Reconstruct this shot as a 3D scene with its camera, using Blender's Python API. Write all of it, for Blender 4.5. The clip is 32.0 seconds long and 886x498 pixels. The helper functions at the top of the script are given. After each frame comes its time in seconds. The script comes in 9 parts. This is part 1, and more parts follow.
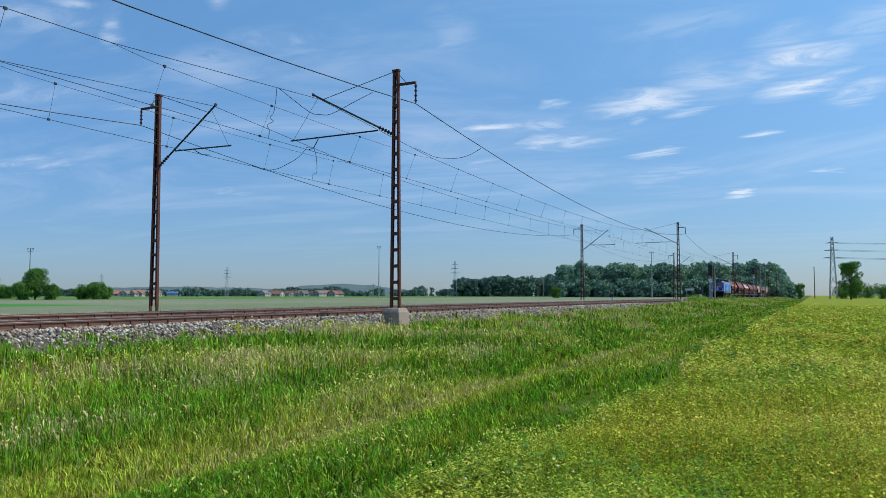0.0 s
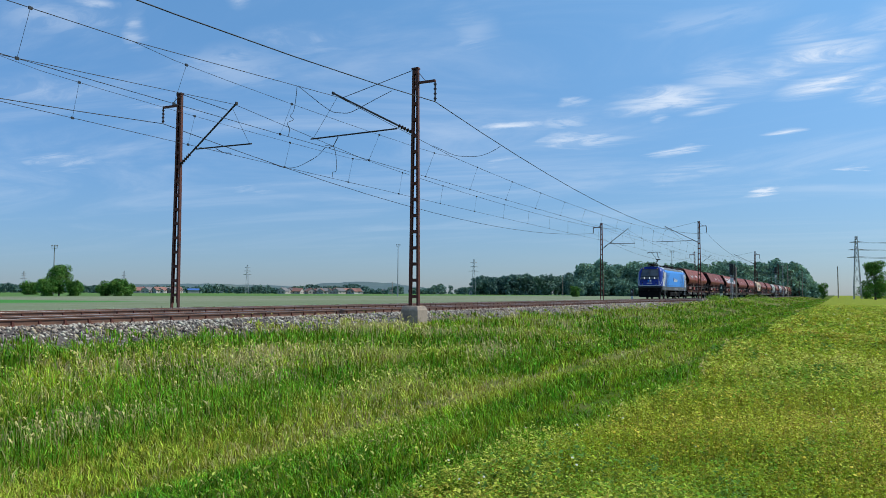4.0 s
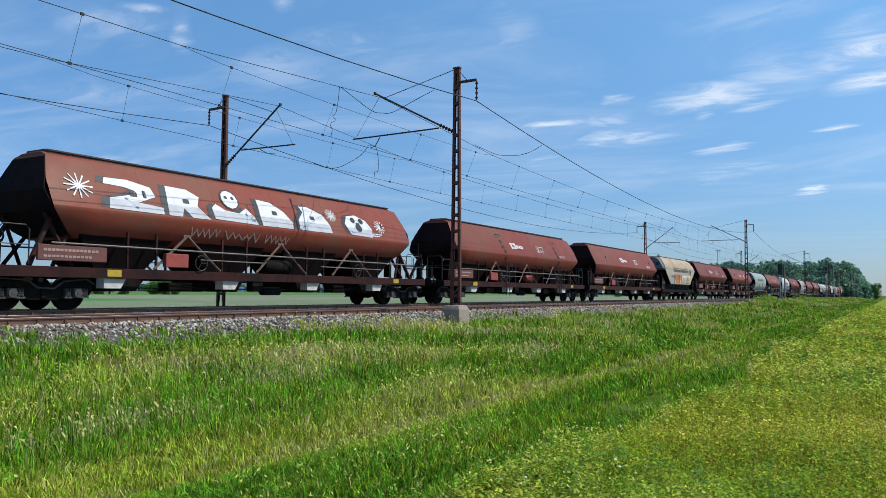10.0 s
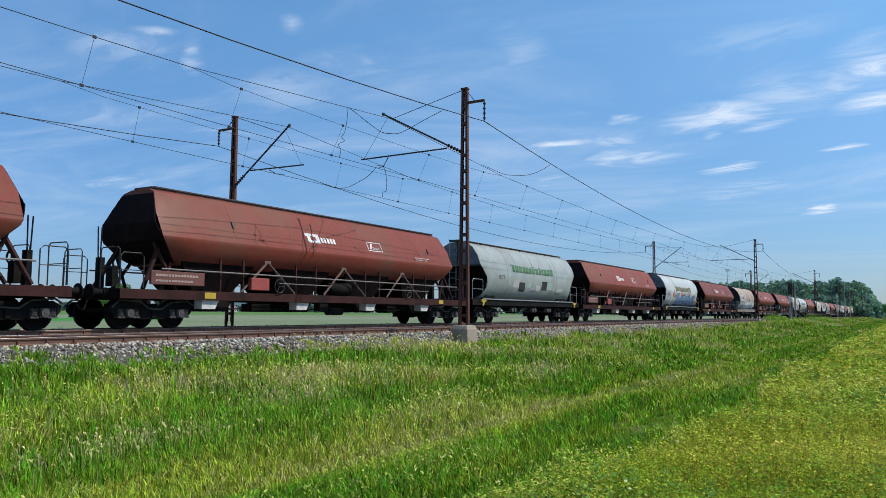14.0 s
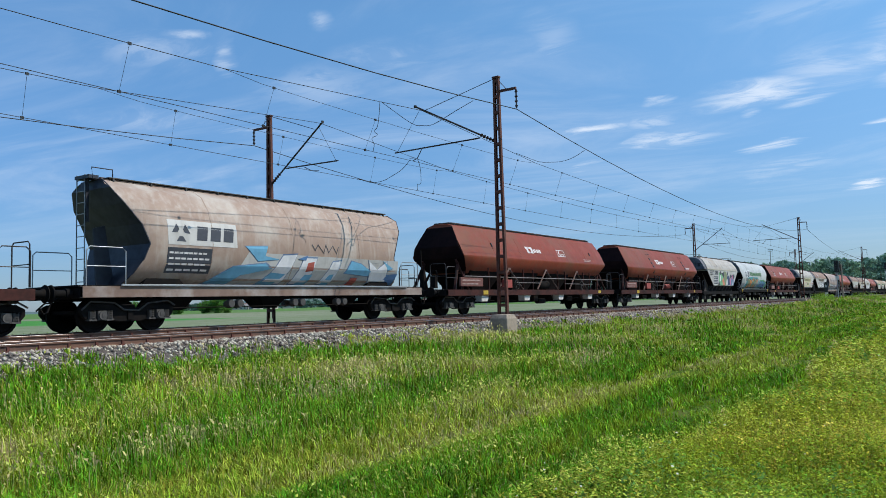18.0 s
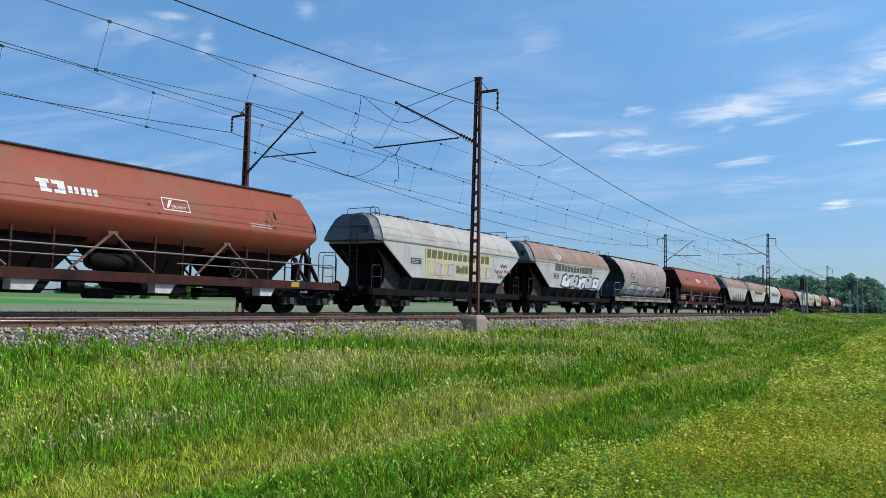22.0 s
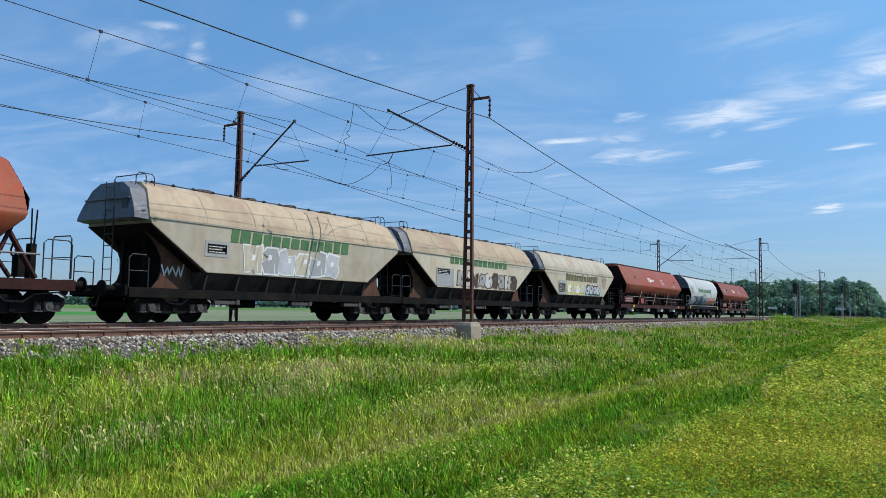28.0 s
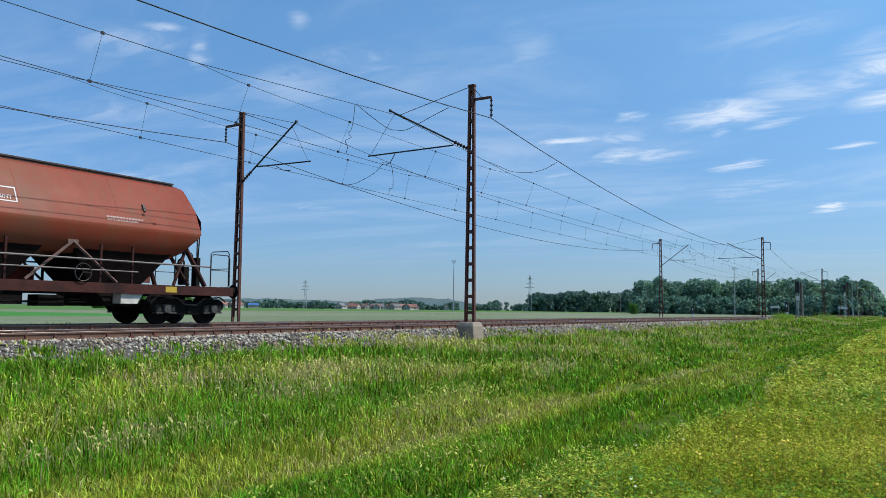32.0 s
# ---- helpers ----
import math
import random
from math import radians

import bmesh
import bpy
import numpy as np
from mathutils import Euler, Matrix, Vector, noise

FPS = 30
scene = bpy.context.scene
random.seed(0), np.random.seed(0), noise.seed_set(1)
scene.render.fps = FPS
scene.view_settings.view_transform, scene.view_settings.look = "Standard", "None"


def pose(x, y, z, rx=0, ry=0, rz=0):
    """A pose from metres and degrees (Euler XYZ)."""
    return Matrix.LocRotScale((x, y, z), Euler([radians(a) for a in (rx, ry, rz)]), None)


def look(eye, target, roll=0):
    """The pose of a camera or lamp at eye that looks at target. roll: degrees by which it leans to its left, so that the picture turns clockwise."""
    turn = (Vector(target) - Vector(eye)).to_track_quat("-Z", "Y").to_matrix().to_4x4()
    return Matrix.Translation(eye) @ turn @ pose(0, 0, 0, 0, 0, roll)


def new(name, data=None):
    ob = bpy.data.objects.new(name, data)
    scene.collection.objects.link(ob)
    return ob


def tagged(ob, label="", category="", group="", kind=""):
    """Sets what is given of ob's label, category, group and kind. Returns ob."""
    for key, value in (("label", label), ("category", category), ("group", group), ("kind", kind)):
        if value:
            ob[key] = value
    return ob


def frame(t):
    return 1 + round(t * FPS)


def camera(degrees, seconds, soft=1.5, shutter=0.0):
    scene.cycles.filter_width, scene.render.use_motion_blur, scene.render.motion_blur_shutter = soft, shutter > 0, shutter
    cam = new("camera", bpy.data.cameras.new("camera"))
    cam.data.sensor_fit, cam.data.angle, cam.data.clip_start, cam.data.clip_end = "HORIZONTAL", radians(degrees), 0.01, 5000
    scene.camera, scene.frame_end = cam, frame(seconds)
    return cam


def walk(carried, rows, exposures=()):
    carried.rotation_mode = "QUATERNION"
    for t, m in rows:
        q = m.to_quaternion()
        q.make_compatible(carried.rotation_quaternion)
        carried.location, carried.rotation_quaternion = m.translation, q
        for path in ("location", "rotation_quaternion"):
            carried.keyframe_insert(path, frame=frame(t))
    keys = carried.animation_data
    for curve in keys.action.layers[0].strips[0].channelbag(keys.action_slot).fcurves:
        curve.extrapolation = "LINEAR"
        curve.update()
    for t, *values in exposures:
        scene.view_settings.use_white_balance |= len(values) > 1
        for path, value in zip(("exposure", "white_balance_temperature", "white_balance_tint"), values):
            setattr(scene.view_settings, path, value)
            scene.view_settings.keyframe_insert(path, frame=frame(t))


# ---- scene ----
EYE = (0.0, 0.0, 0.30)
cam = camera(60.3, 32.0, soft=0.85, shutter=0.0)


def aim(yaw, pitch, roll):
    """Yaw from +x towards +y, pitch up, roll about the line of sight, in degrees."""
    return pose(*EYE, 90 + pitch, 0, yaw - 90) @ pose(0, 0, 0, 0, 0, roll)


PATH = [
    (0, 25.80, 3.48, 0.00), (0.5, 25.99, 3.41, 0.02), (1, 26.12, 3.41, 0.03), (1.5, 26.31, 3.37, 0.04),
    (2, 26.33, 3.37, 0.03), (2.5, 26.57, 3.35, 0.18), (3, 26.82, 3.35, 0.17), (3.5, 27.03, 3.35, 0.21),
    (5.5, 28.24, 3.28, 0.33), (6, 28.88, 3.28, 0.34), (6.5, 29.50, 3.26, 0.44), (7, 29.87, 3.25, 0.47),
    (7.5, 29.93, 3.25, 0.45), (8, 29.95, 3.26, 0.47), (8.5, 30.08, 3.27, 0.43), (9, 30.12, 3.27, 0.45),
    (9.5, 30.32, 3.26, 0.47), (10, 30.34, 3.27, 0.42), (10.5, 30.34, 3.27, 0.42), (11, 30.35, 3.27, 0.44),
    (11.5, 30.39, 3.26, 0.50), (12, 30.43, 3.38, 0.42), (12.5, 30.71, 3.85, 0.48), (13, 30.99, 4.52, 0.45),
    (13.5, 30.94, 4.74, 0.41), (14, 30.96, 4.75, 0.41), (14.5, 30.94, 4.76, 0.33), (16.5, 31.85, 4.54, -0.83),
    (17, 31.84, 4.54, -0.82), (17.5, 32.17, 4.54, -0.85), (18, 33.74, 4.08, -1.47), (18.5, 34.36, 3.94, -0.92),
    (19, 33.27, 3.94, -0.69), (19.5, 32.47, 3.93, 0.43), (20, 32.04, 3.94, 0.85), (20.5, 31.81, 3.94, 1.10),
    (21, 31.78, 3.95, 1.25), (21.5, 31.77, 3.95, 1.36), (22, 31.76, 3.95, 1.38), (22.5, 31.68, 3.96, 1.37),
    (23, 31.65, 3.95, 1.34), (23.5, 31.56, 3.95, 1.34), (24, 31.44, 3.96, 1.21), (24.5, 31.46, 3.98, 0.82),
    (25, 31.46, 4.36, 0.86), (25.5, 31.47, 4.48, 0.80), (27.5, 31.30, 4.50, 0.84), (28, 31.28, 4.50, 0.85),
    (28.5, 31.28, 4.50, 0.83), (29, 31.27, 4.50, 0.80), (29.5, 31.27, 4.50, 0.79), (30, 31.25, 4.51, 0.81),
    (30.5, 31.27, 4.50, 0.79), (31, 31.27, 4.50, 0.79), (31.5, 31.37, 4.50, 0.71), (32, 31.43, 4.51, 0.69),
]

walk(cam, [(t, aim(y, p, r)) for t, y, p, r in PATH], exposures=[(0, 0.0), (7, 0.0), (10, 0.06), (32, 0.06)])

# ---- world and sun ----
SUN_AZ, SUN_EL = -62.0, 52.0          # degrees from +x, and above the horizon
world = bpy.data.worlds.new("sky")
scene.world = world
world.use_nodes = True
wn, wl = world.node_tree.nodes, world.node_tree.links
wn.clear()


def wnode(kind, **inputs):
    n = wn.new(kind)
    for k, v in inputs.items():
        n.inputs[k].default_value = v
    return n


def wmath(op, a, b=None):
    n = wn.new("ShaderNodeMath")
    n.operation = op
    if op == "MULTIPLY_ADD":
        n.inputs[2].default_value = 1 - b if b < 1 else 0.0
    for i, v in enumerate((a, b)):
        if v is None:
            continue
        if isinstance(v, (int, float)):
            n.inputs[i].default_value = v
        else:
            wl.new(v, n.inputs[i])
    return n.outputs[0]


sky = wn.new("ShaderNodeTexSky")
sky.sky_type, sky.sun_disc = "NISHITA", False
sky.sun_elevation, sky.sun_rotation = radians(SUN_EL), radians(90 - SUN_AZ)
sky.altitude, sky.air_density, sky.dust_density, sky.ozone_density = 200, 1.0, 0.2, 2.0
coord = wn.new("ShaderNodeTexCoord")
sep = wn.new("ShaderNodeSeparateXYZ")
wl.new(coord.outputs["Generated"], sep.inputs[0])
dx, dy, dz = sep.outputs
den = wmath("ADD", wmath("MAXIMUM", dz, 0.0), 0.06)
plane = wn.new("ShaderNodeCombineXYZ")
wl.new(wmath("DIVIDE", dx, den), plane.inputs[0])
wl.new(wmath("DIVIDE", dy, den), plane.inputs[1])


def cloud_noise(scale, sx, sy, rot, detail, lo, hi, distortion=0.4, shift=0.0):
    m = wn.new("ShaderNodeMapping")
    m.inputs["Scale"].default_value = (sx, sy, 1)
    m.inputs["Rotation"].default_value = (0, 0, radians(rot))
    m.inputs["Location"].default_value = (shift, shift * 0.7, 0)
    wl.new(plane.outputs[0], m.inputs[0])
    n = wnode("ShaderNodeTexNoise", Scale=scale, Detail=detail, Roughness=0.62, Distortion=distortion)
    wl.new(m.outputs[0], n.inputs["Vector"])
    r = wn.new("ShaderNodeMapRange")
    r.interpolation_type = "SMOOTHSTEP"
    r.inputs["From Min"].default_value, r.inputs["From Max"].default_value = lo, hi
    wl.new(n.outputs["Fac"], r.inputs[0])
    return r.outputs[0]


veil = cloud_noise(0.9, 1.0, 0.40, 20, 10, 0.40, 0.78, 1.4)
wisps = cloud_noise(4.2, 1.0, 0.42, 14, 11, 0.38, 0.62, 2.2, 3.1)
warp_a, warp_e = cloud_noise(1.6, 1.0, 0.6, 10, 6, 0.3, 0.7, 0.8, 5.0), cloud_noise(2.0, 0.8, 0.5, 30, 6, 0.3, 0.7, 0.8, 9.0)
fade = wn.new("ShaderNodeMapRange")
fade.inputs["From Min"].default_value, fade.inputs["From Max"].default_value = 0.03, 0.16
wl.new(dz, fade.inputs[0])
cover = wmath("MULTIPLY", wmath("MULTIPLY", veil, 0.32), fade.outputs[0])
azim = wmath("ADD", wmath("MULTIPLY", wmath("ARCTAN2", dy, dx), 57.3), wmath("MULTIPLY", warp_a, 1.9))
elev = wmath("ADD", wmath("MULTIPLY", wmath("ARCSINE", dz), 57.3), wmath("MULTIPLY", warp_e, 0.8))
azim, elev = wmath("SUBTRACT", azim, 0.95), wmath("SUBTRACT", elev, 0.4)
# fair-weather streaks of cloud: azimuth, elevation, half width, half height (degrees), strength
STREAKS = [(0.9, 16.0, 3.62, 1.07, 0.80), (4.1, 15.0, 2.47, 0.46, 0.75), (0.8, 14.1, 2.79, 0.71, 0.95), (6.1, 15.1, 3.12, 1.43, 0.45), (11.1, 14.1, 3.78, 0.79, 0.80),
           (22.5, 12.7, 2.17, 0.39, 0.85), (18.5, 12.8, 2.14, 0.64, 0.50), (18.0, 11.3, 4.11, 0.64, 0.62), (22.7, 9.9, 1.81, 0.43, 0.35), (17.7, 14.3, 0.85, 0.21, 0.50),
           (10.3, 10.2, 1.58, 0.29, 0.95), (2.4, 11.3, 1.12, 0.29, 0.95), (3.8, 7.3, 1.08, 0.32, 1.00), (-1.9, 8.4, 0.95, 0.29, 0.90), (9.3, 8.5, 3.62, 0.57, 0.30),
           (-3.1, 13.3, 1.64, 0.71, 0.65), (-3.8, 17.5, 2.96, 1.43, 0.35), (1.5, 17.4, 2.30, 0.79, 0.40), (7.7, 13.2, 1.48, 0.32, 0.50), (10.7, 13.0, 0.56, 0.36, 0.50),
           (25.3, 18.9, 1.97, 2.14, 0.25), (-1.7, 14.8, 1.48, 0.36, 0.60), (8.6, 19.1, 5.26, 1.07, 0.22), (54.7, 8.6, 3.12, 0.50, 0.50), (52.3, 18.9, 1.58, 0.32, 0.55),
           (49.4, 17.8, 0.66, 1.29, 0.45), (42.6, 16.6, 1.58, 0.32, 0.50), (43.2, 15.9, 4.93, 1.43, 0.28), (54.9, 13.3, 4.93, 1.14, 0.32), (54.6, 17.8, 4.27, 1.14, 0.30),
           (47.2, 12.6, 2.96, 0.36, 0.25), (42.2, 20.5, 0.99, 0.57, 0.35), (37.7, 18.0, 3.94, 1.07, 0.25), (41.9, 7.5, 2.96, 0.29, 0.20)]
for ca, ce, hw, hh, power in STREAKS:
    da = wmath("SUBTRACT", azim, ca)
    de = wmath("ADD", wmath("SUBTRACT", elev, ce), wmath("MULTIPLY", da, 0.07))
    da, de = wmath("DIVIDE", da, hw), wmath("DIVIDE", de, hh)
    reach = wmath("SQRT", wmath("ADD", wmath("MULTIPLY", da, da), wmath("MULTIPLY", de, de)))
    soft_edge = wn.new("ShaderNodeMapRange")
    soft_edge.interpolation_type = "SMOOTHSTEP"
    soft_edge.inputs["From Min"].default_value, soft_edge.inputs["From Max"].default_value = 1.5, 0.0
    wl.new(reach, soft_edge.inputs[0])
    cover = wmath("MAXIMUM", cover, wmath("MULTIPLY", wmath("MULTIPLY", soft_edge.outputs[0], power * 0.95), wmath("MULTIPLY_ADD", wisps, 0.74)))
blend = wn.new("ShaderNodeMix")
blend.data_type = "RGBA"
wl.new(wmath("MINIMUM", cover, 0.85), blend.inputs[0])
deep = wn.new("ShaderNodeMix")
deep.data_type, deep.blend_type = "RGBA", "MULTIPLY"
deep.inputs[0].default_value = 1.0
# a hazy noon sky: less glare towards the horizon than the clear model gives
tone = wn.new("ShaderNodeMix")
tone.data_type = "RGBA"
tone.inputs[6].default_value, tone.inputs[7].default_value = (0.39, 0.50, 0.765, 1), (0.83, 1.20, 1.35, 1)
rise = wn.new("ShaderNodeMapRange")
rise.inputs["From Min"].default_value, rise.inputs["From Max"].default_value = 0.0, 0.36
wl.new(dz, rise.inputs[0])
wl.new(rise.outputs[0], tone.inputs[0])
wl.new(tone.outputs[2], deep.inputs[7])
wl.new(sky.outputs[0], deep.inputs[6])
# the sky is a little brighter on the sun's side
sunward = wmath("ADD", wmath("MULTIPLY", dx, math.cos(radians(SUN_AZ))), wmath("MULTIPLY", dy, math.sin(radians(SUN_AZ))))
side_tone = wn.new("ShaderNodeCombineXYZ")
for k, reach in enumerate((0.22, 0.14, 0.05)):
    wl.new(wmath("ADD", wmath("MULTIPLY", sunward, reach), 0.99), side_tone.inputs[k])
glow = wn.new("ShaderNodeVectorMath")
glow.operation = "MULTIPLY"
wl.new(deep.outputs[2], glow.inputs[0])
wl.new(side_tone.outputs[0], glow.inputs[1])
wl.new(glow.outputs[0], blend.inputs[6])
blend.inputs[7].default_value = (6.6, 7.3, 8.3, 1)
back = wnode("ShaderNodeBackground", Strength=0.122)
wl.new(blend.outputs[2], back.inputs[0])
wout = wn.new("ShaderNodeOutputWorld")
wl.new(back.outputs[0], wout.inputs[0])

sun = new("sun", bpy.data.lights.new("sun", "SUN"))
sun.data.energy, sun.data.angle, sun.data.color = 4.0, radians(0.53), (1.0, 0.955, 0.88)
to_sun = Vector((math.cos(radians(SUN_AZ)) * math.cos(radians(SUN_EL)), math.sin(radians(SUN_AZ)) * math.cos(radians(SUN_EL)), math.sin(radians(SUN_EL))))
sun.matrix_world = look(to_sun * 100, (0, 0, 0))


# ---- materials ----
def material(name, base, second=None, third=None, rough=0.7, metal=0.0, grain=30.0, patch=1.2, bump=0.1, spread=0.5, vary=0.0,
             streak=0.0, island=0.0, coat=0.0, transmit=0.0, gloss=0.5):
    """Two scales of noise mix base with second (grain) and third (stains). vary: by object; island: by loose piece; streak: rain streaks down z."""
    m = bpy.data.materials.new(name)
    m.use_nodes = True
    nt = m.node_tree
    n, l = nt.nodes, nt.links
    p = n["Principled BSDF"]
    p.inputs["Roughness"].default_value, p.inputs["Metallic"].default_value = rough, metal
    p.inputs["Specular IOR Level"].default_value = 0.08 if transmit else gloss
    if coat:
        p.inputs["Coat Weight"].default_value = coat
        p.inputs["Coat Roughness"].default_value = 0.25
    second = second or tuple(c * 0.8 for c in base)
    third = third or tuple(c * 0.65 for c in base)
    tc = n.new("ShaderNodeTexCoord")
    geo = n.new("ShaderNodeNewGeometry")

    def tex(scale, detail, vec=None):
        t = n.new("ShaderNodeTexNoise")
        t.inputs["Scale"].default_value, t.inputs["Detail"].default_value, t.inputs["Roughness"].default_value = scale, detail, 0.6
        l.new(vec or tc.outputs["Object"], t.inputs["Vector"])
        return t.outputs["Fac"]

    def ramp(value, lo, hi):
        r = n.new("ShaderNodeMapRange")
        r.inputs["From Min"].default_value, r.inputs["From Max"].default_value = lo, hi
        l.new(value, r.inputs[0])
        return r.outputs[0]

    def mix(fac, a, b):
        x = n.new("ShaderNodeMix")
        x.data_type = "RGBA"
        for i, v in ((0, fac), (6, a), (7, b)):
            if isinstance(v, tuple):
                x.inputs[i].default_value = (*v, 1)
            elif isinstance(v, float):
                x.inputs[i].default_value = v
            else:
                l.new(v, x.inputs[i])
        return x.outputs[2]

    fine = tex(grain, 4)
    colour = mix(ramp(fine, 0.5 - spread / 2, 0.5 + spread / 2), base, second)
    colour = mix(ramp(tex(patch, 6), 0.48, 0.72), colour, third)
    if streak:
        mp = n.new("ShaderNodeMapping")
        mp.inputs["Scale"].default_value = (1, 1, 0.06)
        l.new(tc.outputs["Object"], mp.inputs[0])
        colour = mix(ramp(tex(5.0, 5, mp.outputs[0]), 0.5, 0.5 + 0.35 / streak), colour, third)
    if vary or island:
        src = n.new("ShaderNodeObjectInfo").outputs["Random"] if vary else geo.outputs["Random Per Island"]
        amount = vary or island
        hs = n.new("ShaderNodeHueSaturation")
        r = n.new("ShaderNodeMapRange")
        r.inputs["To Min"].default_value, r.inputs["To Max"].default_value = 1 - amount, 1 + amount
        l.new(src, r.inputs[0])
        l.new(r.outputs[0], hs.inputs["Value"])
        h = n.new("ShaderNodeMapRange")
        h.inputs["To Min"].default_value, h.inputs["To Max"].default_value = 0.5 - amount * (0.012 if vary else 0.05), 0.5 + amount * (0.012 if vary else 0.05)
        l.new(src, h.inputs[0])
        l.new(h.outputs[0], hs.inputs["Hue"])
        l.new(colour, hs.inputs["Color"])
        colour = hs.outputs[0]
    l.new(colour, p.inputs["Base Color"])
    rr = n.new("ShaderNodeMapRange")
    rr.inputs["To Min"].default_value, rr.inputs["To Max"].default_value = max(0.02, rough - 0.12), min(1.0, rough + 0.12)
    l.new(fine, rr.inputs[0])
    l.new(rr.outputs[0], p.inputs["Roughness"])
    if bump:
        b = n.new("ShaderNodeBump")
        b.inputs["Strength"].default_value, b.inputs["Distance"].default_value = bump, 0.02
        l.new(fine, b.inputs["Height"])
        l.new(b.outputs[0], p.inputs["Normal"])
    if transmit:
        tr = n.new("ShaderNodeBsdfTranslucent")
        l.new(colour, tr.inputs[0])
        ms = n.new("ShaderNodeMixShader")
        ms.inputs[0].default_value = transmit
        l.new(p.outputs[0], ms.inputs[1])
        l.new(tr.outputs[0], ms.inputs[2])
        l.new(ms.outputs[0], n["Material Output"].inputs[0])
    return m


M = {}
M["rust_steel"] = material("rusty_steel", (0.125, 0.037, 0.023), (0.08, 0.027, 0.018), (0.045, 0.02, 0.016), rough=0.8, grain=14, patch=1.5, bump=0.3)
M["dark_steel"] = material("dark_steel", (0.035, 0.035, 0.038), (0.022, 0.022, 0.024), (0.05, 0.045, 0.04), rough=0.6, metal=0.2, grain=20, bump=0.1)
M["wire"] = material("weathered_copper_wire", (0.03, 0.033, 0.036), (0.02, 0.022, 0.022), rough=0.5, metal=0.3, grain=60, bump=0)
M["insulator"] = material("brown_porcelain", (0.045, 0.022, 0.016), (0.03, 0.016, 0.012), rough=0.25, grain=10, bump=0)
M["galvanised"] = material("galvanised_steel", (0.36, 0.38, 0.39), (0.28, 0.30, 0.31), (0.24, 0.24, 0.23), rough=0.5, metal=0.5, grain=12, bump=0.05)
M["concrete"] = material("weathered_concrete", (0.38, 0.315, 0.25), (0.29, 0.24, 0.19), (0.19, 0.155, 0.125), gloss=0.1, rough=0.9, grain=9, patch=2.2, bump=0.5)
M["sleeper"] = material("sleeper_concrete", (0.30, 0.26, 0.23), (0.22, 0.18, 0.15), (0.16, 0.11, 0.08), rough=0.9, grain=25, patch=4, bump=0.4, vary=0.15)
M["rail"] = material("rusty_rail", (0.17, 0.085, 0.05), (0.12, 0.06, 0.04), (0.08, 0.05, 0.04), rough=0.75, grain=9, patch=2, bump=0.2)
M["rail_head"] = material("worn_rail_head", (0.45, 0.42, 0.40), (0.38, 0.34, 0.31), (0.30, 0.24, 0.2), rough=0.3, metal=0.9, grain=20, bump=0)
M["ballast"] = material("ballast_stone", (0.15, 0.135, 0.12), (0.045, 0.04, 0.036), (0.12, 0.085, 0.06), gloss=0.15, rough=0.95, grain=14, patch=0.8, bump=1.0, spread=0.25)
M["stone"] = material("broken_stone", (0.42, 0.38, 0.32), (0.22, 0.195, 0.165), (0.23, 0.15, 0.09), gloss=0.15, rough=0.95, grain=8, patch=1.0, bump=0.2, island=0.75)


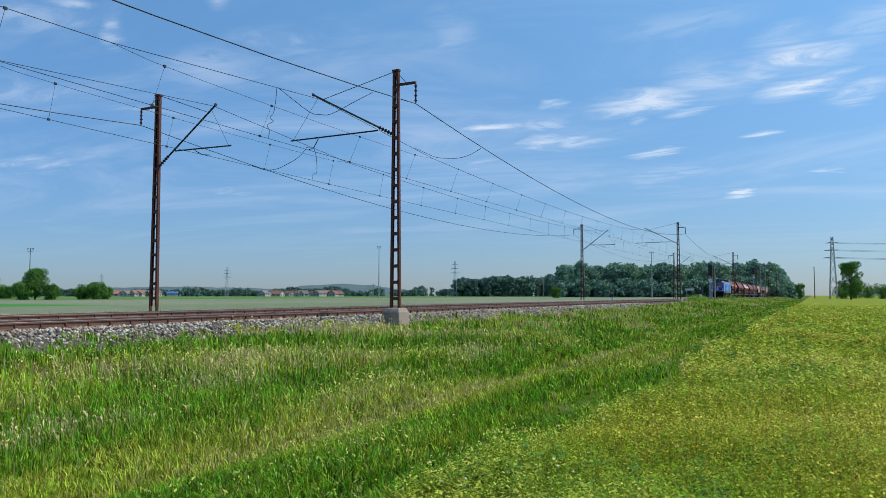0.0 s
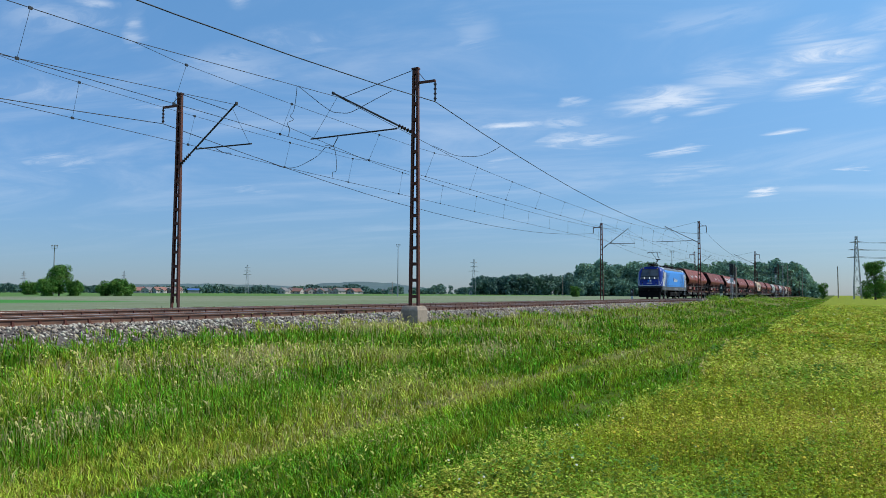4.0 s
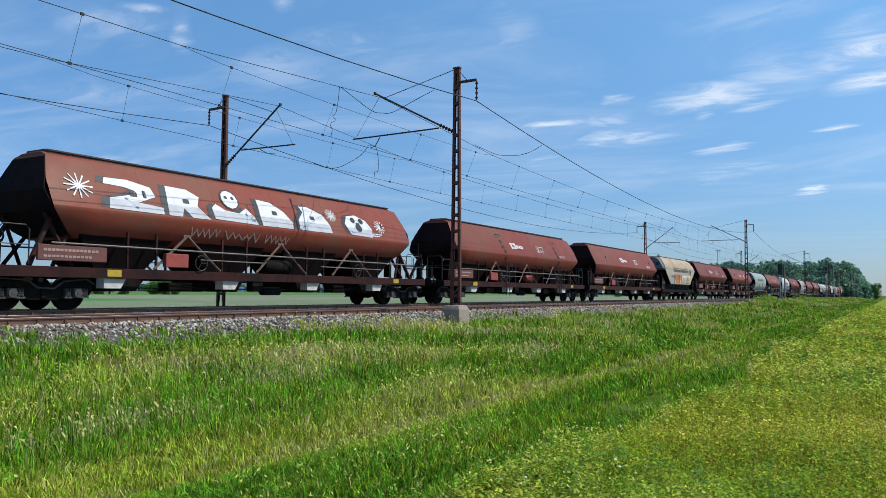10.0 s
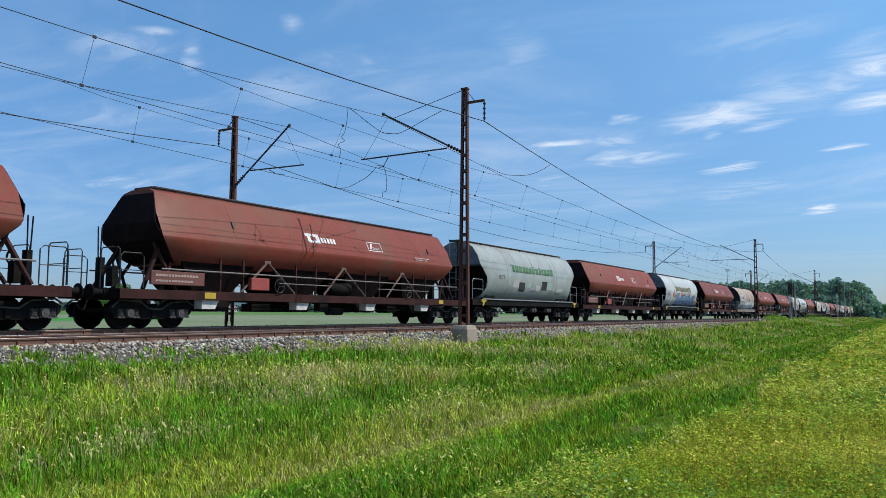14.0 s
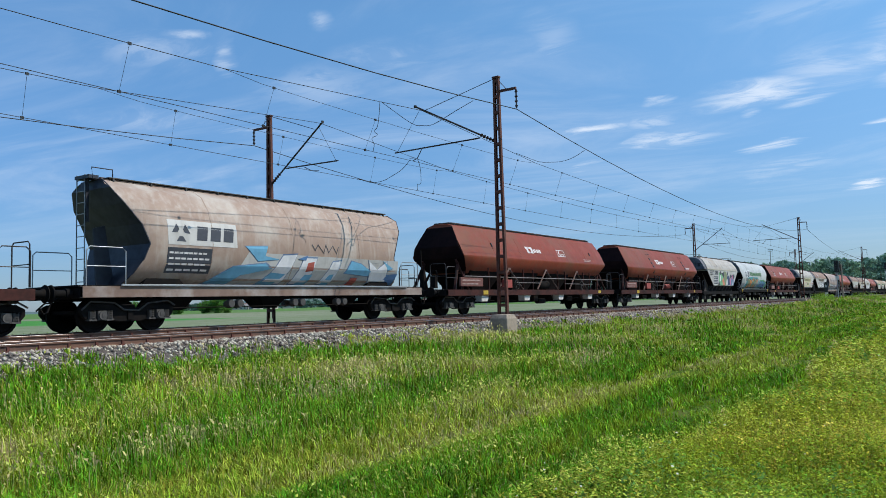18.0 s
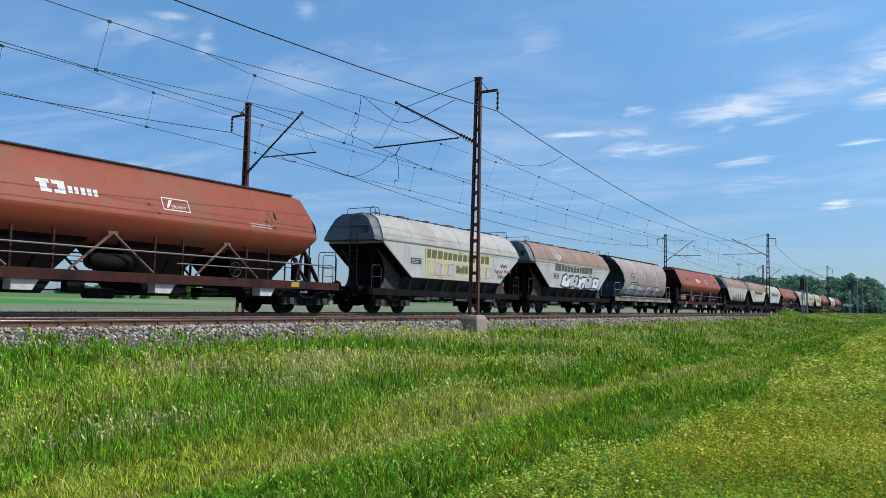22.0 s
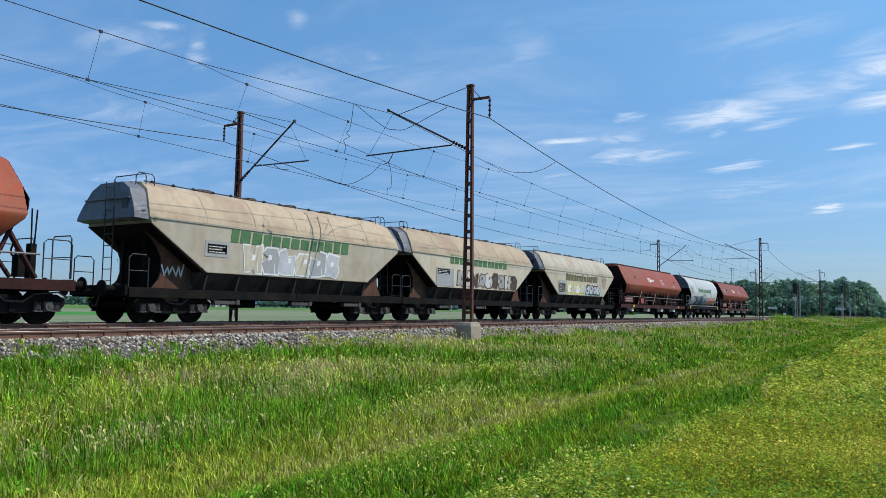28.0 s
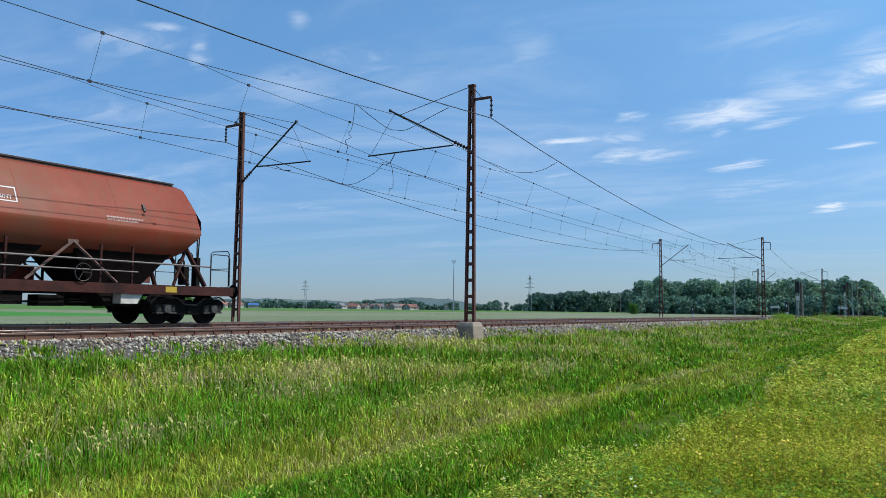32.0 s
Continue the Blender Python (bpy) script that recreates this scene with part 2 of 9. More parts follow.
# ---- mesh building ----
class Geo:
    """Vertices and faces gathered piece by piece."""

    def __init__(self):
        self.v, self.f = [], []

    def add(self, verts, faces):
        k = len(self.v)
        self.v += [tuple(p) for p in verts]
        self.f += [tuple(k + i for i in q) for q in faces]
        return self

    def box(self, cx, cy, cz, sx, sy, sz, turn=None):
        c = Vector((cx, cy, cz))
        vs = []
        for x, y, z in ((-1, -1, -1), (1, -1, -1), (1, 1, -1), (-1, 1, -1), (-1, -1, 1), (1, -1, 1), (1, 1, 1), (-1, 1, 1)):
            p = Vector((x * sx / 2, y * sy / 2, z * sz / 2))
            vs.append(c + (turn @ p if turn else p))
        return self.add(vs, [(0, 3, 2, 1), (4, 5, 6, 7), (0, 1, 5, 4), (1, 2, 6, 5), (2, 3, 7, 6), (3, 0, 4, 7)])

    def prism(self, outline, a, b, axis="x"):
        """A flat outline pushed from a to b along an axis; the outline is in the other two axes, in order."""
        def at(p, d):
            return {"x": (d, p[0], p[1]), "y": (p[0], d, p[1]), "z": (p[0], p[1], d)}[axis]
        n = len(outline)
        vs = [at(p, a) for p in outline] + [at(p, b) for p in outline]
        fs = [tuple(range(n))[::-1], tuple(range(n, 2 * n))] + [(i, (i + 1) % n, n + (i + 1) % n, n + i) for i in range(n)]
        return self.add(vs, fs)

    def loft(self, rings, cap=True):
        n = len(rings[0])
        vs = [p for r in rings for p in r]
        fs = [(k * n + i, k * n + (i + 1) % n, (k + 1) * n + (i + 1) % n, (k + 1) * n + i) for k in range(len(rings) - 1) for i in range(n)]
        if cap:
            fs += [tuple(range(n))[::-1], tuple(range((len(rings) - 1) * n, len(rings) * n))]
        return self.add(vs, fs)

    def tube(self, points, r, sides=6, r2=None):
        pts = [Vector(p) for p in points]
        rings = []
        for i, p in enumerate(pts):
            d = (pts[min(i + 1, len(pts) - 1)] - pts[max(i - 1, 0)]).normalized()
            u = d.cross(Vector((0, 0, 1)) if abs(d.z) < 0.9 else Vector((1, 0, 0))).normalized()
            w = d.cross(u)
            rr = r if r2 is None else r + (r2 - r) * i / (len(pts) - 1)
            rings.append([p + rr * (math.cos(a) * u + math.sin(a) * w) for a in (2 * math.pi * k / sides for k in range(sides))])
        return self.loft(rings)

    def disc(self, cx, cy, cz, r, width, axis="y", sides=20, r_in=0.0):
        """A wheel-like solid of that radius and width about an axis; r_in leaves a hole."""
        prof = [(r_in, -width / 2), (r, -width / 2), (r, width / 2), (r_in, width / 2)]
        return self.turned(cx, cy, cz, prof, axis, sides)

    def turned(self, cx, cy, cz, profile, axis="z", sides=16):
        """A profile of (radius, along) turned about an axis."""
        rings = []
        for k in range(sides):
            a = 2 * math.pi * k / sides
            ring = []
            for r, h in profile:
                p, q = r * math.cos(a), r * math.sin(a)
                ring.append({"z": (cx + p, cy + q, cz + h), "y": (cx + p, cy + h, cz + q), "x": (cx + h, cy + p, cz + q)}[axis])
            rings.append(ring)
        n = len(profile)
        vs = [p for r in rings for p in r]
        fs = [(k * n + i, ((k + 1) % sides) * n + i, ((k + 1) % sides) * n + i + 1, k * n + i + 1) for k in range(sides) for i in range(n - 1)]
        closed = profile[0][0] > 0 and profile[-1][0] > 0
        if closed:
            fs += [(k * n + n - 1, ((k + 1) % sides) * n + n - 1, ((k + 1) % sides) * n, k * n) for k in range(sides)]
        return self.add(vs, fs)


def mesh_of(name, g, mats, bevel=0.0, smooth=False, fix=True):
    me = bpy.data.meshes.new(name)
    me.from_pydata(g.v, [], g.f)
    for m in mats if isinstance(mats, (list, tuple)) else [mats]:
        me.materials.append(m)
    if fix or bevel:
        bm = bmesh.new()
        bm.from_mesh(me)
        bmesh.ops.remove_doubles(bm, verts=bm.verts, dist=1e-5)
        bmesh.ops.recalc_face_normals(bm, faces=bm.faces)
        if bevel:
            edges = [e for e in bm.edges if len(e.link_faces) == 2 and e.calc_face_angle(0) > 0.5]
            bmesh.ops.bevel(bm, geom=edges, offset=bevel, segments=2, affect="EDGES", profile=0.5, clamp_overlap=True)
        bm.to_mesh(me)
        bm.free()
    if smooth:
        me.shade_smooth()
        me.set_sharp_from_angle(angle=radians(40))
    return me


CACHE = {}


def shared(key, make, mats, bevel=0.0, smooth=False):
    if key not in CACHE:
        CACHE[key] = mesh_of(key, make(), mats, bevel, smooth)
    return CACHE[key]


def hang(name, me, parent, m=None, label=""):
    """Links a mesh as one part of a thing."""
    ob = new(name, me)
    ob.parent = parent
    if m is not None:
        ob.matrix_basis = m
    if label:
        ob["label"] = label
    return ob


def part(name, g, mat, parent, label="", bevel=0.0, smooth=False, m=None):
    return hang(name, mesh_of(name, g, mat, bevel, smooth), parent, m, label)


def thing(name, label, category, group="", kind="", m=None):
    ob = new(name)
    ob.empty_display_size = 0.2
    if m is not None:
        ob.matrix_basis = m
    return tagged(ob, label, category, group, kind)


def single(name, g, mat, label, category, group="", kind="", bevel=0.0, smooth=False, m=None, fix=True):
    ob = new(name, mesh_of(name, g, mat, bevel, smooth, fix))
    if m is not None:
        ob.matrix_basis = m
    return tagged(ob, label, category, group, kind)


def raw_mesh(name, verts, faces_flat, per, mat):
    """A big mesh straight from arrays: faces of `per` corners each."""
    me = bpy.data.meshes.new(name)
    nf = len(faces_flat) // per
    me.vertices.add(len(verts))
    me.vertices.foreach_set("co", np.asarray(verts, dtype=np.float32).ravel())
    me.loops.add(len(faces_flat))
    me.loops.foreach_set("vertex_index", np.asarray(faces_flat, dtype=np.int32))
    me.polygons.add(nf)
    me.polygons.foreach_set("loop_start", np.arange(nf, dtype=np.int32) * per)
    me.update(calc_edges=True)
    me.materials.append(mat)
    return me


# ---- ground ----
NEAR_Y, FAR_Y = 16.05, 20.25          # the two tracks' middle lines
RAIL_Z = -0.25                        # rail tops of the far track


def smooth01(v, a, b):
    t = np.clip((v - a) / (b - a), 0, 1)
    return t * t * (3 - 2 * t)


def ground_z(x, y):
    """Height of the ground: a flat field, a bank up to the ballast, and the meadow beyond the line."""
    x, y = np.asarray(x, float), np.asarray(y, float)
    z = -1.30 + 0.42 * smooth01(y, 7.5, 12.6)
    z = z + 0.38 * smooth01(y, 7.2, 10.5) * smooth01(x, 55, 95) * (1 - smooth01(y, 23, 26))
    z = z + 0.10 * smooth01(y, 24, 30)
    z = z - 0.05 * np.exp(-((y - 3.2) / 0.35) ** 2) - 0.05 * np.exp(-((y - 5.0) / 0.35) ** 2)
    z = z + 0.03 * np.sin(x * 0.7 + y * 1.3) * np.exp(-((y - 6) / 9) ** 2)
    return z


gx = np.concatenate([[-5000, -2000, -800, -300, -120, -60, -30], np.arange(-15, 60, 1.0), np.arange(60, 200, 4.0), [220, 260, 320, 400, 520, 700, 1000, 1500, 2200, 3200, 5000]])
gy = np.concatenate([[-5000, -2000, -800, -300, -120, -50, -25], np.arange(-12, 28, 0.5), np.arange(28, 70, 3.0), [80, 100, 140, 200, 300, 450, 700, 1100, 1700, 2600, 5000]])
GX, GY = np.meshgrid(gx, gy, indexing="ij")
GZ = ground_z(GX, GY)
nxg, nyg = len(gx), len(gy)
gi = (np.arange(nxg - 1)[:, None] * nyg + np.arange(nyg - 1)[None, :]).ravel()
gfaces = np.stack([gi, gi + nyg, gi + nyg + 1, gi + 1], 1).ravel()


def ground_material():
    m = bpy.data.materials.new("grassland")
    m.use_nodes = True
    n, l = m.node_tree.nodes, m.node_tree.links
    p = n["Principled BSDF"]
    p.inputs["Roughness"].default_value, p.inputs["Specular IOR Level"].default_value = 1.0, 0.04
    tc = n.new("ShaderNodeTexCoord")
    s = n.new("ShaderNodeSeparateXYZ")
    l.new(tc.outputs["Object"], s.inputs[0])

    def tex(scale, detail, sx=1.0):
        mp = n.new("ShaderNodeMapping")
        mp.inputs["Scale"].default_value = (sx, 1, 1)
        l.new(tc.outputs["Object"], mp.inputs[0])
        t = n.new("ShaderNodeTexNoise")
        t.inputs["Scale"].default_value, t.inputs["Detail"].default_value, t.inputs["Roughness"].default_value = scale, detail, 0.65
        l.new(mp.outputs[0], t.inputs["Vector"])
        return t.outputs["Fac"]

    def rng_(v, a, b):
        r = n.new("ShaderNodeMapRange")
        r.inputs["From Min"].default_value, r.inputs["From Max"].default_value = a, b
        l.new(v, r.inputs[0])
        return r.outputs[0]

    def mix(fac, a, b):
        x = n.new("ShaderNodeMix")
        x.data_type = "RGBA"
        l.new(fac, x.inputs[0])
        for i, v in ((6, a), (7, b)):
            if isinstance(v, tuple):
                x.inputs[i].default_value = (*v, 1)
            else:
                l.new(v, x.inputs[i])
        return x.outputs[2]

    def plus(a, b, k):
        q = n.new("ShaderNodeMath")
        q.operation = "MULTIPLY_ADD"
        l.new(b, q.inputs[0])
        q.inputs[1].default_value = k
        l.new(a, q.inputs[2])
        return q.outputs[0]

    fine, mid, big = tex(6, 6), tex(0.7, 5), tex(0.03, 4, 0.5)
    y = plus(s.outputs[1], mid, 0.9)
    # Near crop ground: dark soil with the shade between plants in its colour.
    crop = mix(rng_(fine, 0.35, 0.65), (0.075, 0.105, 0.013), (0.135, 0.16, 0.02))
    crop = mix(rng_(s.outputs[0], 60.0, 115.0), crop, mix(rng_(mid, 0.35, 0.65), (0.17, 0.23, 0.025), (0.23, 0.26, 0.035)))
    lane = mix(rng_(fine, 0.35, 0.65), (0.045, 0.085, 0.010), (0.09, 0.145, 0.016))
    lane = mix(rng_(mid, 0.5, 0.75), lane, (0.13, 0.13, 0.045))
    tall = mix(rng_(fine, 0.35, 0.65), (0.04, 0.075, 0.012), (0.085, 0.125, 0.022))
    tall = mix(rng_(mid, 0.5, 0.7), tall, (0.20, 0.17, 0.075))
    meadow = mix(rng_(big, 0.4, 0.6), (0.175, 0.215, 0.13), (0.24, 0.255, 0.18))
    meadow = mix(rng_(mid, 0.4, 0.8), meadow, (0.12, 0.17, 0.075))
    green = mix(rng_(mid, 0.4, 0.6), (0.055, 0.21, 0.05), (0.075, 0.24, 0.055))
    field = mix(rng_(big, 0.45, 0.55), (0.085, 0.19, 0.05), (0.115, 0.19, 0.065))
    col = mix(rng_(y, 2.8, 3.2), crop, lane)
    col = mix(rng_(y, 5.9, 6.6), col, tall)
    col = mix(rng_(y, 25.0, 27.0), col, meadow)
    parcel = n.new("ShaderNodeMath")
    parcel.operation = "MULTIPLY"
    l.new(rng_(y, 66.0, 72.0), parcel.inputs[0])
    l.new(rng_(s.outputs[0], 64.0, 60.0), parcel.inputs[1])
    col = mix(parcel.outputs[0], col, green)
    col = mix(rng_(y, 150.0, 165.0), col, field)
    l.new(col, p.inputs["Base Color"])
    b = n.new("ShaderNodeBump")
    b.inputs["Strength"].default_value, b.inputs["Distance"].default_value = 0.8, 0.06
    l.new(fine, b.inputs["Height"])
    l.new(b.outputs[0], p.inputs["Normal"])
    return m


ground = new("ground", raw_mesh("ground", np.stack([GX, GY, GZ], -1).reshape(-1, 3), gfaces, 4, ground_material()))
ground.data.shade_smooth()
tagged(ground, "grassland with a mown lane, yellow-green crop and meadow", "ground", kind="structure")

# ---- railway line ----
bed_outline = [(12.5, -1.25), (13.0, -0.82), (13.5, -0.62), (14.35, -0.455), (17.4, -0.45), (18.1, -0.50), (18.7, -0.43), (21.8, -0.43), (22.6, -0.55), (24.6, -1.35)]
bed = Geo()
bed_x = list(np.arange(-60, 120, 1.0)) + list(np.arange(120, 400, 10.0)) + [400, 700, 1200]
bed.loft([[(x, y + (0.12 * noise.noise((x * 0.5, y, 0)) if z < -0.5 else 0), z + 0.02 * noise.noise((x * 1.3, y * 2, 5)) if z > -1.2 else z) for y, z in bed_outline] for x in bed_x])
ballast_bed = single("ballast_bed", bed, M["ballast"], "grey crushed stone ballast bed under two tracks", "ballast", kind="structure", smooth=True)


def soil_z(x, y):
    """Ground or ballast, whichever lies higher."""
    return np.maximum(ground_z(x, y), np.interp(y, [p[0] for p in bed_outline], [p[1] for p in bed_outline], left=-9, right=-9))


def rail_outline(y, top):
    half = [(0.036, 0.0), (0.036, -0.035), (0.009, -0.045), (0.009, -0.125), (0.065, -0.145), (0.065, -0.16)]
    return [(y - a, top + b) for a, b in half] + [(y + a, top + b) for a, b in half[::-1]]


def clip_geo():
    g = Geo()
    for s in (-1, 1):
        for d in (-1, 1):
            g.box(0, s * 0.755 + d * 0.11, 0.015, 0.12, 0.06, 0.05)
            g.box(0, s * 0.755 + d * 0.11, 0.07, 0.05, 0.05, 0.10)
        g.box(0, s * 0.755, -0.005, 0.16, 0.36, 0.02)
    return g


def sleeper_geo():
    g = Geo()
    ring = lambda x, w, h: [(-w / 2, x, -0.2), (w / 2, x, -0.2), (w / 2 - 0.03, x, h), (-w / 2 + 0.03, x, h)]
    g.loft([ring(-1.27, 0.28, -0.05), ring(-1.24, 0.30, 0), ring(-0.4, 0.30, 0), ring(-0.2, 0.24, -0.03), ring(0.2, 0.24, -0.03), ring(0.4, 0.30, 0), ring(1.24, 0.30, 0), ring(1.27, 0.28, -0.05)])
    return g


def build_track(name, y, top, first, count, label):
    track = thing(name, label, "railway track", "railway tracks", kind="structure")
    for s in (-1, 1):
        g = Geo().prism(rail_outline(y + s * 0.755, top), -200, 1500)
        r = part("rail", g, M["rail"], track)
        part("rail_head", Geo().prism([(y + s * 0.755 - 0.03, top), (y + s * 0.755 + 0.03, top), (y + s * 0.755 + 0.028, top + 0.004), (y + s * 0.755 - 0.028, top + 0.004)], -200, 1500), M["rail_head"], r, "shiny worn running surface")
    sm, cm = shared("sleeper", sleeper_geo, M["sleeper"]), shared("rail_clip", clip_geo, M["rust_steel"])
    for i in range(count):
        m = Matrix.Translation((first + i * 0.61, y, top - 0.165))
        s = hang("sleeper", sm, track, m)
        hang("rail_clip", cm, s)
    return track


build_track("track_near", NEAR_Y, -0.28, -4.0, 170, "rusty rails on concrete sleepers, nearer of two tracks")
build_track("track_far", FAR_Y, RAIL_Z - 0.004, -4.0, 110, "rails on sleepers that carry the goods train")


# ---- overhead line ----
NEAR_MASTS = [(-39.3, 13.05), (23.2, 13.05), (86.0, 13.05), (150.5, 13.05), (214, 13.05), (277, 13.05), (340, 13.05), (403, 13.05), (466, 13.05)]
FAR_MASTS = [(-40.0, 23.2), (22.0, 23.2), (83.9, 23.2), (147.3, 23.2), (211, 23.2), (274, 23.2), (337, 23.2), (400, 23.2), (463, 23.2)]
MAST_H, MAST_FOOT = 8.35, -0.13


def leg_geo(side):
    """One steel channel, leaning inwards, 8.35 m high."""
    def ring(z):
        o = 0.20 - 0.085 * z / MAST_H
        w, d, t = 0.085, 0.058, 0.012
        prof = [(-d, o), (d, o), (d, o - w), (d - t, o - w), (d - t, o - t), (-d + t, o - t), (-d + t, o - w), (-d, o - w)]
        return [(x, side * y, z) for x, y in prof]
    return Geo().loft([ring(0), ring(2.8), ring(5.6), ring(MAST_H)])


def plate_geo(z):
    """A batten plate across the two legs."""
    o = 0.20 - 0.085 * z / MAST_H - 0.012
    return Geo().box(0.064, 0, z, 0.01, 2 * o, 0.11)


def cap_geo():
    return Geo().box(0, 0, MAST_H + 0.02, 0.16, 0.27, 0.06)


def footing_geo():
    g = Geo()
    ring = lambda z, a, b: [(-a, -b, z), (a, -b, z), (a, b, z), (-a, b, z)]
    return g.loft([ring(-1.2, 0.36, 0.34), ring(-0.14, 0.36, 0.34), ring(0.0, 0.28, 0.28)])


def insulator_geo(a, b, r=0.075, n=5):
    """Porcelain sheds strung along a line."""
    a, b = Vector(a), Vector(b)
    g = Geo().tube([a, b], 0.03, 6)
    d = (b - a)
    for i in range(n):
        c = a + d * ((i + 0.5) / n)
        w = d.normalized() * d.length / n * 0.3
        g.tube([c - w, c, c + w], r * 0.55, 8).tube([c - w * 0.3, c + w * 0.3], r, 8)
    return g


def build_mast(x, y, near, detail, lean=0.0, label=""):
    s = 1 if near else -1
    m = Matrix.Translation((x, y, MAST_FOOT)) @ Matrix.Rotation(radians(lean), 4, "X")
    mast = thing("catenary_mast", label or "rusty brown latticed steel overhead line mast on concrete footing", "catenary mast", "overhead line masts", m=m)
    hang("footing", shared("footing", footing_geo, M["concrete"], 0.03), mast, Matrix.Translation((0, 0, 0 if near else -0.62)), label="weathered concrete footing")
    if not near:
        for side in (-1, 1):
            hang("leg_foot", shared(f"leg_foot_{side}", lambda: Geo().prism([(side * 0.2, 0.02), (side * 0.145, 0.02), (side * 0.15, -0.66), (side * 0.21, -0.66)], -0.055, 0.055), M["rust_steel"]), mast)
    for k, side in enumerate((-1, 1)):
        hang("leg", shared(f"mast_leg_{k}", lambda: leg_geo(side), M["rust_steel"]), mast)
    z = 0.32
    while z < MAST_H:
        for k in (0, 180):
            hang("batten_plate", shared(f"batten_{z:.2f}", lambda: plate_geo(z), M["rust_steel"]), mast, pose(0, 0, 0, 0, 0, k))
        z += 0.565
    hang("cap", shared("mast_cap", cap_geo, M["rust_steel"]), mast)
    tag = "near" if near else "far"
    z0 = -MAST_FOOT
    if near:
        lo, up, bar0, bar1, st0, st1 = (0.14, 5.98), (3.55, 7.78), (0.75, 6.17), (4.55, 6.13), (3.3, 6.10), (3.72, 5.73)
        arm, hang_z = (-0.78, 7.72), 6.97
    else:
        lo, up, bar0, bar1, st0, st1 = (0.14, 5.40), (2.97, 7.53), (0.95, 5.93), (3.75, 5.90), (1.97, 5.86), (2.74, 5.62)
        arm, hang_z = (-0.92, 7.78), 7.12
    P = lambda p: (0.0, s * p[0], p[1] + z0)
    mid = (lo[0] + (up[0] - lo[0]) * 0.17, lo[1] + (up[1] - lo[1]) * 0.17)
    hang("insulator", shared("cantilever_insulator_" + tag, lambda: insulator_geo(P(lo), P(mid), 0.07), M["insulator"], smooth=True), mast, label="brown porcelain insulator")
    hang("cantilever_tube", shared("cantilever_" + tag, lambda: Geo().tube([P(mid), P(up)], 0.034, 8).box(0, s * up[0], up[1] + z0, 0.10, 0.06, 0.10), M["dark_steel"]), mast)
    hang("registration_tube", shared("registration_" + tag, lambda: Geo().tube([P(bar0), P(bar1)], 0.028, 8), M["dark_steel"]), mast)
    hang("steady_arm", shared("steady_" + tag, lambda: Geo().tube([P(st0), P(((st0[0] + st1[0]) / 2, st1[1] + 0.05)), P(st1)], 0.016, 6), M["dark_steel"]), mast)
    hang("stay", shared("stay_" + tag, lambda: Geo().tube([P((0.12, MAST_H - z0 - 0.02)), P((up[0] - 0.45, up[1] - 0.22))], 0.013, 5).tube([P((up[0] - 0.25, up[1] - 0.1)), P((bar1[0] - 0.1, bar1[1]))], 0.007, 5), M["dark_steel"]), mast)
    hang("feeder_arm", shared("feeder_arm_" + tag, lambda: Geo().box(0, s * arm[0] / 2, arm[1] + z0, 0.08, abs(arm[0]), 0.08).tube([P((0.0, MAST_H - z0)), P((arm[0] * 0.55, arm[1]))], 0.012, 5), M["rust_steel"]), mast)
    hang("feeder_insulator", shared("feeder_insulator_" + tag, lambda: insulator_geo(P((arm[0], arm[1] - 0.04)), P((arm[0], hang_z + 0.03)), 0.06, 4), M["insulator"], smooth=True), mast)
    if detail:
        part("warning_plate", Geo().box(-0.115, 0, 2.0, 0.008, 0.16, 0.22), M["galvanised"], mast, "small grey warning plate")
    return mast


for i, (x, y) in enumerate(NEAR_MASTS):
    build_mast(x, y, True, False)
for i, (x, y) in enumerate(FAR_MASTS):
    build_mast(x, y, False, False, lean=0.0)


def sag(a, b, drop, n=16, power=2.0):
    a, b = Vector(a), Vector(b)
    return [a.lerp(b, i / n) - Vector((0, 0, drop * (1 - abs(1 - 2 * i / n) ** power))) for i in range(n + 1)]


STITCH = 9.4      # reach of the auxiliary wire that spans each support


def messenger_z(x, a, b, top):
    """The carrying wire: steep by the masts, where the auxiliary wire pulls on it, and slack in mid-span."""
    d = min(x - a, b - x)
    fork = top - 0.074 * STITCH
    if d < STITCH:
        return top - 0.074 * d
    half = (b - a) / 2 - STITCH
    return fork - 0.34 * (1 - ((half - (d - STITCH)) / half) ** 2)


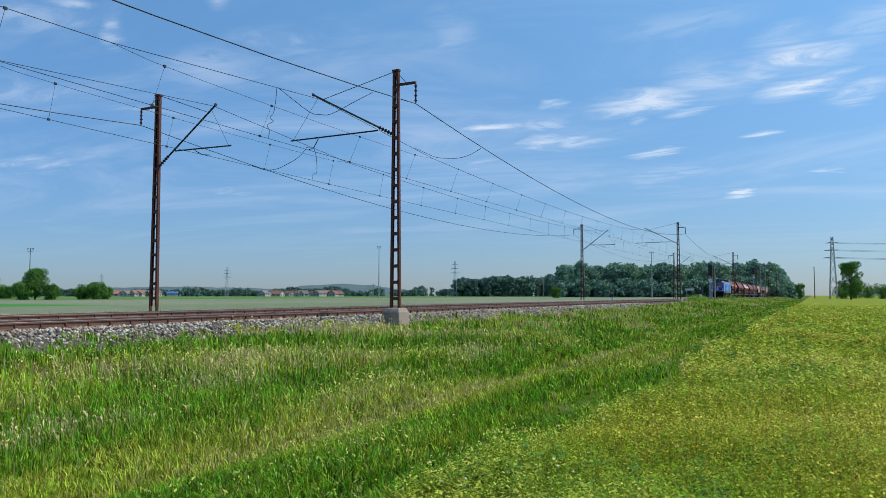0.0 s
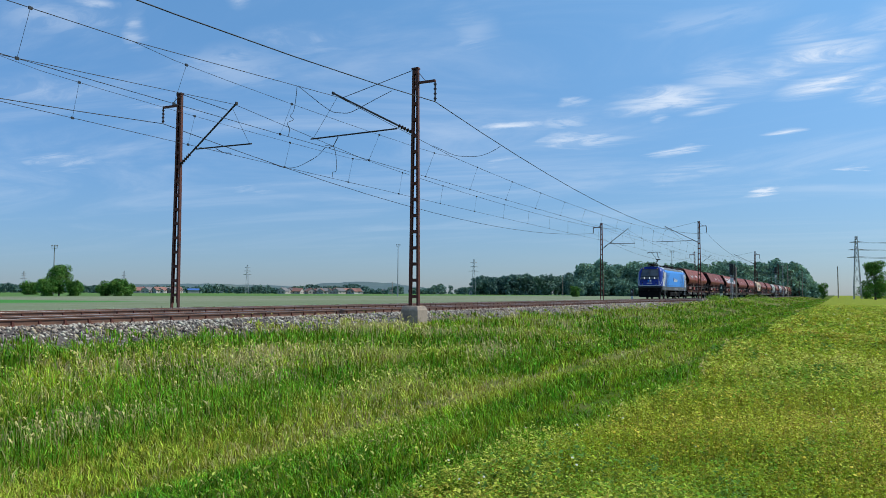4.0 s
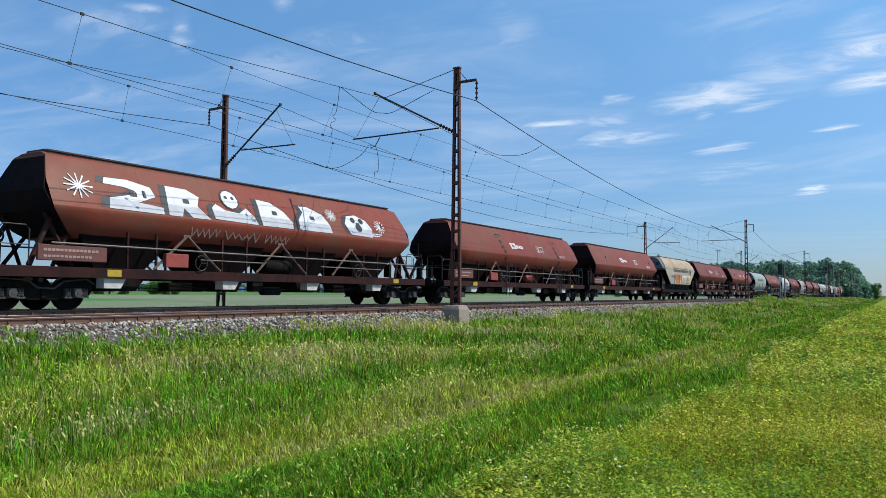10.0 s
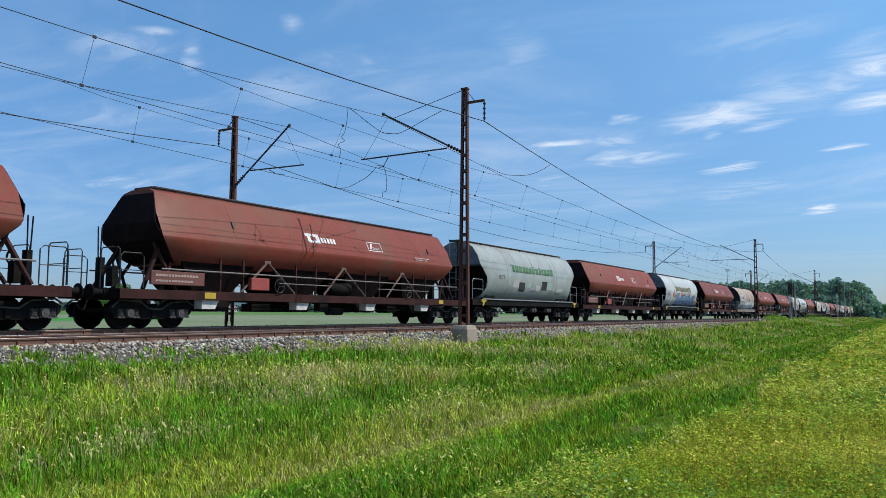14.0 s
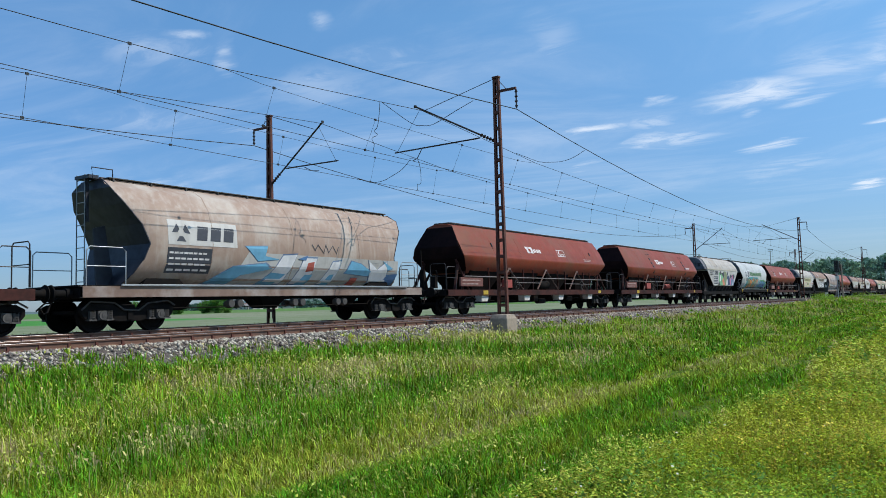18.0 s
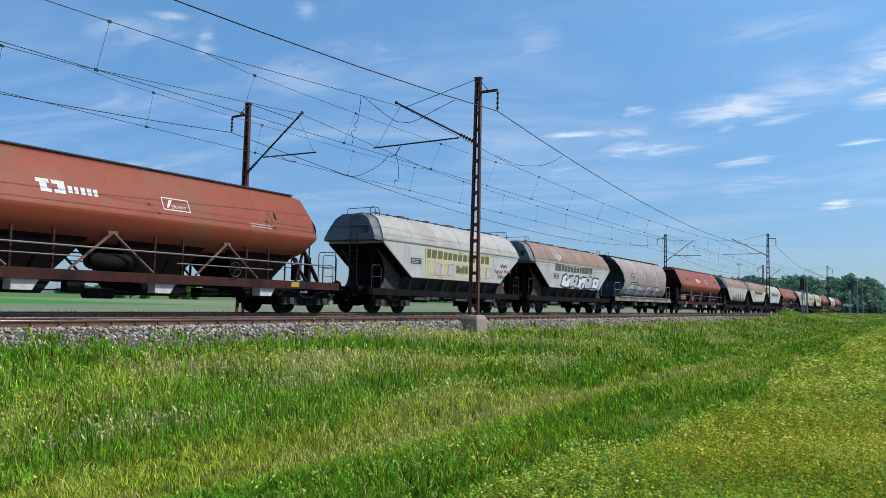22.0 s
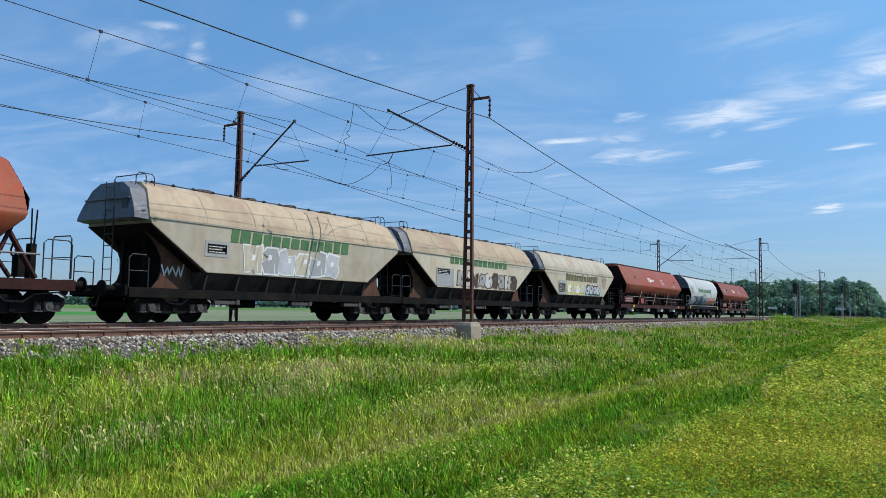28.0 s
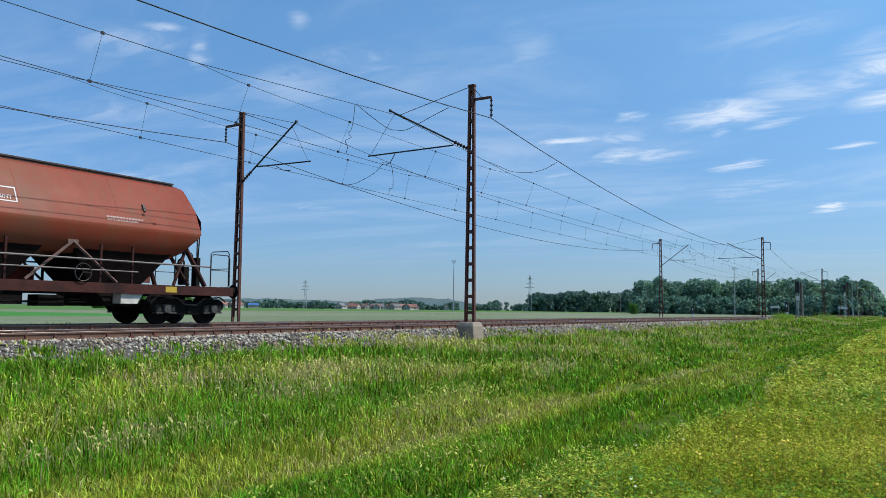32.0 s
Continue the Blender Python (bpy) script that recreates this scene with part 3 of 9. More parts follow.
def build_line(masts, my, mz, cy, cz, spans, ends, label):
    line = thing("overhead_line", label, "overhead wires", "overhead lines")
    for k in range(len(masts) - 1):
        a, b = masts[k][0], masts[k + 1][0]
        zig = 0.2 if k % 2 else -0.2
        xs = [a, a + STITCH / 2, a + STITCH] + list(np.linspace(a + STITCH, b - STITCH, 12))[1:-1] + [b - STITCH, b - STITCH / 2, b]
        part("messenger_wire", Geo().tube([(x, my, messenger_z(x, a, b, mz)) for x in xs], 0.0105, 5), M["wire"], line)
        contact = lambda x: Vector((x, cy + zig - 2 * zig * (x - a) / (b - a), cz - 0.24 * (x - a) / (b - a) * (b - x) / (b - a)))
        part("contact_wire", Geo().tube([contact(x) for x in np.linspace(a, b, 14)], 0.0095, 5), M["wire"], line)
        fork = mz - 0.074 * STITCH
        stitch_z = lambda d: fork - 0.03 - 0.16 * (1 - (d / STITCH) ** 2) ** 0.5
        part("auxiliary_wire", Geo().tube([(a + d, my, stitch_z(abs(d)) if abs(d) < STITCH else fork) for d in (-STITCH, -8, -6, -3, 0, 3, 6, 8, STITCH)], 0.007, 5), M["wire"], line, "thin auxiliary wire at the mast")
        if k < spans:
            n = 13
            for i in range(n):
                x = a + ends[0] + (b - a - ends[0] - ends[1]) * i / (n - 1)
                d = min(x - a, b - x)
                p = Vector((x, my, stitch_z(d) if d < STITCH else messenger_z(x, a, b, mz)))
                q = contact(x)
                g = Geo().tube([p, q], 0.0055, 4)
                for e in (p, q):
                    g.box(*e, 0.09, 0.035, 0.07)
                part("dropper", g, M["wire"], line)
    return line


near_line = build_line(NEAR_MASTS, 16.3, 7.58, 16.6, 5.72, 4, (2.8, 2.8), "dark messenger and contact wires with droppers over the nearer track")
build_line(FAR_MASTS, 20.35, 7.5, 20.45, 5.62, 4, (3.4, 2.0), "dark messenger and contact wires with droppers over the farther track")


def feeder(masts, y, z, drop, label):
    g = Geo()
    for k in range(len(masts) - 1):
        g.tube(sag((masts[k][0], y, z), (masts[k + 1][0], y, z), drop if k else 1.2, 16, 2.0 if k else 2.4), 0.0155, 5)
    return single("feeder_wire", g, M["wire"], label, "wire", "feeder wires")


feeder(NEAR_MASTS, 12.27, 6.97, 1.45, "thick dark feeder wire sagging between the nearer masts")
feeder(FAR_MASTS, 24.12, 7.12, 1.45, "thick dark feeder wire sagging between the farther masts")

def jumper(points, label):
    pts = [Vector(p) for p in points]
    fine = []
    for i in range(len(pts) - 1):
        p0, p1, p2, p3 = pts[max(i - 1, 0)], pts[i], pts[i + 1], pts[min(i + 2, len(pts) - 1)]
        for f in (0, 1 / 3, 2 / 3):
            fine.append(0.5 * (2 * p1 + (p2 - p0) * f + (2 * p0 - 5 * p1 + 4 * p2 - p3) * f * f + (3 * p1 - p0 - 3 * p2 + p3) * f ** 3))
    return part("jumper", Geo().tube(fine + [pts[-1]], 0.0105, 5), M["wire"], near_line, label, smooth=True)


jumper([(20.73, 16.3, 7.41), (20.55, 15.8, 7.07), (20.47, 14.8, 6.35), (20.4, 14.3, 6.19), (20.46, 13.9, 6.19), (20.56, 13.1, 6.52), (20.3, 12.27, 6.66)], "slack cable looping below the wires at the mast")
jumper([(30.65, 16.3, 7.07), (30.23, 15.5, 6.7), (29.96, 14.8, 6.39), (29.44, 14.0, 6.2), (29.08, 13.3, 6.1), (28.9, 12.7, 6.17), (29.03, 12.27, 6.42)], "slack cable looping beyond the mast")
jumper([(20.67, 16.3, 7.4), (20.68, 16.35, 6.97), (20.63, 16.4, 6.52), (20.45, 16.4, 6.32), (20.7, 16.45, 6.24), (20.43, 16.5, 6.08), (20.62, 16.55, 5.9), (20.6, 16.6, 5.65)], "wavy cable hanging between two wires")
jumper([(22.77, 16.6, 5.66), (23.1, 17.2, 5.44), (23.54, 18.0, 5.34), (23.72, 18.6, 5.23), (23.95, 19.2, 5.25), (24.17, 19.8, 5.37), (24.19, 20.4, 5.6)], "slack cable linking the two contact wires")
jumper([(22.77, 16.6, 5.72), (23.33, 16.8, 5.85), (24.14, 17.2, 5.94), (24.86, 17.6, 5.69), (25.72, 18.2, 5.32), (25.9, 18.5, 5.32), (26.43, 18.9, 5.2)], "short hooked cable hanging from the nearer contact wire")

# ---- lineside and distance ----
M["bark"] = material("bark", (0.10, 0.08, 0.06), (0.06, 0.05, 0.04), rough=0.95, grain=6, bump=0.5)
M["leaf"] = material("tree_leaves", (0.115, 0.25, 0.05), (0.06, 0.15, 0.03), (0.17, 0.31, 0.06), rough=0.6, grain=1.2, patch=0.4, bump=0, spread=0.3, island=0.55, transmit=0.25)
# Distance haze is put into the next three colours as a bluish tint.
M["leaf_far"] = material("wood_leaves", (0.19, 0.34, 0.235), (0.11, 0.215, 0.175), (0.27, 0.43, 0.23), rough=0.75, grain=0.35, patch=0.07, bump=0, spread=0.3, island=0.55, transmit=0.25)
M["leaf_haze"] = material("leaves_strong_haze_tint", (0.115, 0.21, 0.17), (0.085, 0.16, 0.145), (0.16, 0.26, 0.17), rough=0.9, grain=0.1, patch=0.03, bump=0, spread=0.3, island=0.45, transmit=0.25)
M["hill"] = material("hill_haze_tint", (0.075, 0.125, 0.125), (0.06, 0.105, 0.11), (0.11, 0.15, 0.12), rough=1.0, grain=0.02, patch=0.003, bump=0)
M["plaster"] = material("pale_plaster", (0.42, 0.40, 0.37), (0.36, 0.34, 0.31), rough=0.9, grain=2, patch=0.3, bump=0.1, vary=0.25)
M["roof_tile"] = material("red_roof_tiles", (0.27, 0.13, 0.10), (0.20, 0.10, 0.08), rough=0.85, grain=3, patch=0.5, bump=0.2, vary=0.3)
M["roof_grey"] = material("grey_roof", (0.17, 0.16, 0.16), (0.12, 0.12, 0.12), rough=0.8, grain=3, patch=0.5, bump=0.1, vary=0.2)
M["roof_blue"] = material("blue_sheet_roof", (0.06, 0.16, 0.42), (0.05, 0.13, 0.36), rough=0.5, grain=3, patch=0.5, bump=0)
M["glass_dark"] = material("dark_window_glass", (0.02, 0.025, 0.03), (0.025, 0.03, 0.035), rough=0.08, grain=1, bump=0)
M["white_paint"] = material("white_paint", (0.74, 0.74, 0.72), (0.64, 0.64, 0.62), (0.45, 0.43, 0.40), rough=0.55, grain=8, patch=1.5, bump=0.05)
M["black_paint"] = material("black_paint", (0.02, 0.02, 0.02), (0.03, 0.03, 0.03), rough=0.5, grain=8, bump=0)


def polar(az, dist):
    return dist * math.cos(radians(az)), dist * math.sin(radians(az))


def leaf_cloud(centres, radii, count, size, seed):
    """Small leaf sprays, one quad each, filling ellipsoids unevenly: arrays of corners."""
    r = np.random.default_rng(seed)
    centres, radii = np.asarray(centres, float), np.asarray(radii, float)
    w = radii.prod(1) ** (2 / 3)
    pick = r.choice(len(centres), count, p=w / w.sum())
    d = r.normal(size=(count, 3))
    d /= np.linalg.norm(d, axis=1)[:, None]
    rad = r.uniform(0.35, 1.05, (count, 1)) ** 0.6
    p = centres[pick] + d * rad * radii[pick]
    n = d * 0.6 + r.normal(size=(count, 3)) * 0.6 + (0, 0, 0.3)
    n /= np.linalg.norm(n, axis=1)[:, None]
    u = np.cross(n, r.normal(size=(count, 3)))
    u /= np.linalg.norm(u, axis=1)[:, None] + 1e-9
    v = np.cross(n, u)
    s = size * r.uniform(0.6, 1.4, (count, 1))
    quad = np.stack([p - u * s, p + v * s * 0.55 + n * s * 0.15, p + u * s, p - v * s * 0.55 + n * s * 0.15], 1)
    return quad.reshape(-1, 3)


def tree_clumps(h, width, r, base=0.18, n=38):
    """Clump centres and radii of a crown with an uneven outline."""
    cs, rs = [], []
    for i in range(n):
        f = r.uniform(0, 1) ** 0.8
        z = h * (base + (0.93 - base) * f)
        reach = width * 0.5 * math.sin(math.pi * min(1, 0.18 + 0.75 * (1 - f) ** 0.8)) ** 0.7
        a, q = r.uniform(0, 2 * math.pi), reach * math.sqrt(r.uniform(0.05, 1)) * 0.85
        k = width * r.uniform(0.13, 0.25)
        cs.append((q * math.cos(a), q * math.sin(a), z))
        rs.append((k, k, k * 0.8))
    return cs, rs


def build_tree(x, y, h, width, seed, label, name="tree", leaves=7500, base=0.18, size=None, mat="leaf"):
    r = np.random.default_rng(seed)
    z = float(ground_z(x, y)) - 0.05
    t = thing(name, label, name, "scattered trees", m=Matrix.Translation((x, y, z)))
    cs, rs = tree_clumps(h, width, r, base)
    g = Geo().tube([(0, 0, -0.3), (0.05 * width * 0.2, 0, h * 0.25), (0, 0.03 * width, h * 0.55), (0, 0, h * 0.85)], h * 0.028, 8, h * 0.006)
    for c in cs[::3]:
        g.tube([(0, 0, max(0.1, c[2] * 0.55)), (c[0] * 0.5, c[1] * 0.5, c[2] * 0.8), c], h * 0.009, 5, h * 0.003)
    part("trunk", g, M["bark"], t, "branching trunk")
    q = leaf_cloud(cs, rs, leaves, size or width * 0.028, seed + 1)
    crown = hang("crown", raw_mesh("crown", q, np.arange(len(q)), 4, M[mat]), t, label="green leafy crown")
    return t


build_tree(*polar(53.9, 215), 7.6, 6.2, 3, "round green tree in the meadow beside bushes")
build_tree(*polar(54.6, 213), 4.2, 5.0, 4, "low green bush below a tree", "bush", base=0.02)
build_tree(*polar(53.0, 214), 4.0, 4.5, 5, "low green bush below a tree", "bush", base=0.02)
for k, (az, d, h, w) in enumerate(((51.0, 225, 4.0, 4.6), (50.2, 222, 4.3, 5.2), (49.6, 226, 3.6, 4.0), (55.6, 300, 4.2, 7.0))):
    build_tree(*polar(az, d), h, w, 20 + k, "broad green bush in the meadow", "bush", base=0.02)
M["leaf_light"] = material("light_bush_leaves", (0.30, 0.46, 0.05), (0.20, 0.34, 0.04), (0.36, 0.50, 0.07), rough=0.6, grain=1.2, patch=0.4, bump=0, spread=0.3, island=0.45, transmit=0.25)
build_tree(*polar(17.4, 300), 4.3, 4.2, 40, "light green round bush before the wood", "bush", base=0.02)
build_tree(*polar(4.6, 420), 5.0, 5.6, 43, "bright yellow-green round bush beyond the railway", "bush", base=0.02, leaves=3000, mat="leaf_light")
for k, (bx, by, bh, bw) in enumerate(((92.0, 12.3, 0.75, 2.1), (96.5, 12.0, 0.6, 1.6), (113.0, 10.0, 0.95, 3.4), (121.0, 9.4, 0.8, 3.0))):
    build_tree(bx, by, bh, bw, 70 + k, "low green bush in the grass bank", "bush", base=0.02, leaves=1500, size=0.05, mat="leaf_light")
build_tree(*polar(-2.3, 330), 14.5, 8.5, 41, "tall green tree beside the field", base=0.06, leaves=9000)
build_tree(*polar(0.75, 380), 7.5, 4.5, 42, "narrow dark green tree beside the line", base=0.05)
for k in range(9):
    build_tree(*polar(-1.8 - k * 0.75, 420 + 25 * (k % 3)), 6.0 + (k * 37 % 5) * 0.5, 9.0, 50 + k, "dense green hedge tree along the field edge", base=0.02, leaves=3000)


def wood(name, spots, label, seed, leaves, size, mat="leaf_far"):
    r = np.random.default_rng(seed)
    quads, trunks = [], Geo()
    for x, y, h, w in spots:
        cs, rs = tree_clumps(h, w, r, 0.0, 20)
        z = float(ground_z(x, y))
        cs = [(a + x, b + y, c + z) for a, b, c in cs]
        quads.append(leaf_cloud(cs, rs, leaves, size, int(r.integers(1e9))))
        trunks.tube([(x, y, z - 0.3), (x, y, z + h * 0.5)], 0.16, 5, 0.08)
    q = np.concatenate(quads)
    ob = new(name, raw_mesh(name, q, np.arange(len(q)), 4, M[mat]))
    tagged(ob, label, "wood", kind="stuff")
    part("trunks", trunks, M["bark"], ob, "dark trunks in the shade")
    return ob


r = np.random.default_rng(11)
spots = []
for k in range(400):
    az = r.uniform(1.2, 17.2)
    d = 455 + r.uniform(0, 60) - 40 * (az < 6)
    top = 2.30 + 0.16 * math.sin(az * 2.1) + 0.10 * math.sin(az * 5.3 + 1)
    top = min(top, 0.45 + 1.75 * (az - 1.2))
    h = d * math.tan(radians(top)) + 1.5 + r.uniform(-2.2, 0.5)
    spots.append((*polar(az, d), h, r.uniform(5, 8)))
for k in range(170):
    az = r.uniform(1.8, 17.0)
    spots.append((*polar(az, 440 + r.uniform(0, 14) - 40 * (az < 6)), r.uniform(4, 11), r.uniform(5, 8)))
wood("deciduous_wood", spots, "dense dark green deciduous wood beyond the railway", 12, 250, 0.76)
spots = []
for k in range(110):
    az = r.uniform(16.8, 24.9)
    d = 740 + r.uniform(0, 80)
    top = 1.50 - 0.28 * max(0, (az - 21.5) / 3.4) + 0.06 * math.sin(az * 4)
    spots.append((*polar(az, d), d * math.tan(radians(top)) + 1.5 + r.uniform(-4, 0.5), r.uniform(8, 13)))
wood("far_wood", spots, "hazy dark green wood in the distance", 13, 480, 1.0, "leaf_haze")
spots = []
for k in range(260):
    az = 24.8 + 34.0 * r.uniform(0, 1)
    d = 840 + r.uniform(0, 160) - 30 * (k % 3 == 0)
    top = 0.44 + 0.22 * (math.sin(az * 1.9) + math.sin(az * 0.7 + 2)) * 0.5
    if 43 < az < 47.5:
        top -= 0.1
    spots.append((*polar(az, d), max(2.5, d * math.tan(radians(top)) + 1.5 + r.uniform(-1.5, 1.0)), r.uniform(6, 11)))
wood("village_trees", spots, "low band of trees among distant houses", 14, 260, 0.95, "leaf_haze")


def ridge(az0, az1, dist, heights, name, label):
    g = Geo()
    rows = []
    n = 60
    for i in range(n + 1):
        f = i / n
        az = az0 + (az1 - az0) * f
        k = f * (len(heights) - 1)
        j = min(int(k), len(heights) - 2)
        h = heights[j] + (heights[j + 1] - heights[j]) * smooth01(k - j, 0, 1)
        h = max(0.0, h + 0.05 * noise.noise((az * 1.5, 3, 0)) + 0.025 * noise.noise((az * 7, 1, 0)))
        x, y = polar(az, dist)
        x2, y2 = polar(az, dist * 1.25)
        x0, y0 = polar(az, dist * 0.86)
        rows.append([(x0, y0, -3), (x, y, dist * math.tan(radians(h))), (x2, y2, dist * 1.05 * math.tan(radians(h))), (x2 * 1.02, y2 * 1.02, -3)])
    g.loft(rows)
    return single(name, g, M["hill"], label, "hill", kind="structure", smooth=True)


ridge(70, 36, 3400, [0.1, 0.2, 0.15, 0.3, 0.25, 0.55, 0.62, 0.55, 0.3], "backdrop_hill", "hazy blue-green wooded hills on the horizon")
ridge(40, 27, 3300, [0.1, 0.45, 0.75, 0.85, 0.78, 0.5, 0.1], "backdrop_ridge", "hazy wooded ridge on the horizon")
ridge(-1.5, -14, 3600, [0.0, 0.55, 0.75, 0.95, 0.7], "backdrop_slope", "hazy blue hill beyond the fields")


def build_house(x, y, w, d, h, rz, tile, label):
    t = thing("house", label, "house", "village houses", m=pose(x, y, float(ground_z(x, y)), 0, 0, rz))
    part("wall", Geo().prism([(-w / 2, -0.3), (w / 2, -0.3), (w / 2, h), (0, h + w * 0.34), (-w / 2, h)], -d / 2, d / 2, "y"), M["plaster"], t)
    rw, rh, o = w / 2 + 0.5, w * 0.34, 0.25
    k = rh / (w / 2)
    part("roof", Geo().prism([(-rw, h - 0.5 * k), (0, h + rh), (rw, h - 0.5 * k), (rw, h - 0.5 * k + o), (0, h + rh + o), (-rw, h - 0.5 * k + o)], -d / 2 - 0.4, d / 2 + 0.4, "y"), tile, t)
    part("chimney", Geo().box(w * 0.18, d * 0.2, h + rh, 0.6, 0.6, 1.4), M["roof_tile"], t)
    for side in (-1, 1):
        for j in range(2):
            part("window", Geo().box(side * w / 2, (j - 0.5) * d * 0.5, h * 0.55, 0.06, 1.3, 1.2), M["glass_dark"], t)
            part("window", Geo().box((j - 0.5) * w * 0.5, side * d / 2, h * 0.55, 1.3, 0.06, 1.2), M["glass_dark"], t)
    return t


r = np.random.default_rng(5)
for k in range(84):
    az = [r.uniform(46.4, 49.8), r.uniform(33.5, 39.6), r.uniform(33.5, 36.5), r.uniform(21.9, 25.0), r.uniform(46.4, 48.5)][k % 5]
    d = r.uniform(790, 850)
    red = r.uniform() < 0.6
    build_house(*polar(az, d), r.uniform(7, 9), r.uniform(8, 12), r.uniform(2.6, 3.4), r.uniform(0, 180), M["roof_tile"] if red else M["roof_grey"], "pale distant house with a red tiled roof" if red else "pale distant house with a grey roof")
for k, (az, d, w, h) in enumerate(((38.4, 900, 22, 3.6), (31.2, 900, 18, 4), (35.2, 900, 20, 3.4))):
    x, y = polar(az, d)
    t = thing("warehouse", "long low white shed in the distance", "warehouse", m=pose(x, y, float(ground_z(x, y)), 0, 0, az + 90))
    part("wall", Geo().box(0, 0, h / 2, w, 10, h), M["plaster"], t)
    part("roof", Geo().prism([(-5.4, h), (5.4, h), (0, h + 1.4)], -w / 2 - 0.3, w / 2 + 0.3, "x"), M["roof_grey"], t)


x, y = polar(45.3, 820)
shed = thing("warehouse", "low shed with a bright blue roof in the distance", "warehouse", m=pose(x, y, float(ground_z(x, y)), 0, 0, 135))
part("wall", Geo().box(0, 0, 1.6, 11, 9, 3.2), M["plaster"], shed)
part("roof", Geo().prism([(-5.0, 3.2), (5.0, 3.2), (0, 5.0)], -5.8, 5.8, "x"), M["roof_blue"], shed)


def pylon_geo(h):
    g = Geo()
    w = lambda z: h * (0.042 * (1 - z / h) + 0.013)
    levels = [0, 0.22, 0.4, 0.55, 0.67, 0.77, 0.85, 0.92, 1.0]
    for a, b in zip(levels, levels[1:]):
        za, zb = a * h, b * h
        ca = [(sx * w(za), sy * w(za), za) for sx, sy in ((-1, -1), (1, -1), (1, 1), (-1, 1))]
        cb = [(sx * w(zb), sy * w(zb), zb) for sx, sy in ((-1, -1), (1, -1), (1, 1), (-1, 1))]
        for i in range(4):
            g.tube([ca[i], cb[i]], 0.15, 4)
            g.tube([ca[i], cb[(i + 1) % 4]], 0.06, 4)
            g.tube([ca[(i + 1) % 4], cb[i]], 0.06, 4)
    return g


def build_pylon(az, d, h, rz, label):
    x, y = polar(az, d)
    t = thing("power_pylon", label, "pylon", "power pylons", m=pose(x, y, float(ground_z(x, y)), 0, 0, rz))
    part("tower", pylon_geo(h), M["galvanised"], t)
    for z, reach in ((0.66, 0.14), (0.78, 0.115), (0.90, 0.095)):
        part("crossarm", Geo().tube([(-reach * h, 0, z * h), (0, 0, z * h + 0.5), (reach * h, 0, z * h)], 0.12, 4).tube([(-reach * h, 0, z * h), (reach * h, 0, z * h)], 0.09, 4), M["galvanised"], t)
    return t


build_pylon(41.6, 720, 26.5, 131, "tall grey lattice power pylon in the fields")
build_pylon(24.9, 640, 30, 115, "tall grey lattice power pylon in the fields")
build_pylon(-1.28, 400, 29, 80, "tall grey lattice power pylon beside the field")
build_pylon(49.9, 900, 24, 140, "distant grey lattice power pylon")
build_pylon(56.0, 900, 22, 146, "distant grey lattice power pylon")
build_pylon(58.5, 950, 24, 148, "distant grey lattice power pylon")
g = Geo()
for z, reach in ((0.66, 0.14), (0.78, 0.115), (0.90, 0.095)):
    a = Vector((*polar(-1.28, 400), 29 * z - 1.3))
    for k in (-1, 1):
        o = Vector((math.cos(radians(80)) * 29 * reach * k, math.sin(radians(80)) * 29 * reach * k, 0))
        g.tube(sag(a + o, a + o + Vector((60, -330, 1)), 4.0, 10), 0.05, 4)
single("power_line", g, M["wire"], "high-voltage wires sagging between pylons", "wires")


def build_lamp_mast(az, d, h):
    x, y = polar(az, d)
    t = thing("floodlight_mast", "slim grey floodlight mast beyond the line", "light mast", "floodlight masts", m=pose(x, y, float(ground_z(x, y)), 0, 0, az))
    part("pole", Geo().tube([(0, 0, -0.3), (0, 0, h)], 0.22, 8, 0.1), M["galvanised"], t)
    part("platform", Geo().box(0, 0, h - 0.5, 0.9, 1.3, 0.08).box(0, 0.65, h - 0.1, 0.05, 0.05, 0.9).box(0, -0.65, h - 0.1, 0.05, 0.05, 0.9), M["galvanised"], t)
    for k in (-1, 0, 1):
        part("floodlight", Geo().box(-0.3, k * 0.6, h + 0.15, 0.3, 0.4, 0.35), M["galvanised"], t)
    return t


for az, d, h in ((54.25, 225, 13.0), (30.6, 270, 18.0), (10.5, 300, 17.3), (3.2, 330, 13.0)):
    build_lamp_mast(az, d, h)


def build_pole(x, y, h, label="weathered wooden pole beside the line", r=0.12):
    t = thing("utility_pole", label, "pole", "lineside poles", m=Matrix.Translation((x, y, float(ground_z(x, y)))))
    part("shaft", Geo().tube([(0, 0, -0.3), (0, 0, h)], r, 8, r * 0.7), M["concrete"], t)
    part("crosspiece", Geo().box(0, 0, h - 0.25, 0.1, 0.7, 0.1), M["dark_steel"], t)
    return t


build_pole(*polar(18.3, 330), 8.5)
build_pole(*polar(31.0, 330), 6.0)
build_pole(*polar(-0.15, 460), 17, "tall slim pole on the horizon", 0.3)
build_pole(*polar(2.9, 230), 9.0)
build_pole(*polar(2.0, 300), 9.5)
build_pole(*polar(6.2, 118), 4.8)


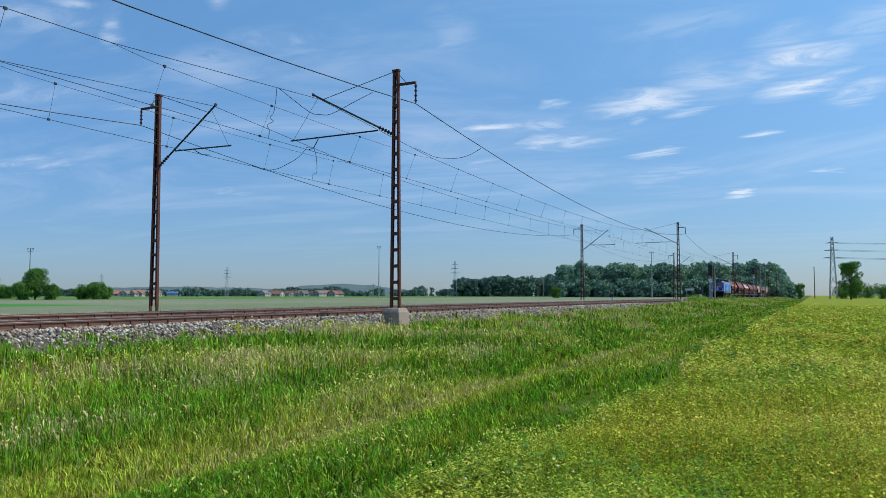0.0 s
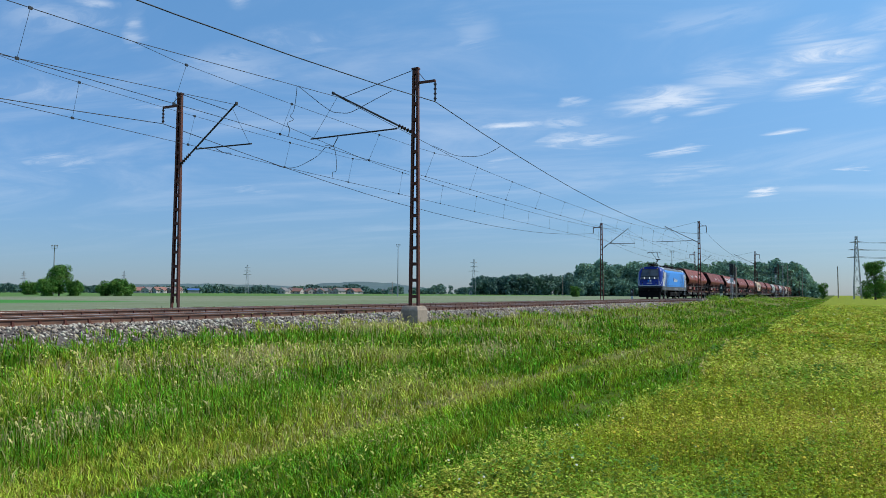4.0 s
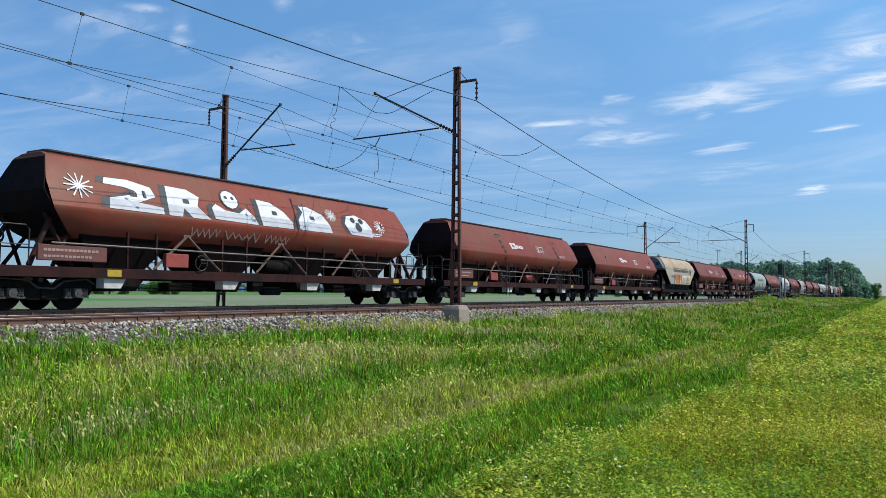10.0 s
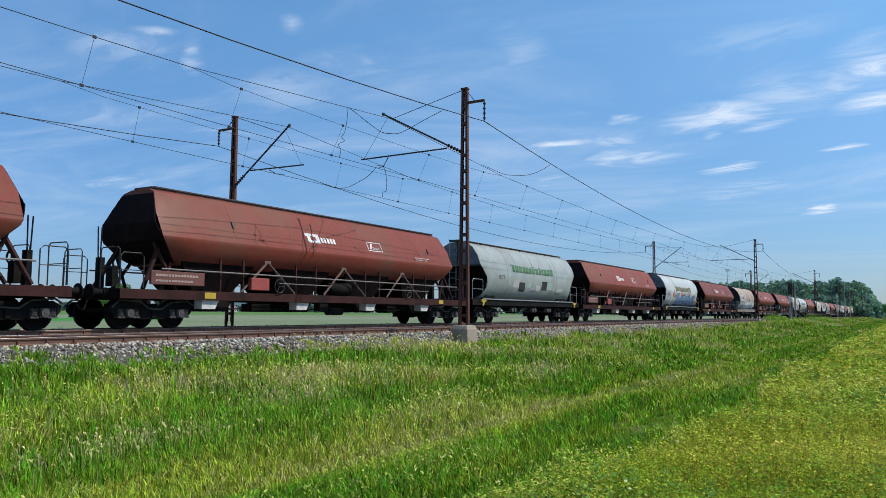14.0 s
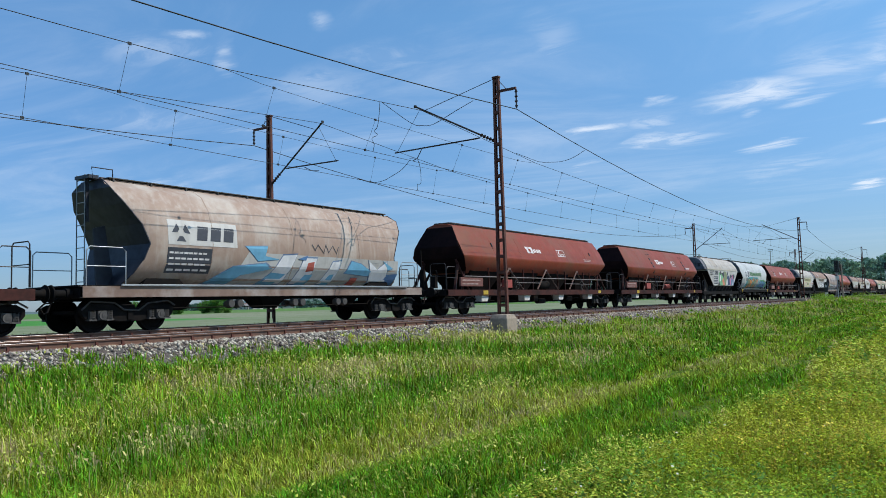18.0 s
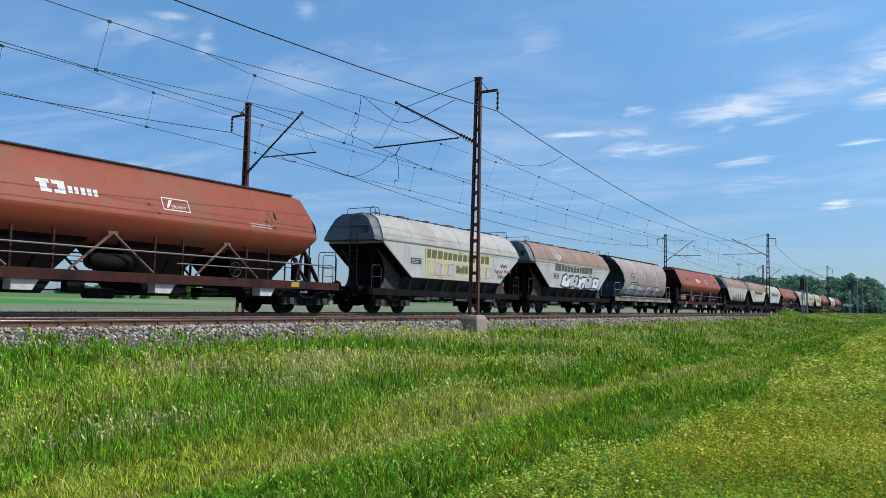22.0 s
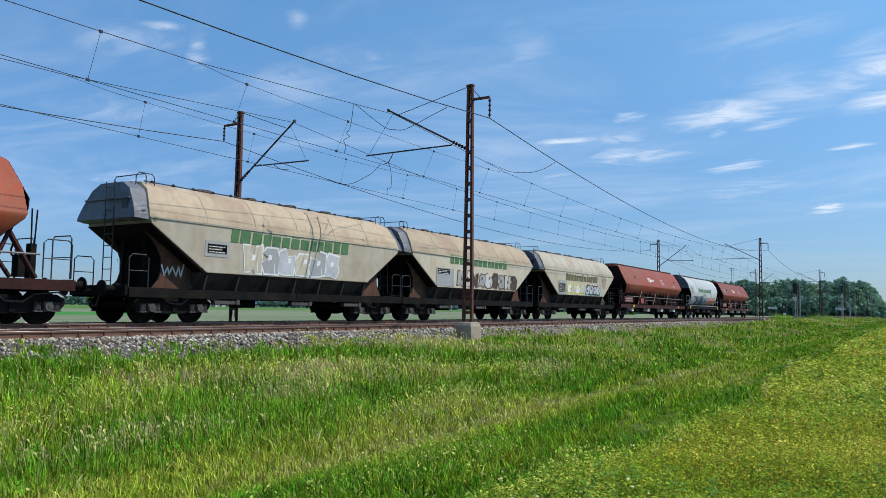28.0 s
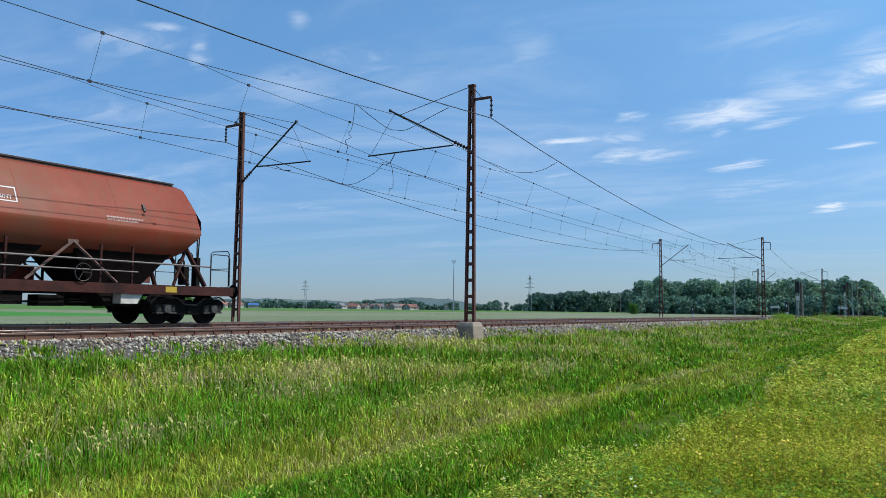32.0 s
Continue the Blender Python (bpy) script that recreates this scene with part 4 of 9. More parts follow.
def build_signal(x, y, h, label):
    t = thing("railway_signal", label, "railway signal", "railway signals", m=Matrix.Translation((x, y, float(ground_z(x, y)))))
    part("post", Geo().tube([(0, 0, -0.2), (0, 0, h - 0.2)], 0.07, 8), M["galvanised"], t)
    part("head", Geo().box(-0.05, 0, h - 0.75, 0.22, 0.55, 1.5), M["black_paint"], t, "black signal head", bevel=0.05)
    for k in range(4):
        part("lens_hood", Geo().disc(-0.24, 0, h - 0.25 - k * 0.33, 0.11, 0.2, "x", 12, 0.09), M["black_paint"], t)
    part("number_board", Geo().box(-0.05, 0, h - 2.2, 0.05, 0.4, 0.5), M["white_paint"], t, "white board")
    part("ladder", Geo().tube([(0.25, -0.2, 0), (0.25, -0.2, h - 1)], 0.02, 4).tube([(0.25, 0.2, 0), (0.25, 0.2, h - 1)], 0.02, 4), M["galvanised"], t)
    return t


def build_board(x, y, z, w, h):
    base = float(ground_z(x, y))
    t = thing("station_board", "plain white board on two grey posts beyond the tracks", "sign", "boards beyond the tracks", m=Matrix.Translation((x, y, base)))
    part("board", Geo().box(0, 0, z - base, 0.06, w, h), M["white_paint"], t, bevel=0.01)
    for d in (-0.38, 0.38):
        part("post", Geo().tube([(0.06, d * w, -0.3), (0.06, d * w, z - base + h / 2)], 0.05, 8), M["galvanised"], t, "grey steel post")


build_board(378, 24.8, 3.0, 4.0, 0.95)
build_board(177, 24.6, 1.6, 1.8, 0.42)
build_signal(110, 12.5, 5.0, "black colour-light signal on a grey post")
build_signal(196, 12.5, 7.4, "black colour-light signal on a tall grey post")


def build_dwarf(x, y, top):
    z = float(ground_z(x, y))
    t = thing("dwarf_signal", "low black and white shunting signal beside the track", "dwarf signal", "dwarf signals", m=Matrix.Translation((x, y, z)))
    h = top - z
    part("post", Geo().box(0, 0, h * 0.25, 0.18, 0.25, h * 0.5), M["white_paint"], t)
    part("head", Geo().prism([(-0.2, h * 0.45), (0.2, h * 0.45), (0.2, h - 0.15), (0.1, h), (-0.1, h), (-0.2, h - 0.15)], -0.12, 0.12), M["black_paint"], t, "black head")
    part("marker", Geo().prism([(-0.1, h * 0.72), (0.1, h * 0.72), (0, h * 0.9)], -0.13, -0.123), M["white_paint"], t)
    return t


build_dwarf(104, 24.6, 1.05)
build_dwarf(100, 12.6, 1.65)


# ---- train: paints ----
# Grimy black steel, set darker still to hold the shade beneath the wagons.
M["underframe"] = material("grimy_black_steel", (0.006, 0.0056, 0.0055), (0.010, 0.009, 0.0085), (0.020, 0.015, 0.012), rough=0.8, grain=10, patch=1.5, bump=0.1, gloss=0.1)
M["axlebox"] = material("dusty_grey_steel", (0.10, 0.096, 0.09), (0.045, 0.043, 0.04), rough=0.7, grain=8, patch=3, bump=0.1, gloss=0.2)
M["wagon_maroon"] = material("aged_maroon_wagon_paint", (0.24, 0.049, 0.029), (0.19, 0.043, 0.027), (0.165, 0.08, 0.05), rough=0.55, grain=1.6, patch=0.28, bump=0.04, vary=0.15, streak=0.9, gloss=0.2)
M["wagon_red"] = material("oxide_red_wagon_paint", (0.295, 0.060, 0.028), (0.235, 0.050, 0.026), (0.19, 0.092, 0.052), rough=0.5, grain=1.6, patch=0.28, bump=0.04, vary=0.15, streak=0.9, gloss=0.2)
# Body red taken down to near-black, painting in the shade on the ends.
M["wagon_end"] = material("shaded_dark_red_end", (0.014, 0.006, 0.007), (0.009, 0.0045, 0.005), (0.024, 0.009, 0.009), rough=0.85, grain=5, patch=1, bump=0.05, gloss=0.1)
M["wagon_lid"] = material("dusty_dark_lid", (0.075, 0.050, 0.042), (0.05, 0.04, 0.036), rough=0.8, grain=5, patch=1, bump=0.1)
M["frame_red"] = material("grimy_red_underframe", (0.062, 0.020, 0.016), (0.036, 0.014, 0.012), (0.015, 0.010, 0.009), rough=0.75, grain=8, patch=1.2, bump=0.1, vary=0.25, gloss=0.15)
# Near-black that paints in the shade of funnels, end cavities and drawn-in ends.
M["hopper_dark"] = material("shaded_hopper_steel", (0.012, 0.0065, 0.006), (0.007, 0.0048, 0.0045), rough=0.85, grain=8, patch=1.2, bump=0.1, gloss=0.1)
M["number_red"] = material("faded_red_plate", (0.17, 0.06, 0.045), (0.13, 0.05, 0.04), rough=0.7, grain=8, patch=1.5, bump=0.05)
# Grimy grey, lowered so it also holds the inward-sloping hopper's shade.
M["hopper_grime"] = material("grimy_grey_hopper_steel", (0.062, 0.056, 0.052), (0.038, 0.034, 0.031), (0.020, 0.016, 0.014), rough=0.8, grain=6, patch=0.9, bump=0.08, streak=0.8, gloss=0.2)
M["cheek_grime"] = material("grimy_cheek_paint", (0.10, 0.082, 0.07), (0.065, 0.05, 0.042), (0.03, 0.02, 0.016), rough=0.8, grain=5, patch=0.9, bump=0.05, streak=0.8, gloss=0.2)
M["pipe_grey"] = material("dusty_pipe_steel", (0.20, 0.17, 0.155), (0.12, 0.10, 0.09), rough=0.6, grain=10, patch=1.5, bump=0.05)
M["strut_brown"] = material("dusty_brown_strut", (0.17, 0.10, 0.08), (0.11, 0.065, 0.052), rough=0.7, grain=10, patch=1.5, bump=0.05)
M["flap_white"] = material("pale_flap_paint", (0.62, 0.60, 0.55), (0.50, 0.47, 0.42), rough=0.7, grain=9, patch=3, bump=0.05)
M["mark_white"] = material("white_lettering_paint", (0.72, 0.70, 0.68), (0.60, 0.57, 0.55), rough=0.6, grain=12, patch=3, bump=0)
M["mark_dim"] = material("faded_lettering_paint", (0.42, 0.30, 0.26), (0.34, 0.22, 0.19), rough=0.6, grain=12, patch=3, bump=0)
M["yellow_paint"] = material("yellow_paint", (0.55, 0.38, 0.03), (0.42, 0.28, 0.03), rough=0.6, grain=9, patch=3, bump=0)
M["red_box"] = material("bright_red_box", (0.36, 0.06, 0.045), (0.26, 0.055, 0.04), rough=0.6, grain=9, patch=3, bump=0.05)
M["beige"] = material("weathered_beige_paint", (0.50, 0.45, 0.35), (0.42, 0.37, 0.28), (0.34, 0.26, 0.17), rough=0.65, grain=2.5, patch=0.5, bump=0.05, vary=0.12, streak=0.7)
M["tan_roof"] = material("dusty_tan_roof", (0.43, 0.34, 0.235), (0.36, 0.275, 0.185), (0.27, 0.185, 0.125), rough=0.8, grain=3, patch=0.6, bump=0.08, vary=0.2, streak=0.6)
M["pale_grey"] = material("weathered_pale_grey_paint", (0.52, 0.51, 0.48), (0.44, 0.43, 0.40), (0.30, 0.28, 0.25), rough=0.6, grain=2.5, patch=0.5, bump=0.05, vary=0.1, streak=0.7)
M["grey_roof_paint"] = material("grey_dusty_roof", (0.44, 0.42, 0.39), (0.36, 0.34, 0.31), (0.30, 0.25, 0.20), rough=0.75, grain=3, patch=0.6, bump=0.05, streak=0.5)
M["rust_roof"] = material("rust_brown_roof", (0.27, 0.17, 0.13), (0.21, 0.135, 0.105), (0.33, 0.25, 0.20), rough=0.8, grain=3, patch=0.7, bump=0.08, streak=0.8)
M["silver"] = material("dull_silver_paint", (0.34, 0.37, 0.34), (0.28, 0.30, 0.28), (0.22, 0.22, 0.19), rough=0.5, grain=2.5, patch=0.6, bump=0.04, streak=0.8)
M["white_tank"] = material("off_white_tank_paint", (0.50, 0.515, 0.50), (0.44, 0.455, 0.44), (0.33, 0.335, 0.32), rough=0.5, grain=2.5, patch=0.6, bump=0.04, streak=0.7)
M["tan_tank"] = material("dusty_tan_tank_paint", (0.348, 0.248, 0.187), (0.278, 0.191, 0.144), (0.48, 0.43, 0.37), rough=0.65, grain=2.5, patch=0.6, bump=0.05, streak=0.8)
M["brown_tank"] = material("grey_brown_tank_paint", (0.33, 0.25, 0.215), (0.25, 0.185, 0.16), (0.38, 0.34, 0.31), rough=0.65, grain=2.5, patch=0.6, bump=0.05, streak=0.8)
M["end_grey"] = material("slate_end_paint", (0.15, 0.16, 0.185), (0.11, 0.118, 0.135), (0.07, 0.07, 0.078), rough=0.6, grain=4, patch=1, bump=0.05, vary=0.35, streak=0.6)
M["end_navy"] = material("navy_end_paint", (0.026, 0.030, 0.045), (0.018, 0.021, 0.030), (0.010, 0.010, 0.014), rough=0.55, grain=4, patch=1, bump=0.05)
M["sill_worn"] = material("worn_patchy_sill", (0.24, 0.165, 0.125), (0.15, 0.095, 0.07), (0.38, 0.35, 0.32), rough=0.75, grain=2, patch=0.9, bump=0.05)
M["cheek_rust"] = material("rusty_cheek_paint", (0.13, 0.062, 0.038), (0.08, 0.042, 0.028), (0.035, 0.022, 0.017), rough=0.8, grain=4, patch=0.8, bump=0.06, streak=0.8, gloss=0.2)
M["brand_green"] = material("green_lettering_paint", (0.05, 0.15, 0.045), (0.08, 0.17, 0.07), rough=0.6, grain=9, patch=2, bump=0)
M["brand_olive"] = material("olive_lettering_paint", (0.16, 0.13, 0.045), (0.12, 0.10, 0.05), rough=0.6, grain=9, patch=2, bump=0)
M["brand_brown"] = material("brown_lettering_paint", (0.12, 0.085, 0.055), (0.09, 0.065, 0.045), rough=0.6, grain=9, patch=2, bump=0)
M["mint"] = material("pale_green_spray", (0.36, 0.46, 0.40), (0.30, 0.40, 0.34), rough=0.6, grain=6, patch=1.2, bump=0)
M["coral"] = material("coral_spray", (0.62, 0.22, 0.12), (0.52, 0.18, 0.10), rough=0.6, grain=6, patch=1.2, bump=0)
M["pale_yellow"] = material("faded_yellow_panel", (0.56, 0.53, 0.30), (0.48, 0.45, 0.26), (0.46, 0.44, 0.36), rough=0.65, grain=4, patch=0.9, bump=0)
M["label_dark"] = material("dark_data_panel", (0.05, 0.055, 0.07), (0.04, 0.045, 0.055), rough=0.6, grain=9, bump=0)
for key, c in (("spray_white", (0.74, 0.74, 0.74)), ("spray_black", (0.018, 0.018, 0.022)), ("spray_blue", (0.10, 0.22, 0.42)), ("spray_cyan", (0.16, 0.42, 0.60)), ("spray_red", (0.45, 0.10, 0.07)),
               ("spray_orange", (0.60, 0.22, 0.05)), ("spray_green", (0.10, 0.34, 0.16)), ("spray_yellow", (0.62, 0.50, 0.08)), ("spray_pink", (0.55, 0.16, 0.30)), ("spray_silver", (0.50, 0.51, 0.53)), ("spray_violet", (0.22, 0.09, 0.20))):
    M[key] = material(key + "_paint", c, tuple(v * 0.82 for v in c), tuple(v * 0.68 for v in c), rough=0.55, grain=4, patch=1.5, bump=0)
M["loco_blue"] = material("sky_blue_loco_paint", (0.004, 0.255, 0.80), (0.004, 0.235, 0.75), (0.005, 0.215, 0.69), rough=0.35, gloss=0.25, grain=2, patch=0.5, bump=0.01, coat=0.3)
M["loco_mid"] = material("mid_blue_loco_paint", (0.003, 0.09, 0.38), (0.003, 0.08, 0.35), rough=0.35, gloss=0.25, grain=2, patch=0.5, bump=0, coat=0.3)
M["loco_navy"] = material("navy_loco_paint", (0.006, 0.026, 0.24), (0.006, 0.024, 0.22), (0.007, 0.026, 0.20), rough=0.3, gloss=0.3, grain=2, patch=0.5, bump=0.01, coat=0.4)
M["loco_white"] = material("white_loco_paint", (0.70, 0.71, 0.72), (0.64, 0.65, 0.66), (0.55, 0.55, 0.54), rough=0.35, grain=2, patch=0.5, bump=0.01, coat=0.3)
M["loco_grey"] = material("grey_skirt_paint", (0.105, 0.112, 0.12), (0.09, 0.094, 0.10), (0.06, 0.06, 0.06), rough=0.5, gloss=0.3, grain=4, patch=0.8, bump=0.02)
M["loco_roof"] = material("dusty_grey_roof", (0.15, 0.155, 0.165), (0.12, 0.124, 0.13), (0.10, 0.09, 0.082), rough=0.6, grain=4, patch=0.8, bump=0.03)
M["disc"] = material("bright_brake_ring", (0.16, 0.16, 0.165), (0.12, 0.12, 0.12), (0.07, 0.06, 0.05), rough=0.45, metal=0.4, grain=10, patch=3, bump=0)
# Pale base colour paints in the brightness reflected in the side window.
M["cab_glass"] = material("glass_painted_reflection", (0.42, 0.47, 0.48), (0.36, 0.41, 0.42), rough=0.08, grain=1, bump=0)
# Blue-grey base stands for sky reflected in the windscreen.
M["screen_glass"] = material("windscreen_sky_tint", (0.085, 0.105, 0.115), (0.06, 0.075, 0.085), rough=0.06, grain=0.8, patch=1.5, bump=0, gloss=0.8)
lamp = bpy.data.materials.new("headlight_glow")
lamp.use_nodes = True
lamp.node_tree.nodes["Principled BSDF"].inputs["Emission Color"].default_value = (1, 0.96, 0.85, 1)
lamp.node_tree.nodes["Principled BSDF"].inputs["Emission Strength"].default_value = 0.7
M["headlight"] = lamp


# ---- train: running gear ----
def wheelset_geo(r):
    g = Geo()
    for s in (-1, 1):
        f = r + 0.028
        prof = [(0.06, -0.07), (0.16, -0.07), (0.18, -0.03), (r * 0.82, -0.02), (r * 0.84, -0.065), (r if s < 0 else f, -0.065), (r, 0.0), (r if s > 0 else f, 0.065), (r * 0.84, 0.065), (r * 0.82, 0.02), (0.18, 0.03), (0.16, 0.07), (0.06, 0.07)]
        g.turned(0, s * 0.755, 0, prof, "y", 24)
    return g.tube([(0, -1.02, 0), (0, 1.02, 0)], 0.08, 10)


def side_frame_geo():
    """A cast bogie side: a beam arched over each axle and dropped in the middle."""
    top = [(-1.42, 0.66), (-1.2, 0.78), (-0.55, 0.78), (-0.32, 0.66), (0.32, 0.66), (0.55, 0.78), (1.2, 0.78), (1.42, 0.66)]
    low = [(1.42, 0.50), (1.3, 0.36), (1.16, 0.36), (1.14, 0.60), (0.66, 0.60), (0.64, 0.36), (0.5, 0.32), (0.36, 0.28), (-0.36, 0.28), (-0.5, 0.32), (-0.64, 0.36), (-0.66, 0.60), (-1.14, 0.60), (-1.16, 0.36), (-1.3, 0.36), (-1.42, 0.50)]
    return Geo().prism(top + low, -0.07, 0.07, "y").box(0, -0.08, 0.47, 0.16, 0.08, 0.3).box(-0.9, -0.05, 0.74, 0.5, 0.06, 0.05).box(0.9, -0.05, 0.74, 0.5, 0.06, 0.05)


def axle_box_geo():
    g = Geo().box(0, 0, 0.46, 0.24, 0.24, 0.26).disc(0, -0.14, 0.46, 0.115, 0.06, "y", 14).box(0, -0.15, 0.46, 0.08, 0.06, 0.08)
    for s in (-1, 1):
        g.box(s * 0.25, 0, 0.345, 0.22, 0.20, 0.05)
        g.turned(s * 0.25, -0.02, 0.37, [(0.095, 0.0), (0.095, 0.03), (0.065, 0.045), (0.095, 0.06), (0.095, 0.09), (0.065, 0.105), (0.095, 0.12), (0.095, 0.15), (0.065, 0.165), (0.095, 0.18), (0.095, 0.22)], "z", 10)
    return g


def brake_rod_geo():
    return Geo().tube([(-1.45, 0, 0.62), (-1.2, 0, 0.84), (-0.5, 0, 0.80), (-0.2, 0, 0.60), (0.25, 0, 0.58), (0.55, 0, 0.78), (1.2, 0, 0.84), (1.45, 0, 0.70)], 0.026, 6)


def add_bogie(wagon, x):
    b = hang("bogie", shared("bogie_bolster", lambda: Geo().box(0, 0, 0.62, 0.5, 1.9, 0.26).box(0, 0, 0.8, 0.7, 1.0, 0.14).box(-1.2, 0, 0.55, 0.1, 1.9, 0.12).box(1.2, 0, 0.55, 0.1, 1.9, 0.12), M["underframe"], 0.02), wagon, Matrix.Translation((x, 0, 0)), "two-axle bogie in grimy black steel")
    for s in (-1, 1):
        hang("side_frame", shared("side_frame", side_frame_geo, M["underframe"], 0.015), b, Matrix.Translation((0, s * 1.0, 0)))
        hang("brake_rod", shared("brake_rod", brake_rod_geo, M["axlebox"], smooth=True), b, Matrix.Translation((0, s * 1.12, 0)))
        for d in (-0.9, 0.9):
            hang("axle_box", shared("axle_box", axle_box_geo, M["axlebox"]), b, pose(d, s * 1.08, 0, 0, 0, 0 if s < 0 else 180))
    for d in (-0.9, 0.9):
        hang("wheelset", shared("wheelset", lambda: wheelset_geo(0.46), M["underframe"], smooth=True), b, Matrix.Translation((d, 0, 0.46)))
    return b


def buffer_geo():
    return Geo().turned(0, 0, 0, [(0.0, 0.0), (0.14, 0.0), (0.14, 0.16), (0.10, 0.17), (0.10, 0.42), (0.14, 0.50), (0.235, 0.53), (0.225, 0.56), (0.0, 0.585)], "x", 16)


def coupling_geo():
    return Geo().box(0.15, 0, 0, 0.3, 0.10, 0.12).tube([(0.25, -0.07, 0), (0.55, -0.06, -0.12), (0.62, 0, -0.14), (0.55, 0.06, -0.12), (0.25, 0.07, 0)], 0.025, 6)


def hose_geo():
    return Geo().tube([(0.0, 0, 0.0), (0.18, 0, -0.10), (0.3, 0.02, -0.38), (0.42, 0.03, -0.42), (0.52, 0.02, -0.25)], 0.028, 6)


def add_ends(wagon, half, z=1.05):
    """Buffers, coupling and brake hose on both ends; half: half the length over buffers."""
    for s in (-1, 1):
        turn = pose(s * (half - 0.585), 0, z, 0, 0, 0 if s > 0 else 180)
        for y in (-0.875, 0.875):
            hang("buffer", shared("buffer", buffer_geo, M["underframe"], smooth=True), wagon, turn @ Matrix.Translation((0, y, 0)), "round sprung buffer")
        hang("coupling", shared("coupling", coupling_geo, M["underframe"]), wagon, turn, "screw coupling")
        hang("brake_hose", shared("hose", hose_geo, M["underframe"], smooth=True), wagon, turn @ Matrix.Translation((0, 0.3, -0.1)))


def hoop(x, y0, y1, z0, z1, r=0.018, mid=True):
    g = Geo().tube([(x, y0, z0), (x, y0, z1 - 0.08), (x, y0 + 0.08 * (1 if y1 > y0 else -1), z1), (x, y1 - 0.08 * (1 if y1 > y0 else -1), z1), (x, y1, z1 - 0.08), (x, y1, z0)], r, 6)
    if mid:
        g.tube([(x, y0, (z0 + z1) / 2), (x, y1, (z0 + z1) / 2)], r * 0.8, 6)
    return g


def side_hoop(y, x0, x1, z0, z1, r=0.018, mid=True):
    g = Geo().tube([(x0, y, z0), (x0, y, z1 - 0.1), (x0 + 0.1, y, z1), (x1 - 0.1, y, z1), (x1, y, z1 - 0.1), (x1, y, z0)], r, 6)
    if mid:
        g.tube([(x0, y, (z0 + z1) / 2), (x1, y, (z0 + z1) / 2)], r * 0.8, 6)
    return g


def ladder_geo(h, w=0.36, n=6):
    g = Geo()
    for s in (-1, 1):
        g.tube([(s * w / 2, 0, 0), (s * w / 2, 0, h)], 0.018, 5)
    for i in range(n):
        g.tube([(-w / 2, 0, h * (i + 0.5) / n), (w / 2, 0, h * (i + 0.5) / n)], 0.014, 5)
    return g


# ---- train: paint marks on curved sides ----
def cut_z(poly, level, above):
    """The part of an outline in (x, z) above or below a level."""
    out = []
    for (xa, za), (xb, zb) in zip(poly, poly[1:] + poly[:1]):
        ina, inb = (za >= level) == above, (zb >= level) == above
        if ina:
            out.append((xa, za))
        if ina != inb:
            f = (level - za) / (zb - za)
            out.append((xa + (xb - xa) * f, level))
    return out


def on_side(poly, surface, lift, thick=0.004):
    """A thin plate of paint: an outline in (x, z), laid on a side whose half width at height z is surface(z), near side."""
    lo, hi = min(z for x, z in poly), max(z for x, z in poly)
    pieces = [list(poly)]
    if abs(surface((lo + hi) / 2) - (surface(lo) + surface(hi)) / 2) > 0.002:
        n = max(1, math.ceil((hi - lo) / 0.11))
        pieces = []
        for i in range(n):
            p = list(poly)
            if i:
                p = cut_z(p, lo + (hi - lo) * i / n, True)
            if i < n - 1 and p:
                p = cut_z(p, lo + (hi - lo) * (i + 1) / n, False)
            if len(p) > 2:
                pieces.append(p)
    g = Geo()
    for p in pieces:
        n = len(p)
        top = [(x, -surface(z) - lift - thick, z) for x, z in p]
        low = [(x, -surface(z) - lift + 0.001, z) for x, z in p]
        g.add(top + low, [tuple(range(n)), tuple(range(n, 2 * n))[::-1]] + [(i, (i + 1) % n, n + (i + 1) % n, n + i) for i in range(n)])
    return g


def rect(x0, x1, z0, z1):
    return [(x0, z0), (x1, z0), (x1, z1), (x0, z1)]


def merge(geos):
    out = Geo()
    for g in geos:
        out.add(g.v, g.f)
    return out


def bars(parent, surface, x0, x1, z0, z1, n, mat, lift=0.003, gap=0.25, name="lettering", label="", arc=0.0, seed=1, slant=0.0):
    """A word as plain bars of its size and colour."""
    r = random.Random(seed)
    w = (x1 - x0) / n
    gs = []
    for i in range(n):
        f = (i + 0.5) / n
        rise = arc * (1 - (2 * f - 1) ** 2)
        a, b = x0 + i * w, x0 + (i + 1 - gap * r.uniform(0.6, 1.1)) * w
        lo, hi = z0 + rise, z0 + rise + (z1 - z0) * r.uniform(0.94, 1.0)
        if z1 - z0 < 0.15:
            gs.append(on_side(rect(a, b, lo, hi), surface, lift))
            continue
        lean = lambda x, z: (x + slant * (z - lo), z)
        b = a + (b - a) * r.uniform(0.72, 1.0)
        gs.append(on_side([lean(a, lo), lean(b, lo), lean(b, hi), lean(a, hi)], surface, lift))
    return part(name, merge(gs), mat, parent, label)


def stroke(points, wd):
    """Quads of a thick bent stroke through points."""
    out = []
    for (xa, za), (xb, zb) in zip(points, points[1:]):
        dx, dz = xb - xa, zb - za
        d = math.hypot(dx, dz) or 1e-6
        ux, uz = dx / d * wd * 0.45, dz / d * wd * 0.45
        nx, nz = -dz / d * wd / 2, dx / d * wd / 2
        out.append([(xa - ux + nx, za - uz + nz), (xa - ux - nx, za - uz - nz), (xb + ux - nx, zb + uz - nz), (xb + ux + nx, zb + uz + nz)])
    return out


# ---- train: long red hopper wagon ----
RED_L = 21.1
